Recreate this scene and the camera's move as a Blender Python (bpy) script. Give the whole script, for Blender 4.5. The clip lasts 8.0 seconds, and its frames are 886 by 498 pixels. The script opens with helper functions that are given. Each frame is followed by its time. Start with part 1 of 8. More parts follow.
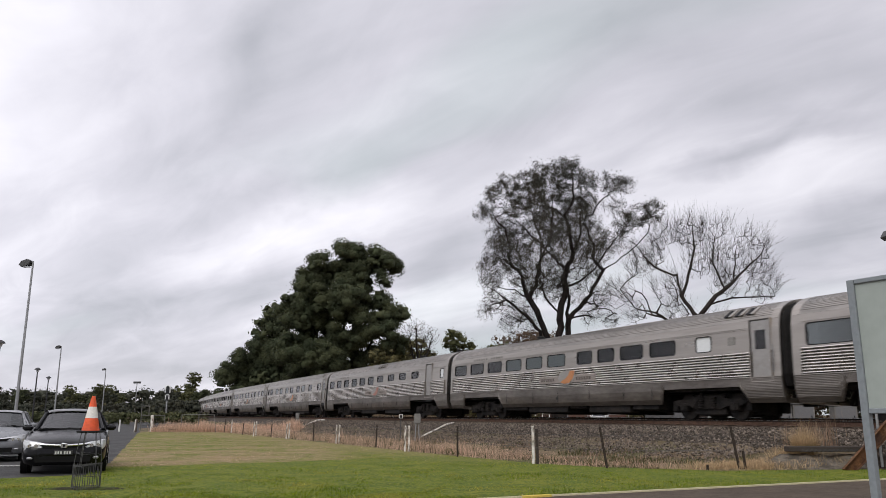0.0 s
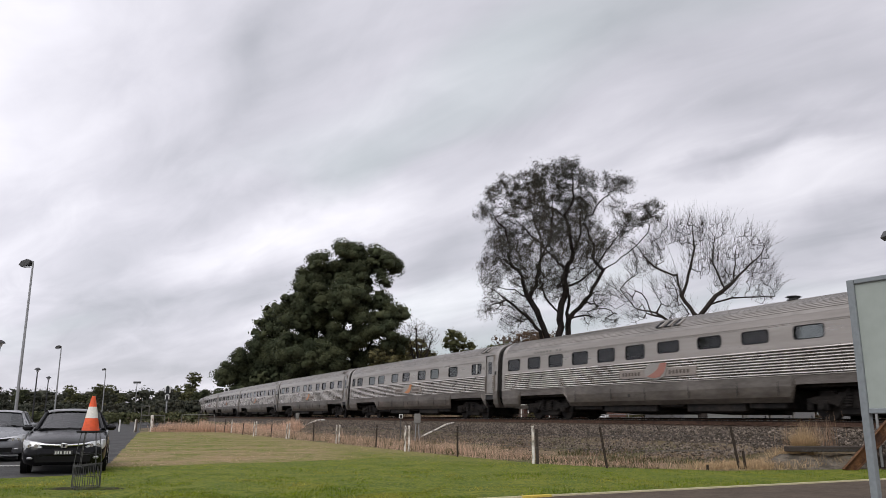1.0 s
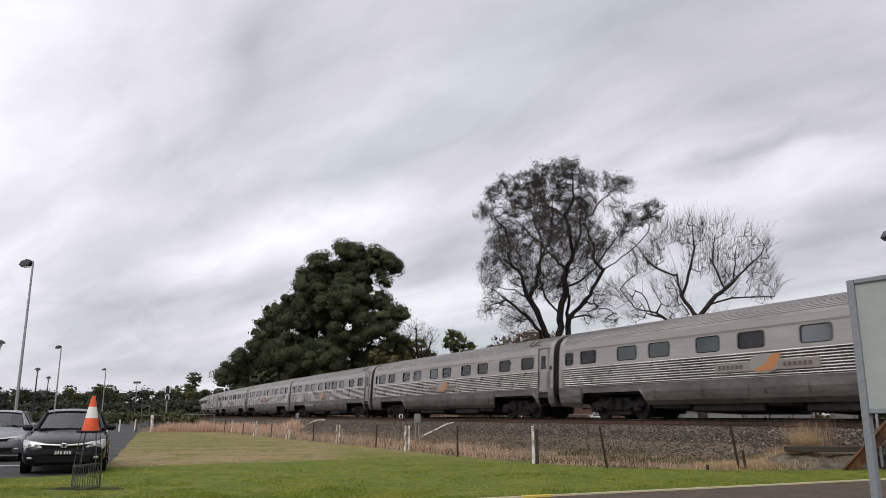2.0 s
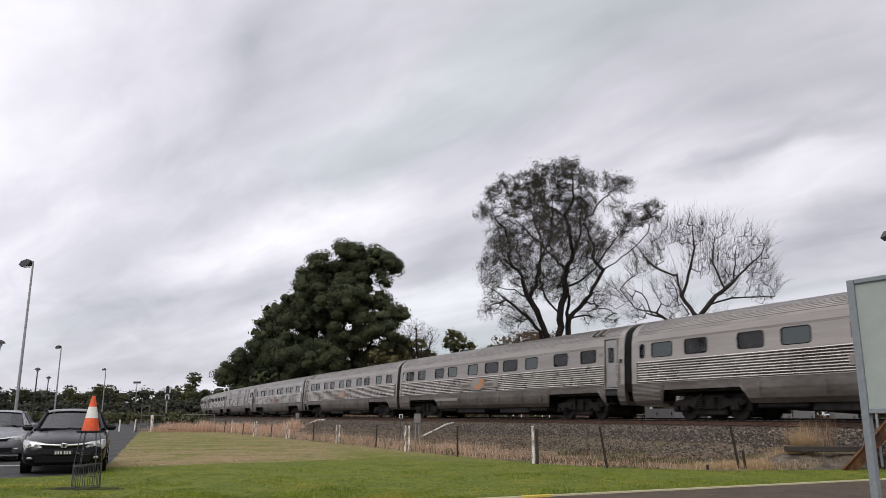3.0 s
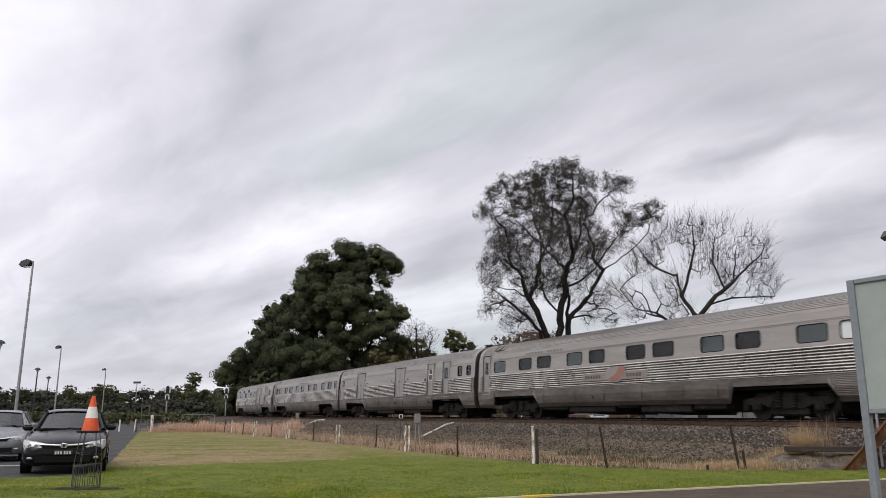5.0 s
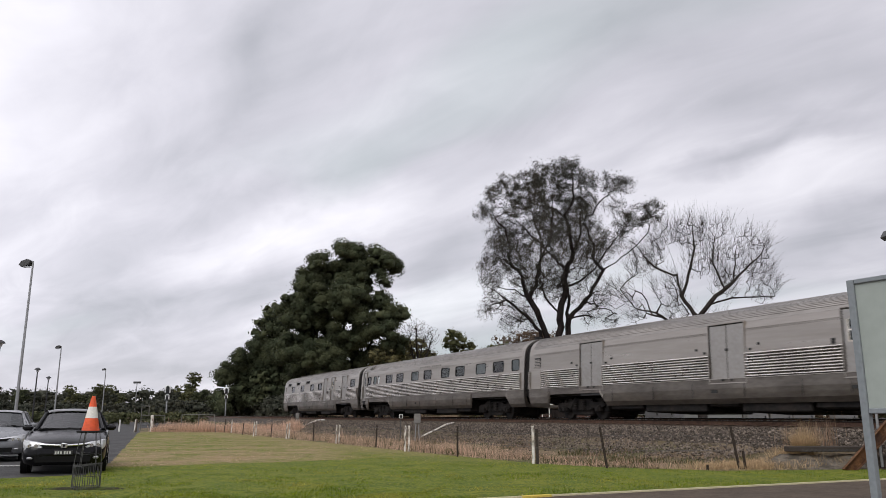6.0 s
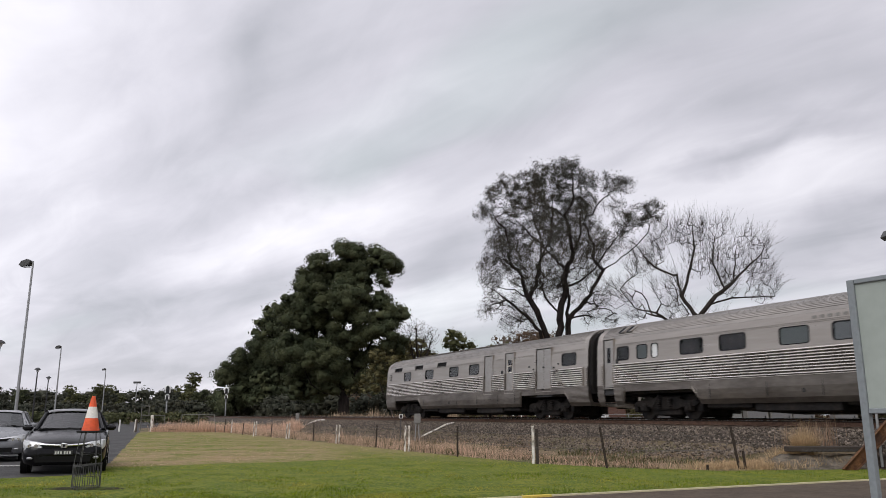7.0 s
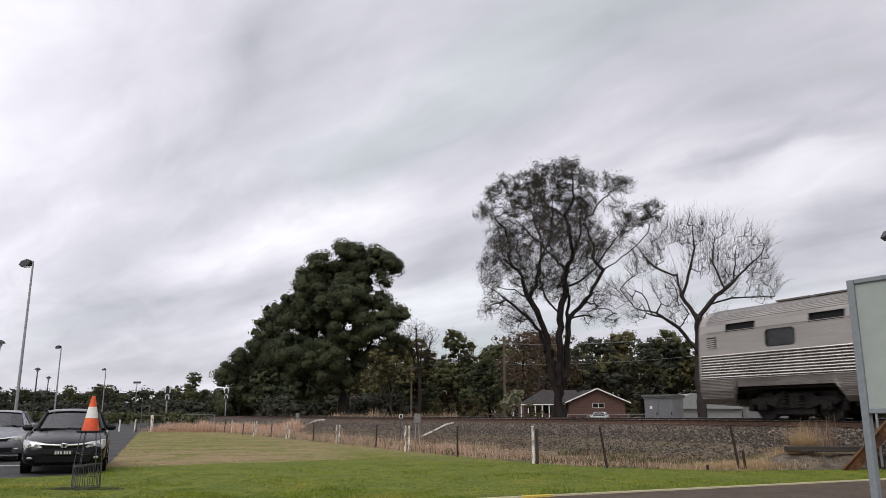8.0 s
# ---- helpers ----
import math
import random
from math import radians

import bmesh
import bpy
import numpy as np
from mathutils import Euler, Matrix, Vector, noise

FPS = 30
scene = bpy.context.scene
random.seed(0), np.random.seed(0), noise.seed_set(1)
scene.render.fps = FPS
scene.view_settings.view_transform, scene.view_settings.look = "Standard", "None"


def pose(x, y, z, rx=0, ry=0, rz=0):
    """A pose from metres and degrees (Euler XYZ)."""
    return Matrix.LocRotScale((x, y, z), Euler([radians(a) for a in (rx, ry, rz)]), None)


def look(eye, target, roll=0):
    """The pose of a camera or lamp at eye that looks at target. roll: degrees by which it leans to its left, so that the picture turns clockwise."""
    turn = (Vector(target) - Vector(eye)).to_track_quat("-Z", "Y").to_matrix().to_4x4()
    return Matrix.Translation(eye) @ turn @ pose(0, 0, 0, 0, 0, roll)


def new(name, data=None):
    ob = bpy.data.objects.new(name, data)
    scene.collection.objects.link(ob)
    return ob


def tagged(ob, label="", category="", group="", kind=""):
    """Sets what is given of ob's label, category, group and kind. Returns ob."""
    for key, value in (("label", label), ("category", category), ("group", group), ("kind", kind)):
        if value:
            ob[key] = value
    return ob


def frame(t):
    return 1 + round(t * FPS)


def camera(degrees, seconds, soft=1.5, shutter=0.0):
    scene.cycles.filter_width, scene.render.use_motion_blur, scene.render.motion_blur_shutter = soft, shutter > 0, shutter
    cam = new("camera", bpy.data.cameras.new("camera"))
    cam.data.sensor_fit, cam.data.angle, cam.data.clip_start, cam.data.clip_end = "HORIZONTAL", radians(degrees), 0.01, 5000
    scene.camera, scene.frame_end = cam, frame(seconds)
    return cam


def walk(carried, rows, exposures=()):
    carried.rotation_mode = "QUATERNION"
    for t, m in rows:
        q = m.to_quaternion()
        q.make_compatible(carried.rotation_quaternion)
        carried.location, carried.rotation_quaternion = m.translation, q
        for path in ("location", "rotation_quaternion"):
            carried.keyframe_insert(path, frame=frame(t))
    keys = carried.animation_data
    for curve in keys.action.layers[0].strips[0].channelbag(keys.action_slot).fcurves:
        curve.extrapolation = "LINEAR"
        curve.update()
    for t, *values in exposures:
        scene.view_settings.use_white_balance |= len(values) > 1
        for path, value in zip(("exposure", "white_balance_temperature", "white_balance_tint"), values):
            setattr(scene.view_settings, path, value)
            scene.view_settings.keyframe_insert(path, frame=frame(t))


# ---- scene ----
# ---------------- camera ----------------
EYE = (0.0, 0.0, 1.3)
cam = camera(60.6, 8.0, soft=0.8, shutter=0.12)
walk(cam, [(0.0, pose(*EYE, 90 + 12.37, 0, 0)), (8.0, pose(*EYE, 90 + 12.37, 0, 0))], exposures=[(0.0, 0.0), (8.0, 0.0)])

# ---------------- daylight ----------------
SUN_EL, SUN_AZ = radians(48), radians(200)


def make_world():
    w = bpy.data.worlds.new("overcast_sky")
    scene.world = w
    w.use_nodes = True
    nt = w.node_tree
    nt.nodes.clear()
    N = nt.nodes.new
    ln = nt.links.new

    def math_node(op, a, b=None, clamp=False):
        n = N("ShaderNodeMath")
        n.operation, n.use_clamp = op, clamp
        for i, v in enumerate((a, b)):
            if v is None:
                continue
            if isinstance(v, (int, float)):
                n.inputs[i].default_value = v
            else:
                ln(v, n.inputs[i])
        return n.outputs[0]

    tc = N("ShaderNodeTexCoord")
    sep = N("ShaderNodeSeparateXYZ")
    ln(tc.outputs["Generated"], sep.inputs[0])
    up = math_node("MAXIMUM", sep.outputs[2], 0.0)
    # flat cloud deck seen in perspective
    den = math_node("ADD", up, 0.16)
    cx = math_node("DIVIDE", sep.outputs[0], den)
    cy = math_node("DIVIDE", sep.outputs[1], den)
    comb = N("ShaderNodeCombineXYZ")
    ln(cx, comb.inputs[0])
    ln(cy, comb.inputs[1])

    def layer(turn, sx, sy, off, scale, detail, rough, dist):
        mp = N("ShaderNodeMapping")
        mp.vector_type = "TEXTURE"
        mp.inputs["Rotation"].default_value = (0, 0, radians(turn))
        mp.inputs["Scale"].default_value = (sx, sy, 1)
        mp.inputs["Location"].default_value = off
        ln(comb.outputs[0], mp.inputs[0])
        nz = N("ShaderNodeTexNoise")
        nz.inputs["Scale"].default_value = scale
        nz.inputs["Detail"].default_value = detail
        nz.inputs["Roughness"].default_value = rough
        nz.inputs["Distortion"].default_value = dist
        ln(mp.outputs[0], nz.inputs["Vector"])
        return nz.outputs["Fac"]

    big = layer(CLOUD_TURN, 1.9, 1.0, (5.3, 0.4, 0), 0.75, 3, 0.5, 0.6)
    streak = layer(CLOUD_TURN, 2.4, 0.9, (7.3, 2.2, 0), 1.6, 6, 0.5, 0.6)
    fine = layer(CLOUD_TURN - 8, 1.8, 0.8, (1.3, 9.2, 0), 3.4, 6, 0.55, 0.8)
    tint = layer(CLOUD_TURN, 2.2, 1.0, (11.0, 4.0, 0), 1.0, 2, 0.5, 0.2)
    m = math_node("ADD", math_node("MULTIPLY", big, 0.45), math_node("MULTIPLY", streak, 0.42))
    m = math_node("ADD", m, math_node("MULTIPLY", fine, 0.21))
    # the deck thins towards the east, near the horizon
    low = math_node("SUBTRACT", 1.0, math_node("MULTIPLY", up, 1.9), True)
    m = math_node("ADD", m, math_node("MULTIPLY", math_node("MULTIPLY", math_node("MAXIMUM", sep.outputs[0], 0.0), low), 0.2))
    # long banks of thicker and thinner cloud to the north
    ahead = math_node("MAXIMUM", sep.outputs[1], 0.05)
    slope = N("ShaderNodeCombineXYZ")
    ln(math_node("DIVIDE", sep.outputs[0], ahead), slope.inputs[0])
    ln(math_node("DIVIDE", sep.outputs[2], ahead), slope.inputs[1])
    ragged = N("ShaderNodeTexNoise")
    ragged.inputs["Scale"].default_value, ragged.inputs["Detail"].default_value, ragged.inputs["Roughness"].default_value = 4.5, 5, 0.5
    ln(slope.outputs[0], ragged.inputs["Vector"])
    shift = N("ShaderNodeVectorMath")
    shift.operation = "MULTIPLY_ADD"
    ln(ragged.outputs["Color"], shift.inputs[0])
    shift.inputs[1].default_value = (0.22, 0.13, 0)
    ln(slope.outputs[0], shift.inputs[2])
    m = math_node("ADD", math_node("MULTIPLY", m, 0.62), 0.512 * 0.38 - 0.03)
    for bx, bz, length, width, lean, thick in BANKS:
        mp = N("ShaderNodeMapping")
        mp.vector_type = "TEXTURE"
        mp.inputs["Location"].default_value = (bx + 0.11, bz + 0.065, 0)
        mp.inputs["Rotation"].default_value = (0, 0, radians(lean))
        mp.inputs["Scale"].default_value = (length, width, 1)
        ln(shift.outputs[0], mp.inputs[0])
        soft_edge = N("ShaderNodeTexGradient")
        soft_edge.gradient_type = "SPHERICAL"
        ln(mp.outputs[0], soft_edge.inputs[0])
        m = math_node("ADD", m, math_node("MULTIPLY", soft_edge.outputs["Fac"], thick))
    ramp = N("ShaderNodeValToRGB")
    e = ramp.color_ramp.elements
    e[0].position, e[0].color = 0.36, (0.36, 0.37, 0.41, 1)
    e[1].position, e[1].color = 0.62, (0.90, 0.882, 0.945, 1)
    mid = ramp.color_ramp.elements.new(0.5)
    mid.color = (0.62, 0.61, 0.672, 1)
    ln(m, ramp.inputs[0])
    # thin spots, a touch of green blue
    tr = N("ShaderNodeMapRange")
    tr.inputs["From Min"].default_value, tr.inputs["From Max"].default_value = 0.54, 0.68
    ln(tint, tr.inputs["Value"])
    mixt = N("ShaderNodeMix")
    mixt.data_type = "RGBA"
    ln(math_node("MULTIPLY", tr.outputs[0], 0.5), mixt.inputs["Factor"])
    ln(ramp.outputs[0], mixt.inputs[6])
    mixt.inputs[7].default_value = (0.50, 0.59, 0.585, 1)
    # an overcast sky grows brighter towards the zenith
    lift = math_node("ADD", math_node("MULTIPLY", math_node("MAXIMUM", math_node("SUBTRACT", up, 0.5), 0.0), 1.5), 1.0)
    hz = N("ShaderNodeMapRange")
    hz.inputs["From Min"].default_value, hz.inputs["From Max"].default_value = 0.0, 0.12
    hz.inputs["To Min"].default_value, hz.inputs["To Max"].default_value = 0.9, 1.0
    ln(sep.outputs[2], hz.inputs["Value"])
    lift = math_node("MULTIPLY", lift, hz.outputs[0])
    # the veiled sun stands to the left, so the deck is brighter there
    lift = math_node("MULTIPLY", lift, math_node("SUBTRACT", 1.03, math_node("MULTIPLY", sep.outputs[0], 0.26)))
    vm = N("ShaderNodeVectorMath")
    vm.operation = "SCALE"
    ln(mixt.outputs[2], vm.inputs[0])
    ln(lift, vm.inputs["Scale"])
    sky = N("ShaderNodeTexSky")
    sky.sky_type, sky.sun_disc = "NISHITA", False
    sky.sun_elevation, sky.sun_rotation = SUN_EL, SUN_AZ
    bg_sky, bg_cloud = N("ShaderNodeBackground"), N("ShaderNodeBackground")
    ln(sky.outputs[0], bg_sky.inputs[0])
    bg_sky.inputs[1].default_value = 0.07
    ln(vm.outputs[0], bg_cloud.inputs[0])
    bg_cloud.inputs[1].default_value = SKY_GAIN
    mx = N("ShaderNodeMixShader")
    mx.inputs[0].default_value = 0.93
    ln(bg_sky.outputs[0], mx.inputs[1])
    ln(bg_cloud.outputs[0], mx.inputs[2])
    out = N("ShaderNodeOutputWorld")
    ln(mx.outputs[0], out.inputs[0])


CLOUD_TURN, SKY_GAIN = 137, 1.16
# cloud banks over the railway: sideways and upward slope, length, width, lean, thickness
BANKS = [
    (-0.476, 0.373, 0.331, 0.118, 30, 0.065),
    (-0.174, 0.316, 0.483, 0.07, 22, -0.09),
    (-0.233, 0.232, 0.253, 0.069, 20, 0.13),
    (-0.342, 0.158, 0.196, 0.053, 8, -0.07),
    (-0.248, 0.537, 0.212, 0.057, 60, -0.05),
    (-0.589, 0.537, 0.244, 0.122, 20, 0.05),
    (0.419, 0.519, 0.406, 0.162, 10, -0.05),
    (0.429, 0.361, 0.189, 0.031, 14, -0.12),
    (0.479, 0.308, 0.233, 0.054, 12, 0.04),
    (0.55, 0.252, 0.154, 0.046, 15, -0.09),
    (0.288, 0.373, 0.205, 0.047, 20, 0.05),
    (0.012, 0.22, 0.153, 0.046, 15, -0.07),
    (-0.011, 0.143, 0.195, 0.045, 8, 0.08),
    (-0.067, 0.458, 0.281, 0.096, 25, 0.06),
]
make_world()

sun_data = bpy.data.lights.new("sun", "SUN")
sun_data.energy, sun_data.angle, sun_data.color = 1.3, radians(40), (1.0, 0.96, 0.9)
sun = new("sun", sun_data)
sun.matrix_basis = look((0, 0, 50), (0 - math.sin(SUN_AZ) * math.cos(SUN_EL), 0 - math.cos(SUN_AZ) * math.cos(SUN_EL), 50 - math.sin(SUN_EL)))


# ---------------- materials ----------------
def mat(name, color, rough=0.7, metal=0.0, vary=0.0, scale=4.0, color2=None, bump=0.0, bump_scale=30.0, obj_rand=0.0, island=0.0, streak=None, spec=None, coat=0.0, stain=None, stain_scale=1.0):
    """Two scales of noise over a base colour, with relief and per-piece variation."""
    m = bpy.data.materials.new(name)
    m.use_nodes = True
    nt = m.node_tree
    N, ln = nt.nodes.new, nt.links.new
    b = nt.nodes["Principled BSDF"]
    b.inputs["Roughness"].default_value = rough
    b.inputs["Metallic"].default_value = metal
    b.inputs["Specular IOR Level"].default_value = spec if spec is not None else (0.12 if rough >= 0.6 else 0.5)
    b.inputs["Coat Weight"].default_value = coat
    tc = N("ShaderNodeTexCoord")
    vec = tc.outputs["Object"]
    if streak:
        mp = N("ShaderNodeMapping")
        mp.inputs["Scale"].default_value = streak
        ln(vec, mp.inputs[0])
        vec = mp.outputs[0]
    col = N("ShaderNodeRGB")
    col.outputs[0].default_value = (*color, 1)
    cur = col.outputs[0]

    def mixed(fac, a, c2, blend="MIX"):
        n = N("ShaderNodeMix")
        n.data_type, n.blend_type = "RGBA", blend
        if isinstance(fac, float):
            n.inputs["Factor"].default_value = fac
        else:
            ln(fac, n.inputs["Factor"])
        ln(a, n.inputs[6])
        if isinstance(c2, tuple):
            n.inputs[7].default_value = (*c2, 1)
        else:
            ln(c2, n.inputs[7])
        return n.outputs[2]

    def noise_fac(sc, lo, hi, detail=5.0):
        nz = N("ShaderNodeTexNoise")
        nz.inputs["Scale"].default_value, nz.inputs["Detail"].default_value = sc, detail
        ln(vec, nz.inputs["Vector"])
        mr = N("ShaderNodeMapRange")
        mr.inputs["From Min"].default_value, mr.inputs["From Max"].default_value = lo, hi
        ln(nz.outputs["Fac"], mr.inputs["Value"])
        return mr.outputs[0]

    if color2:
        cur = mixed(noise_fac(scale, 0.38, 0.62), cur, color2)
    if stain:
        cur = mixed(noise_fac(stain_scale, 0.5, 0.66), cur, stain)
    if vary:
        n1 = noise_fac(scale * 6.0, 0.3, 0.7)
        mr = N("ShaderNodeMapRange")
        mr.inputs["To Min"].default_value, mr.inputs["To Max"].default_value = 1 - vary, 1 + vary
        ln(n1, mr.inputs["Value"])
        vm = N("ShaderNodeVectorMath")
        vm.operation = "SCALE"
        ln(cur, vm.inputs[0])
        ln(mr.outputs[0], vm.inputs["Scale"])
        cur = vm.outputs[0]
    for amount, src in ((obj_rand, "obj"), (island, "isl")):
        if amount:
            if src == "obj":
                rnd = N("ShaderNodeObjectInfo").outputs["Random"]
            else:
                rnd = N("ShaderNodeNewGeometry").outputs["Random Per Island"]
            mr = N("ShaderNodeMapRange")
            mr.inputs["To Min"].default_value, mr.inputs["To Max"].default_value = 1 - amount, 1 + amount
            ln(rnd, mr.inputs["Value"])
            vm = N("ShaderNodeVectorMath")
            vm.operation = "SCALE"
            ln(cur, vm.inputs[0])
            ln(mr.outputs[0], vm.inputs["Scale"])
            cur = vm.outputs[0]
    ln(cur, b.inputs["Base Color"])
    if vary and rough > 0.12:
        mr = N("ShaderNodeMapRange")
        mr.inputs["To Min"].default_value, mr.inputs["To Max"].default_value = max(0.04, rough - 0.1), min(1, rough + 0.1)
        ln(noise_fac(scale * 2.3, 0.3, 0.7), mr.inputs["Value"])
        ln(mr.outputs[0], b.inputs["Roughness"])
    if bump:
        nz = N("ShaderNodeTexNoise")
        nz.inputs["Scale"].default_value, nz.inputs["Detail"].default_value = bump_scale, 4
        ln(vec, nz.inputs["Vector"])
        bp = N("ShaderNodeBump")
        bp.inputs["Strength"].default_value, bp.inputs["Distance"].default_value = 1.0, bump
        ln(nz.outputs["Fac"], bp.inputs["Height"])
        ln(bp.outputs[0], b.inputs["Normal"])
    return m


def glass(name, tint, rough=0.03, ior=1.75):
    m = bpy.data.materials.new(name)
    m.use_nodes = True
    nt = m.node_tree
    N, ln = nt.nodes.new, nt.links.new
    out = nt.nodes["Material Output"]
    nt.nodes.remove(nt.nodes["Principled BSDF"])
    tr, gl, fr, mx = N("ShaderNodeBsdfTransparent"), N("ShaderNodeBsdfGlossy"), N("ShaderNodeFresnel"), N("ShaderNodeMixShader")
    tr.inputs[0].default_value = (*tint, 1)
    gl.inputs["Roughness"].default_value = rough
    fr.inputs["IOR"].default_value = ior
    ln(fr.outputs[0], mx.inputs[0])
    ln(tr.outputs[0], mx.inputs[1])
    ln(gl.outputs[0], mx.inputs[2])
    ln(mx.outputs[0], out.inputs[0])
    return m


STEEL = mat("stainless_steel", (0.385, 0.352, 0.316), 0.36, 1.0, 0.05, 1.2, (0.345, 0.315, 0.282), 0.0004, 10, obj_rand=0.06, streak=(0.16, 1, 1.6))
STEEL_FLUTE = mat("fluted_steel", (0.74, 0.70, 0.65), 0.30, 1.0, 0.10, 1.0, (0.58, 0.545, 0.50), streak=(0.5, 1, 1))
STEEL_ROOF = mat("weathered_steel_roof", (0.31, 0.288, 0.26), 0.42, 1.0, 0.14, 0.8, (0.25, 0.235, 0.215), streak=(0.3, 1.5, 1.5))
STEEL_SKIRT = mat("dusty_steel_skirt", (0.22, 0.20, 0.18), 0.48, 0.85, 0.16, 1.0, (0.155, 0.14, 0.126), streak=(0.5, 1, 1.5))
STEEL_DOOR = mat("door_steel", (0.37, 0.35, 0.325), 0.42, 1.0, 0.08, 1.5)
SEAM = mat("dark_seam", (0.04, 0.04, 0.04), 0.7)
RUBBER = mat("rubber", (0.018, 0.018, 0.019), 0.75, vary=0.25, scale=3)
BELLOWS = mat("grey_bellows", (0.016, 0.015, 0.0145), 0.8, vary=0.25, scale=2)
GREASE = mat("greasy_underframe", (0.014, 0.013, 0.013), 0.7, vary=0.4, scale=2.0, color2=(0.028, 0.024, 0.021))
INTERIOR = mat("dim_interior_tone", (0.05, 0.05, 0.052), 0.8)
BLIND = mat("grey_blind", (0.36, 0.39, 0.395), 0.85, vary=0.08, scale=3)
FROST = mat("frosted_window", (0.72, 0.74, 0.74), 0.35, vary=0.05, scale=2)
GLASS_T = glass("tinted_carriage_glass", (0.74, 0.78, 0.77), ior=1.6)
BOARD = mat("nameboard_enamel", (0.23, 0.20, 0.178), 0.5, vary=0.2, scale=3)
BOARD_MARK = mat("faded_lettering", (0.10, 0.085, 0.075), 0.6)
ORANGE = mat("orange_enamel", (0.44, 0.18, 0.065), 0.5, vary=0.12, scale=4)
RED_E = mat("faded_red_enamel", (0.30, 0.13, 0.10), 0.5, vary=0.15, scale=4)
PLAQUE = mat("grey_plaque", (0.26, 0.25, 0.232), 0.5, vary=0.1, scale=4)
RAIL_TOP = mat("polished_rail_head", (0.45, 0.44, 0.43), 0.3, 1.0, vary=0.1)
RUST = mat("rusty_rail", (0.135, 0.082, 0.058), 0.8, vary=0.3, scale=5, color2=(0.09, 0.056, 0.042))
RAIL_SHADE = mat("shaded_dark_rail", (0.034, 0.026, 0.022), 0.75, vary=0.3, scale=5)
CONCRETE = mat("weathered_concrete", (0.24, 0.23, 0.215), 0.88, vary=0.15, scale=3, color2=(0.17, 0.165, 0.155), bump=0.003, bump_scale=40, obj_rand=0.15)
STONE = mat("ballast_stone", (0.150, 0.124, 0.102), 0.9, vary=0.2, scale=6, island=0.7)
BALLAST = mat("ballast_bed", (0.046, 0.038, 0.031), 0.95, vary=0.5, scale=3, color2=(0.085, 0.07, 0.058), bump=0.05, bump_scale=14)
SOIL = mat("dry_verge_ground", (0.15, 0.105, 0.07), 0.95, vary=0.35, scale=0.5, color2=(0.085, 0.08, 0.034), bump=0.03, bump_scale=9, stain=(0.17, 0.13, 0.085), stain_scale=0.3)
ASPHALT = mat("car_park_asphalt", (0.068, 0.067, 0.067), 0.85, vary=0.18, scale=0.7, color2=(0.056, 0.055, 0.055), bump=0.004, bump_scale=160, stain=(0.044, 0.043, 0.043), stain_scale=0.5)
PATH_ASPH = mat("footpath_asphalt", (0.088, 0.069, 0.053), 0.88, vary=0.2, scale=1.5, color2=(0.070, 0.055, 0.043), bump=0.004, bump_scale=160)
EDGE_PAINT = mat("cream_edge_line", (0.55, 0.50, 0.33), 0.75, vary=0.15, scale=4)
YELLOW = mat("yellow_line_paint", (0.62, 0.47, 0.10), 0.75, vary=0.15, scale=4)
WHITE = mat("white_paint", (0.72, 0.71, 0.68), 0.6, vary=0.1, scale=5)
WHITE_OLD = mat("flaking_white_paint", (0.74, 0.71, 0.66), 0.8, vary=0.15, scale=9, color2=(0.58, 0.53, 0.46), stain=(0.10, 0.075, 0.055), stain_scale=10, streak=(1, 1, 0.35))
TIMBER = mat("grey_timber", (0.13, 0.105, 0.085), 0.9, vary=0.25, scale=6, color2=(0.085, 0.07, 0.058), streak=(1, 1, 0.2))
TIMBER_DARK = mat("dark_sleeper_timber", (0.055, 0.046, 0.04), 0.9, vary=0.3, scale=4)
POST_DARK = mat("dark_star_post", (0.045, 0.036, 0.030), 0.85, vary=0.3, scale=8)
GALV = mat("galvanised_steel", (0.33, 0.335, 0.34), 0.5, 0.7, vary=0.15, scale=5)
GALV_DARK = mat("dull_galvanised_wire", (0.085, 0.085, 0.085), 0.55, 0.6, vary=0.15, scale=6)
GALV_DULL = mat("dull_weathered_pipe", (0.17, 0.165, 0.155), 0.7, 0.2, vary=0.2, scale=5)
BLACK_METAL = mat("black_painted_metal", (0.02, 0.02, 0.022), 0.5, vary=0.15, scale=3)
SIGN_GREY = mat("grey_sign_frame_paint", (0.22, 0.245, 0.255), 0.5, vary=0.1, scale=4)
SIGN_BACK = mat("grey_green_sign_board", (0.36, 0.40, 0.365), 0.6, vary=0.06, scale=1.2)
LAWN = None


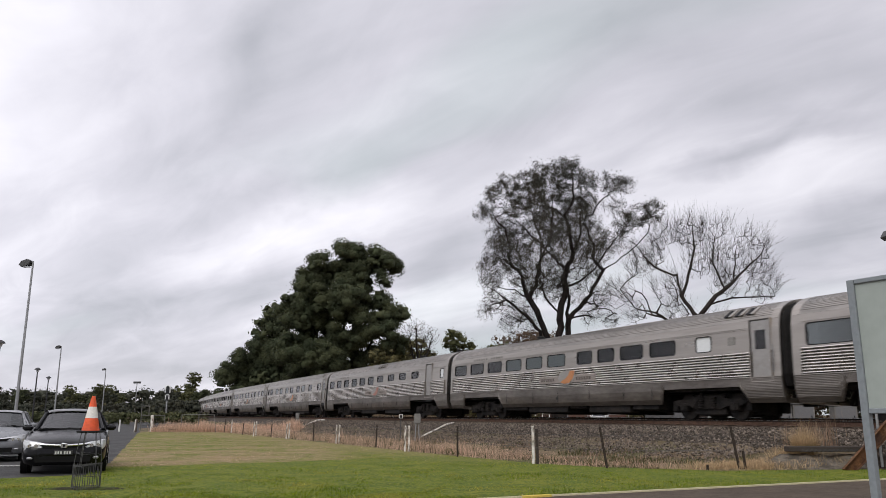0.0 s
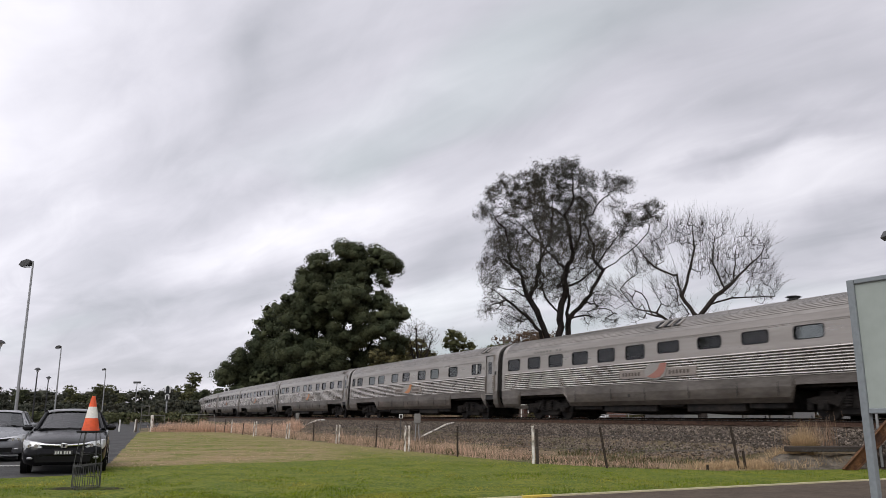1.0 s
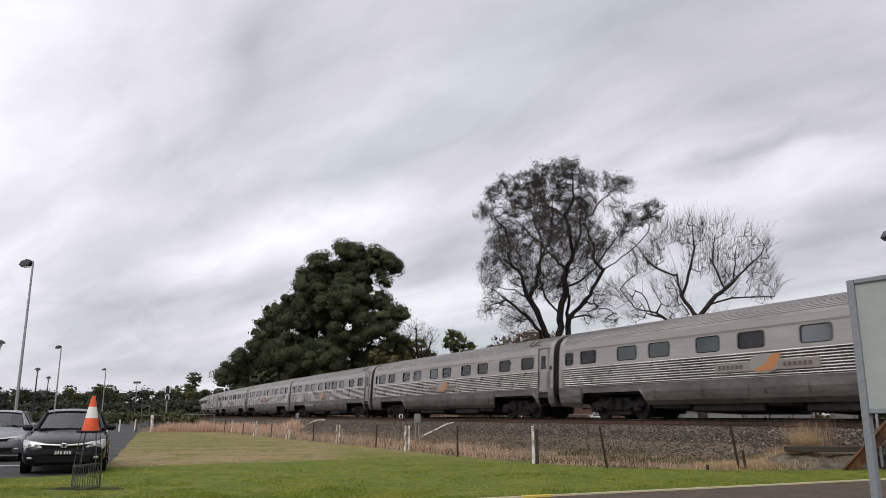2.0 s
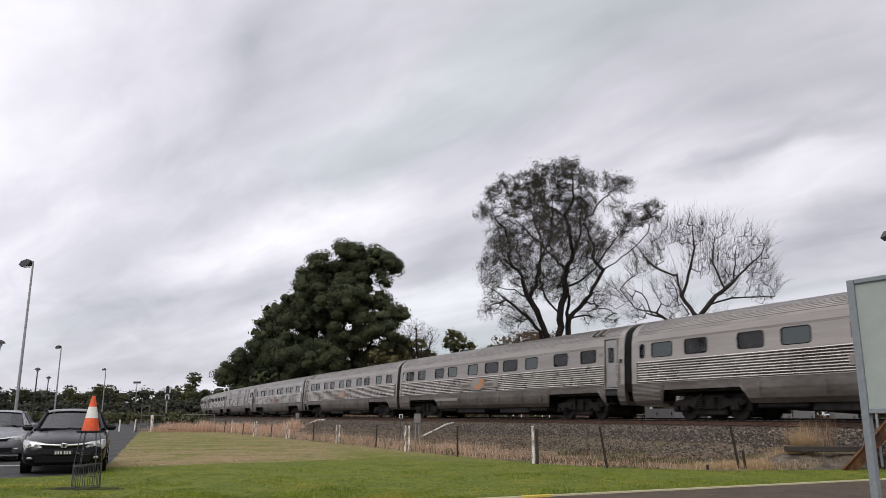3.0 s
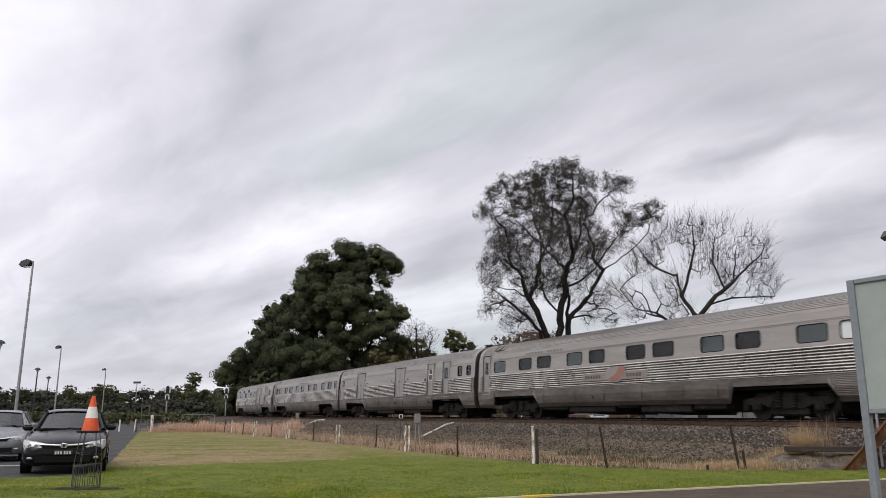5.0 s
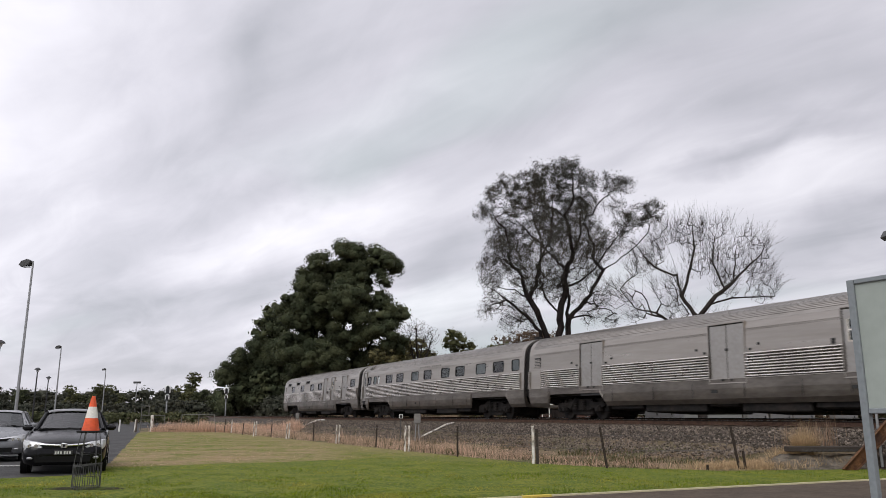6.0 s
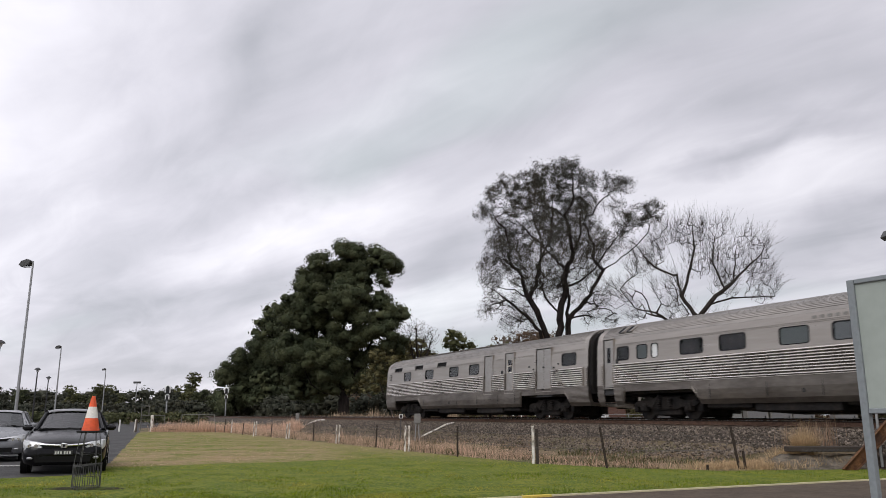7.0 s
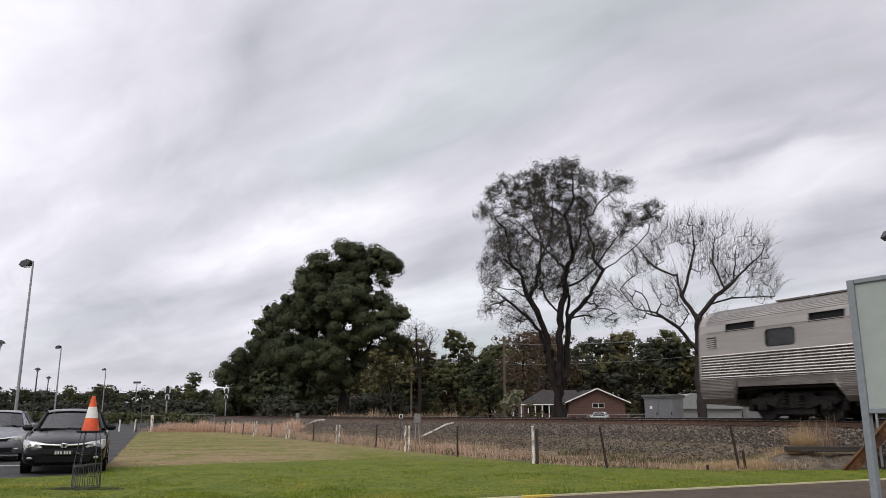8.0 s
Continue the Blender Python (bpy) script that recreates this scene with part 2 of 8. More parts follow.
# ---------------- mesh helpers ----------------
class Builder:
    """Collects vertices and faces of one part."""

    def __init__(self):
        self.v, self.f = [], []

    def add(self, verts, faces):
        n = len(self.v)
        self.v.extend(tuple(p) for p in verts)
        self.f.extend(tuple(i + n for i in f) for f in faces)
        return self

    def box(self, x0, x1, y0, y1, z0, z1, bevel=0.0):
        if bevel <= 0:
            vs = [(x, y, z) for x in (x0, x1) for y in (y0, y1) for z in (z0, z1)]
            return self.add(vs, [(0, 1, 3, 2), (4, 6, 7, 5), (0, 4, 5, 1), (2, 3, 7, 6), (0, 2, 6, 4), (1, 5, 7, 3)])
        b = min(bevel, (x1 - x0) * 0.45, (y1 - y0) * 0.45, (z1 - z0) * 0.45)
        rings = []
        for z, d in ((z0, b), (z0 + b, 0), (z1 - b, 0), (z1, b)):
            c = b
            rings.append([(x0 + d + c, y0 + d, z), (x1 - d - c, y0 + d, z), (x1 - d, y0 + d + c, z), (x1 - d, y1 - d - c, z), (x1 - d - c, y1 - d, z), (x0 + d + c, y1 - d, z), (x0 + d, y1 - d - c, z), (x0 + d, y0 + d + c, z)])
        return self.loft(rings, caps=True)

    def loft(self, rings, caps=False, closed=True):
        n = len(rings[0])
        vs = [p for r in rings for p in r]
        fs = []
        for i in range(len(rings) - 1):
            for j in range(n if closed else n - 1):
                k = (j + 1) % n
                fs.append((i * n + j, i * n + k, (i + 1) * n + k, (i + 1) * n + j))
        if caps:
            fs.append(tuple(range(n))[::-1])
            fs.append(tuple((len(rings) - 1) * n + j for j in range(n)))
        return self.add(vs, fs)

    def tube(self, a, b, r0, r1=None, n=8, caps=True):
        a, b = Vector(a), Vector(b)
        r1 = r0 if r1 is None else r1
        d = (b - a).normalized()
        u = d.orthogonal().normalized()
        w = d.cross(u)
        rings = []
        for c, r in ((a, r0), (b, r1)):
            rings.append([c + (u * math.cos(2 * math.pi * i / n) + w * math.sin(2 * math.pi * i / n)) * r for i in range(n)])
        return self.loft(rings, caps)

    def pipe(self, pts, r, n=6):
        for a, b in zip(pts[:-1], pts[1:]):
            self.tube(a, b, r, r, n)
        return self

    def disc_y(self, c, r, y0, y1, n=20, inner=0.0):
        """A wheel-like ring about the y axis."""
        prof = [(inner, y0), (r, y0), (r, y1), (inner, y1)]
        rings = [[(c[0] + q * math.cos(2 * math.pi * i / n), c[1] + y, c[2] + q * math.sin(2 * math.pi * i / n)) for q, y in prof] for i in range(n)]
        rings.append(rings[0])
        return self.loft(rings, closed=True)

    def prism(self, pts, axis, a, b):
        """Polygon in the plane across an axis, pushed from a to b along it."""
        def place(p, t):
            return {"x": (t, p[0], p[1]), "y": (p[0], t, p[1]), "z": (p[0], p[1], t)}[axis]
        return self.loft([[place(p, a) for p in pts], [place(p, b) for p in pts]], caps=True)

    def mesh(self, name, material, smooth=False):
        me = bpy.data.meshes.new(name)
        me.from_pydata(self.v, [], self.f)
        mats = material if isinstance(material, (list, tuple)) else [material]
        for m in mats:
            me.materials.append(m)
        me.update()
        if smooth:
            me.polygons.foreach_set("use_smooth", [True] * len(me.polygons))
        return me


def fix_normals(me):
    bm = bmesh.new()
    bm.from_mesh(me)
    bmesh.ops.recalc_face_normals(bm, faces=bm.faces)
    bm.to_mesh(me)
    bm.free()
    return me


def thing(name, label, category, group="", kind="", at=None):
    ob = tagged(new(name), label, category, group, kind)
    ob.empty_display_size = 0.2
    if at is not None:
        ob.matrix_basis = at
    return ob


def part(name, builder, material, parent, label="", smooth=False, fix=True, data=None):
    me = data
    if me is None:
        me = builder.mesh(name, material, smooth)
        if fix:
            fix_normals(me)
    ob = new(name, me)
    ob.parent = parent
    if label:
        ob["label"] = label
    return ob


def solid(name, builder, material, label, category="", group="", kind="", smooth=False, fix=True, at=None):
    me = builder.mesh(name, material, smooth)
    if fix:
        fix_normals(me)
    ob = tagged(new(name, me), label, category, group, kind)
    if at is not None:
        ob.matrix_basis = at
    return ob


def np_mesh(name, verts, faces, material, smooth=False):
    """Many faces of one size from arrays."""
    verts = np.asarray(verts, dtype=np.float32).reshape(-1, 3)
    faces = np.asarray(faces, dtype=np.int32)
    k = faces.shape[1]
    me = bpy.data.meshes.new(name)
    me.vertices.add(len(verts))
    me.vertices.foreach_set("co", verts.ravel())
    me.loops.add(faces.size)
    me.loops.foreach_set("vertex_index", faces.ravel())
    me.polygons.add(len(faces))
    me.polygons.foreach_set("loop_start", np.arange(0, faces.size, k, dtype=np.int32))
    me.materials.append(material)
    if smooth:
        me.polygons.foreach_set("use_smooth", np.ones(len(faces), dtype=bool))
    me.update(calc_edges=True)
    me.validate()
    return me


# ---------------- the line of the track ----------------
# s: metres back along the line from where the train leaves the view; o: metres beyond the centre line, away from the camera
RAIL_Z, CANT = 1.095, 0.0435
SS = np.arange(-420.0, 420.0, 0.5)
HEAD = 0.47036 - 0.000288 * np.maximum(SS, -60) - 6.586e-6 * np.clip(SS, 0, 300) ** 2 / 2
_dx, _dy = -np.sin(HEAD) * 0.5, np.cos(HEAD) * 0.5
TX = np.concatenate([[0], np.cumsum((_dx[1:] + _dx[:-1]) / 2)])
TY = np.concatenate([[0], np.cumsum((_dy[1:] + _dy[:-1]) / 2)])
_i0 = int(np.searchsorted(SS, 0.0))
TX, TY = TX - TX[_i0] + 12.4785, TY - TY[_i0] + 25.3634


def on_track(s, o=0.0):
    h = float(np.interp(s, SS, HEAD))
    return float(np.interp(s, SS, TX)) + o * math.cos(h), float(np.interp(s, SS, TY)) + o * math.sin(h), h


def track_so(x, y):
    """Arrays of places to (s, o)."""
    x, y = np.atleast_1d(x).astype(float), np.atleast_1d(y).astype(float)
    s, o = np.zeros_like(x), np.zeros_like(x)
    sub = slice(0, len(SS), 4)
    for i in range(0, len(x), 4000):
        d = (x[i:i + 4000, None] - TX[None, sub]) ** 2 + (y[i:i + 4000, None] - TY[None, sub]) ** 2
        j = d.argmin(1) * 4
        h = HEAD[j]
        dx, dy = x[i:i + 4000] - TX[j], y[i:i + 4000] - TY[j]
        s[i:i + 4000] = SS[j] + (-dx * np.sin(h) + dy * np.cos(h))
        o[i:i + 4000] = dx * np.cos(h) + dy * np.sin(h)
    return s, o


# ground height across the line
GO = [-400.0, -10.4, -9.0, -6.4, -4.2, -2.6, 2.6, 5.0, 9.0, 14.0, 400.0]
GZ = [0.0, 0.0, -0.04, 0.04, 0.30, 0.52, 0.52, 0.50, 0.42, 0.36, 0.36]


def ground_z(x, y):
    s, o = track_so(x, y)
    return np.interp(o, GO, GZ)


def gz(x, y):
    return float(ground_z(x, y)[0])


def steps(*stops):
    out = []
    for a, b, d in stops:
        out.extend(np.arange(a, b, d))
    return np.array(out)


def inside(poly, xy):
    x, y = xy[:, 0], xy[:, 1]
    ok = np.zeros(len(xy), bool)
    for (x0, y0), (x1, y1) in zip(poly, poly[1:] + poly[:1]):
        hit = ((y0 > y) != (y1 > y)) & (x < (x1 - x0) * (y - y0) / (y1 - y0 + 1e-12) + x0)
        ok ^= hit
    return ok


def make_ground():
    xs = steps((-2400, -400, 250), (-400, -100, 25), (-100, -30, 3), (-30, 20, 0.8), (20, 60, 3), (60, 400, 25), (400, 2401, 250))
    ys = steps((-600, -60, 60), (-60, 6, 6), (6, 60, 0.8), (60, 130, 2), (130, 300, 6), (300, 600, 30), (600, 3001, 200))
    X, Y = np.meshgrid(xs, ys)
    Z = ground_z(X.ravel(), Y.ravel())
    rng = np.random.RandomState(3)
    s, o = track_so(X.ravel(), Y.ravel())
    bumpy = np.clip((o + 10.5) / 1.5, 0, 1) * (o < -3)
    Z = Z + rng.normal(0, 0.025, Z.shape) * bumpy - 0.012
    # level under the mown lawn
    P = np.stack([X.ravel(), Y.ravel()], 1)
    flat = np.zeros(len(P), bool)
    for d in ((0, 0), (0.7, 0), (-0.7, 0), (0, 0.7), (0, -0.7)):
        flat |= inside(_lawn, P + np.array(d))
    Z[flat] = np.minimum(Z[flat], -0.02)
    nx, ny = len(xs), len(ys)
    idx = np.arange(nx * ny).reshape(ny, nx)
    f = np.stack([idx[:-1, :-1], idx[:-1, 1:], idx[1:, 1:], idx[1:, :-1]], -1).reshape(-1, 4)
    me = np_mesh("ground", np.stack([X.ravel(), Y.ravel(), Z], 1), f, SOIL, True)
    tagged(new("ground", me), "dry weedy railway verge and open ground", "ground", kind="structure")



def sheet(name, outline, z, material, label, category):
    bm = bmesh.new()
    vs = [bm.verts.new((x, y, z)) for x, y in outline]
    f = bm.faces.new(vs)
    if f.normal.z < 0:
        f.normal_flip()
    bmesh.ops.recalc_face_normals(bm, faces=bm.faces)
    bmesh.ops.triangulate(bm, faces=bm.faces)
    me = bpy.data.meshes.new(name)
    bm.to_mesh(me)
    bm.free()
    if me.polygons[0].normal.z < 0:
        me.flip_normals()
    me.materials.append(material)
    return tagged(new(name, me), label, category, kind="structure")


def wobble(pts, amp, step, seed):
    """Outline with uneven grown-over edges."""
    rng = random.Random(seed)
    out = []
    for (x0, y0), (x1, y1) in zip(pts, pts[1:] + pts[:1]):
        n = max(1, int(math.hypot(x1 - x0, y1 - y0) / step))
        n = min(n, 120)
        for i in range(n):
            t = i / n
            out.append((x0 + (x1 - x0) * t + rng.uniform(-amp, amp), y0 + (y1 - y0) * t + rng.uniform(-amp, amp)))
    return out


# the kerb line of the footpath: a + t * d
KA, KD = Vector((1.62, 12.91)), Vector((7.47, 3.31)).normalized()


def kerb(t, off=0.0):
    return (KA.x + KD.x * t - KD.y * off, KA.y + KD.y * t + KD.x * off)


def lawn_material():
    m = bpy.data.materials.new("mown_lawn")
    m.use_nodes = True
    nt = m.node_tree
    N, ln = nt.nodes.new, nt.links.new
    b = nt.nodes["Principled BSDF"]
    b.inputs["Roughness"].default_value = 0.9
    b.inputs["Specular IOR Level"].default_value = 0.15
    tc = N("ShaderNodeTexCoord")

    def noise_fac(sc, lo, hi, det=5):
        nz = N("ShaderNodeTexNoise")
        nz.inputs["Scale"].default_value, nz.inputs["Detail"].default_value = sc, det
        ln(tc.outputs["Object"], nz.inputs["Vector"])
        mr = N("ShaderNodeMapRange")
        mr.inputs["From Min"].default_value, mr.inputs["From Max"].default_value = lo, hi
        ln(nz.outputs["Fac"], mr.inputs["Value"])
        return mr.outputs[0]

    def mix(fac, a, c):
        n = N("ShaderNodeMix")
        n.data_type = "RGBA"
        ln(fac, n.inputs["Factor"])
        for i, v in ((6, a), (7, c)):
            if isinstance(v, tuple):
                n.inputs[i].default_value = (*v, 1)
            else:
                ln(v, n.inputs[i])
        return n.outputs[2]

    def math_node(op, a, c, clamp=False):
        n = N("ShaderNodeMath")
        n.operation, n.use_clamp = op, clamp
        for i, v in ((0, a), (1, c)):
            if isinstance(v, (int, float)):
                n.inputs[i].default_value = v
            else:
                ln(v, n.inputs[i])
        return n.outputs[0]

    green = mix(noise_fac(0.35, 0.35, 0.65), (0.100, 0.120, 0.011), (0.148, 0.152, 0.018))
    green = mix(noise_fac(0.9, 0.44, 0.6), green, (0.054, 0.088, 0.009))
    green = mix(noise_fac(5.0, 0.44, 0.6), green, (0.040, 0.068, 0.008))
    green = mix(noise_fac(17.0, 0.46, 0.6), green, (0.155, 0.168, 0.024))
    straw = mix(noise_fac(2.5, 0.35, 0.65), (0.27, 0.195, 0.112), (0.19, 0.145, 0.07))
    # drier turf away from the path, where the ground is worn beside the car park and the fence
    sep = N("ShaderNodeSeparateXYZ")
    ln(tc.outputs["Object"], sep.inputs[0])
    X, Y = sep.outputs[0], sep.outputs[1]
    edge = math_node("SUBTRACT", math_node("SUBTRACT", Y, math_node("MULTIPLY", X, 0.62)), 25.4)
    edge = math_node("ADD", edge, math_node("MULTIPLY", noise_fac(0.5, 0.2, 0.8), 1.1))
    sharp = math_node("MULTIPLY", edge, 1.4, True)
    fade = math_node("MULTIPLY", math_node("SUBTRACT", math_node("MULTIPLY", X, -1.0), math_node("ADD", math_node("MULTIPLY", Y, 0.10), -0.6)), 0.4, True)
    back = math_node("MULTIPLY", math_node("SUBTRACT", edge, 4.0), 0.10, True)
    amount = math_node("SUBTRACT", math_node("ADD", math_node("MULTIPLY", noise_fac(0.55, 0.38, 0.62), 0.45), math_node("ADD", math_node("MULTIPLY", noise_fac(3.2, 0.38, 0.62), 0.45), 0.22)), math_node("MULTIPLY", back, 0.25), True)
    amount = math_node("MULTIPLY", math_node("SUBTRACT", amount, 0.2), 1.9, True)
    d = math_node("MULTIPLY", math_node("MULTIPLY", sharp, fade), amount, True)
    # bleached fringe along the fence
    fringe = math_node("ADD", math_node("MULTIPLY", math_node("SUBTRACT", X, 2.5), 0.892), math_node("MULTIPLY", math_node("SUBTRACT", Y, 21.6), 0.453))
    fringe = math_node("ADD", fringe, math_node("MULTIPLY", noise_fac(0.8, 0.3, 0.7), 1.5))
    fringe = math_node("MULTIPLY", math_node("ADD", fringe, 3.6), 0.19, True)
    fringe = math_node("MULTIPLY", fringe, math_node("MULTIPLY", math_node("SUBTRACT", Y, 21.0), 0.12, True))
    d = math_node("MAXIMUM", d, math_node("MULTIPLY", fringe, 0.8))
    col = mix(d, green, straw)
    ln(col, b.inputs["Base Color"])
    bp = N("ShaderNodeBump")
    bp.inputs["Strength"].default_value, bp.inputs["Distance"].default_value = 0.5, 0.03
    nz = N("ShaderNodeTexNoise")
    nz.inputs["Scale"].default_value, nz.inputs["Detail"].default_value = 22, 5
    ln(tc.outputs["Object"], nz.inputs["Vector"])
    ln(nz.outputs["Fac"], bp.inputs["Height"])
    ln(bp.outputs[0], b.inputs["Normal"])
    return m


LAWN = lawn_material()


def fence_xy(s):
    x, y, h = on_track(s, -10.7)
    return x, y


# lawn between path, car park and fence
_lawn = [kerb(-14), kerb(9.8), (11.3, 17.6), (11.5, 19.4), (10.4, 19.3), (8.6, 19.0), (6.6, 18.7), (4.1, 19.9), (2.5, 21.6)] + [fence_xy(s) for s in (4, 12, 20, 28, 36, 44)] + [(-22.9, 61.2), (-23.3, 59.7), (-11.7, 28.5), (-8.58, 20.0), (-7.95, 17.5), (-9.9, 15.9), (-14, 10.0)]
make_ground()
sheet("lawn", wobble(_lawn, 0.05, 0.4, 5), 0.012, LAWN, "mown green lawn, dry and straw-coloured in patches", "lawn")
_park = [(-8.5, 20.0), (-7.9, 17.5), (-9.85, 15.9), (-14, 9.9), (-60, -20), (-140, 60), (-90, 150), (-40, 150), (-30.5, 78.0), (-23.2, 59.7), (-11.6, 28.5)]
sheet("car_park", _park, 0.004, ASPHALT, "grey asphalt car park beside the grass", "car park")
_path = [kerb(-14, -0.02), kerb(9.8, -0.02), (12.5, 9), (12.5, -8), (-12, -8)]
sheet("footpath", _path, 0.008, PATH_ASPH, "dark asphalt footpath beside the lawn", "path")


def make_edge_line():
    b = Builder()
    n = 27
    rng = random.Random(4)
    for i in range(n):
        t0, t1 = -4 + i * 0.5, -4 + i * 0.5 + 0.497
        w0 = 0.0 + rng.uniform(-0.006, 0.006)
        a, c, d, e = kerb(t0, -0.045 + w0), kerb(t1, -0.045), kerb(t1, 0.0), kerb(t0, 0.0)
        b.add([(p[0], p[1], z) for p in (a, c, d, e) for z in (0.0, 0.035)], [(1, 3, 5, 7), (0, 2, 3, 1), (2, 4, 5, 3), (4, 6, 7, 5), (6, 0, 1, 7)])
    solid("path_edging", b, EDGE_PAINT, "pale cream edging strip along the asphalt footpath", "kerb", kind="structure")
    b = Builder()
    for t0, t1 in ((-0.4, 0.12),):
        a, c, d, e = kerb(t0, -0.09), kerb(t1, -0.09), kerb(t1, 0.004), kerb(t0, 0.004)
        b.add([(p[0], p[1], z) for p in (a, c, d, e) for z in (0.0, 0.04)], [(1, 3, 5, 7), (0, 2, 3, 1), (2, 4, 5, 3), (4, 6, 7, 5), (6, 0, 1, 7)])
    solid("painted_edging", b, YELLOW, "yellow painted end of the path edging", "kerb", kind="structure")
    b = Builder()
    for i, (x, y) in enumerate(((-13.4, 20.6), (-16.4, 26.0))):
        b.box(x, x + 2.4, y, y + 0.1, 0.004, 0.009)
    solid("parking_lines", b, WHITE, "worn white parking bay lines on asphalt", "road marking", kind="structure")


make_edge_line()


# ---------------- permanent way ----------------
TILT = 0.047


def sweep_profile(name, prof, s0, s1, ds, material, smooth=False):
    """prof: (o, z) pairs across the line, z over the rail top, leaning with the cant."""
    ss = np.arange(s0, s1 + ds, ds)
    b = Builder()
    rings = []
    for s in ss:
        ring = []
        for o, z in prof:
            oo = o * math.cos(TILT) - z * math.sin(TILT)
            zz = z * math.cos(TILT) + o * math.sin(TILT)
            x, y, h = on_track(s, oo)
            ring.append((x, y, RAIL_Z + 0.068 + zz))
        rings.append(ring)
    b.loft(rings, caps=True)
    return b


def make_track():
    G = 0.7525
    for side in (-1, 1):
        c = side * G
        prof = [(c - 0.07, -0.172), (c + 0.07, -0.172), (c + 0.07, -0.158), (c + 0.012, -0.14), (c + 0.010, -0.045), (c + 0.036, -0.032), (c + 0.036, -0.004), (c + 0.03, 0), (c - 0.03, 0), (c - 0.036, -0.004), (c - 0.036, -0.032), (c - 0.010, -0.045), (c - 0.012, -0.14), (c - 0.07, -0.158)]
        b = sweep_profile("rail", prof, -40, 300, 2.0, RUST)
        rail = thing("rail", "rusty steel railway rail with polished top", "rail", "rails", kind="structure")
        # web and head sides coloured dark to imitate their shadow; foot stays rusty
        web = fix_normals(b.mesh("rail_web", [RAIL_SHADE, RUST]))
        low = [1 if sum(web.vertices[v].co.z for v in f.vertices) / len(f.vertices) < RAIL_Z + 0.068 + math.sin(TILT) * c - 0.06 else 0 for f in web.polygons]
        web.polygons.foreach_set("material_index", low)
        part("rail_web", None, None, rail, data=web)
        b = sweep_profile("rail_head", [(c - 0.031, 0.0), (c + 0.031, 0.0), (c + 0.031, 0.003), (c - 0.031, 0.003)], -40, 300, 2.0, RAIL_TOP)
        part("rail_head", b, RAIL_TOP, rail, "polished running surface")
    # ballast shoulder
    prof = [(-4.6, -0.98), (-3.1, -0.52), (-1.85, -0.27), (-1.4, -0.235), (1.4, -0.235), (1.9, -0.27), (3.2, -0.6), (3.6, -0.9)]
    b = sweep_profile("ballast", prof, -40, 300, 1.5, BALLAST)
    tagged(new("ballast_bed", fix_normals(b.mesh("ballast_bed", BALLAST, True))), "grey crushed stone ballast embankment under the track", "ballast", kind="structure")


make_track()


def make_ballast_stones():
    rng = np.random.RandomState(11)
    base = np.array([(1, 0, 0), (-1, 0, 0), (0, 1, 0), (0, -1, 0), (0, 0, 1), (0, 0, -1)], float)
    fo = np.array([(0, 2, 4), (2, 1, 4), (1, 3, 4), (3, 0, 4), (2, 0, 5), (1, 2, 5), (3, 1, 5), (0, 3, 5)])
    n = 47000
    u = rng.rand(n)
    s = -14 + 74 * u ** 1.5
    o = np.where(rng.rand(n) < 0.88, rng.uniform(-6.6, -1.3, n), rng.uniform(-1.3, 1.5, n))
    keep = rng.rand(n) < np.clip((o + 7.0) / 1.6, 0.12, 1)
    keep &= ~((s < -1.5) & (o < -4.3))
    s, o = s[keep], o[keep]
    n = len(s)
    prof_o = [-7.0, -6.4, -4.6, -3.1, -1.85, -1.4, 1.4]
    prof_z = [0.03, 0.04, RAIL_Z - 0.98 + 0.2, RAIL_Z - 0.52 + 0.135, RAIL_Z - 0.27 + 0.03, RAIL_Z - 0.235 - 0.01, RAIL_Z - 0.235 - 0.06]
    h = np.interp(s, SS, HEAD)
    x = np.interp(s, SS, TX) + o * np.cos(h)
    y = np.interp(s, SS, TY) + o * np.sin(h)
    z = np.interp(o, prof_o, prof_z) + rng.uniform(0.0, 0.045, n)
    size = rng.uniform(0.02, 0.048, n) * np.where(rng.rand(n) < 0.03, 1.6, 1)
    V = base[None] * size[:, None, None] * rng.uniform(0.6, 1.35, (n, 6, 1)) + rng.normal(0, 0.2, (n, 6, 3)) * size[:, None, None]
    a = rng.uniform(0, 6.28, n)
    ca, sa = np.cos(a)[:, None], np.sin(a)[:, None]
    V = np.stack([V[..., 0] * ca - V[..., 1] * sa, V[..., 0] * sa + V[..., 1] * ca, V[..., 2] * 0.75], -1)
    V = V + np.stack([x, y, z], 1)[:, None, :]
    F = (fo[None] + 6 * np.arange(n)[:, None, None]).reshape(-1, 3)
    tagged(new("ballast_stones", np_mesh("ballast_stones", V, F, STONE)), "loose grey brown crushed ballast stones", "stones", kind="stuff")


make_ballast_stones()


SLEEPER = mat("dusty_sleeper", (0.13, 0.10, 0.08), 0.9, vary=0.25, scale=3, color2=(0.085, 0.065, 0.053), bump=0.003, bump_scale=30, obj_rand=0.2)


def make_sleepers():
    bed = thing("sleepers", "dusty brown sleepers bedded in ballast under the rails", "sleepers", kind="structure")
    b = Builder()
    b.prism([(-0.13, -0.40), (0.13, -0.40), (0.11, -0.178), (-0.11, -0.178)], "y", -1.25, 1.25)
    me = fix_normals(b.mesh("sleeper", SLEEPER))
    for i in range(170):
        x, y, h = on_track(-18 + i * 0.65, 0)
        q = part("sleeper", None, None, bed, data=me)
        q.matrix_basis = pose(x, y, RAIL_Z + 0.068, math.degrees(TILT), 0, math.degrees(h) - 90)


make_sleepers()


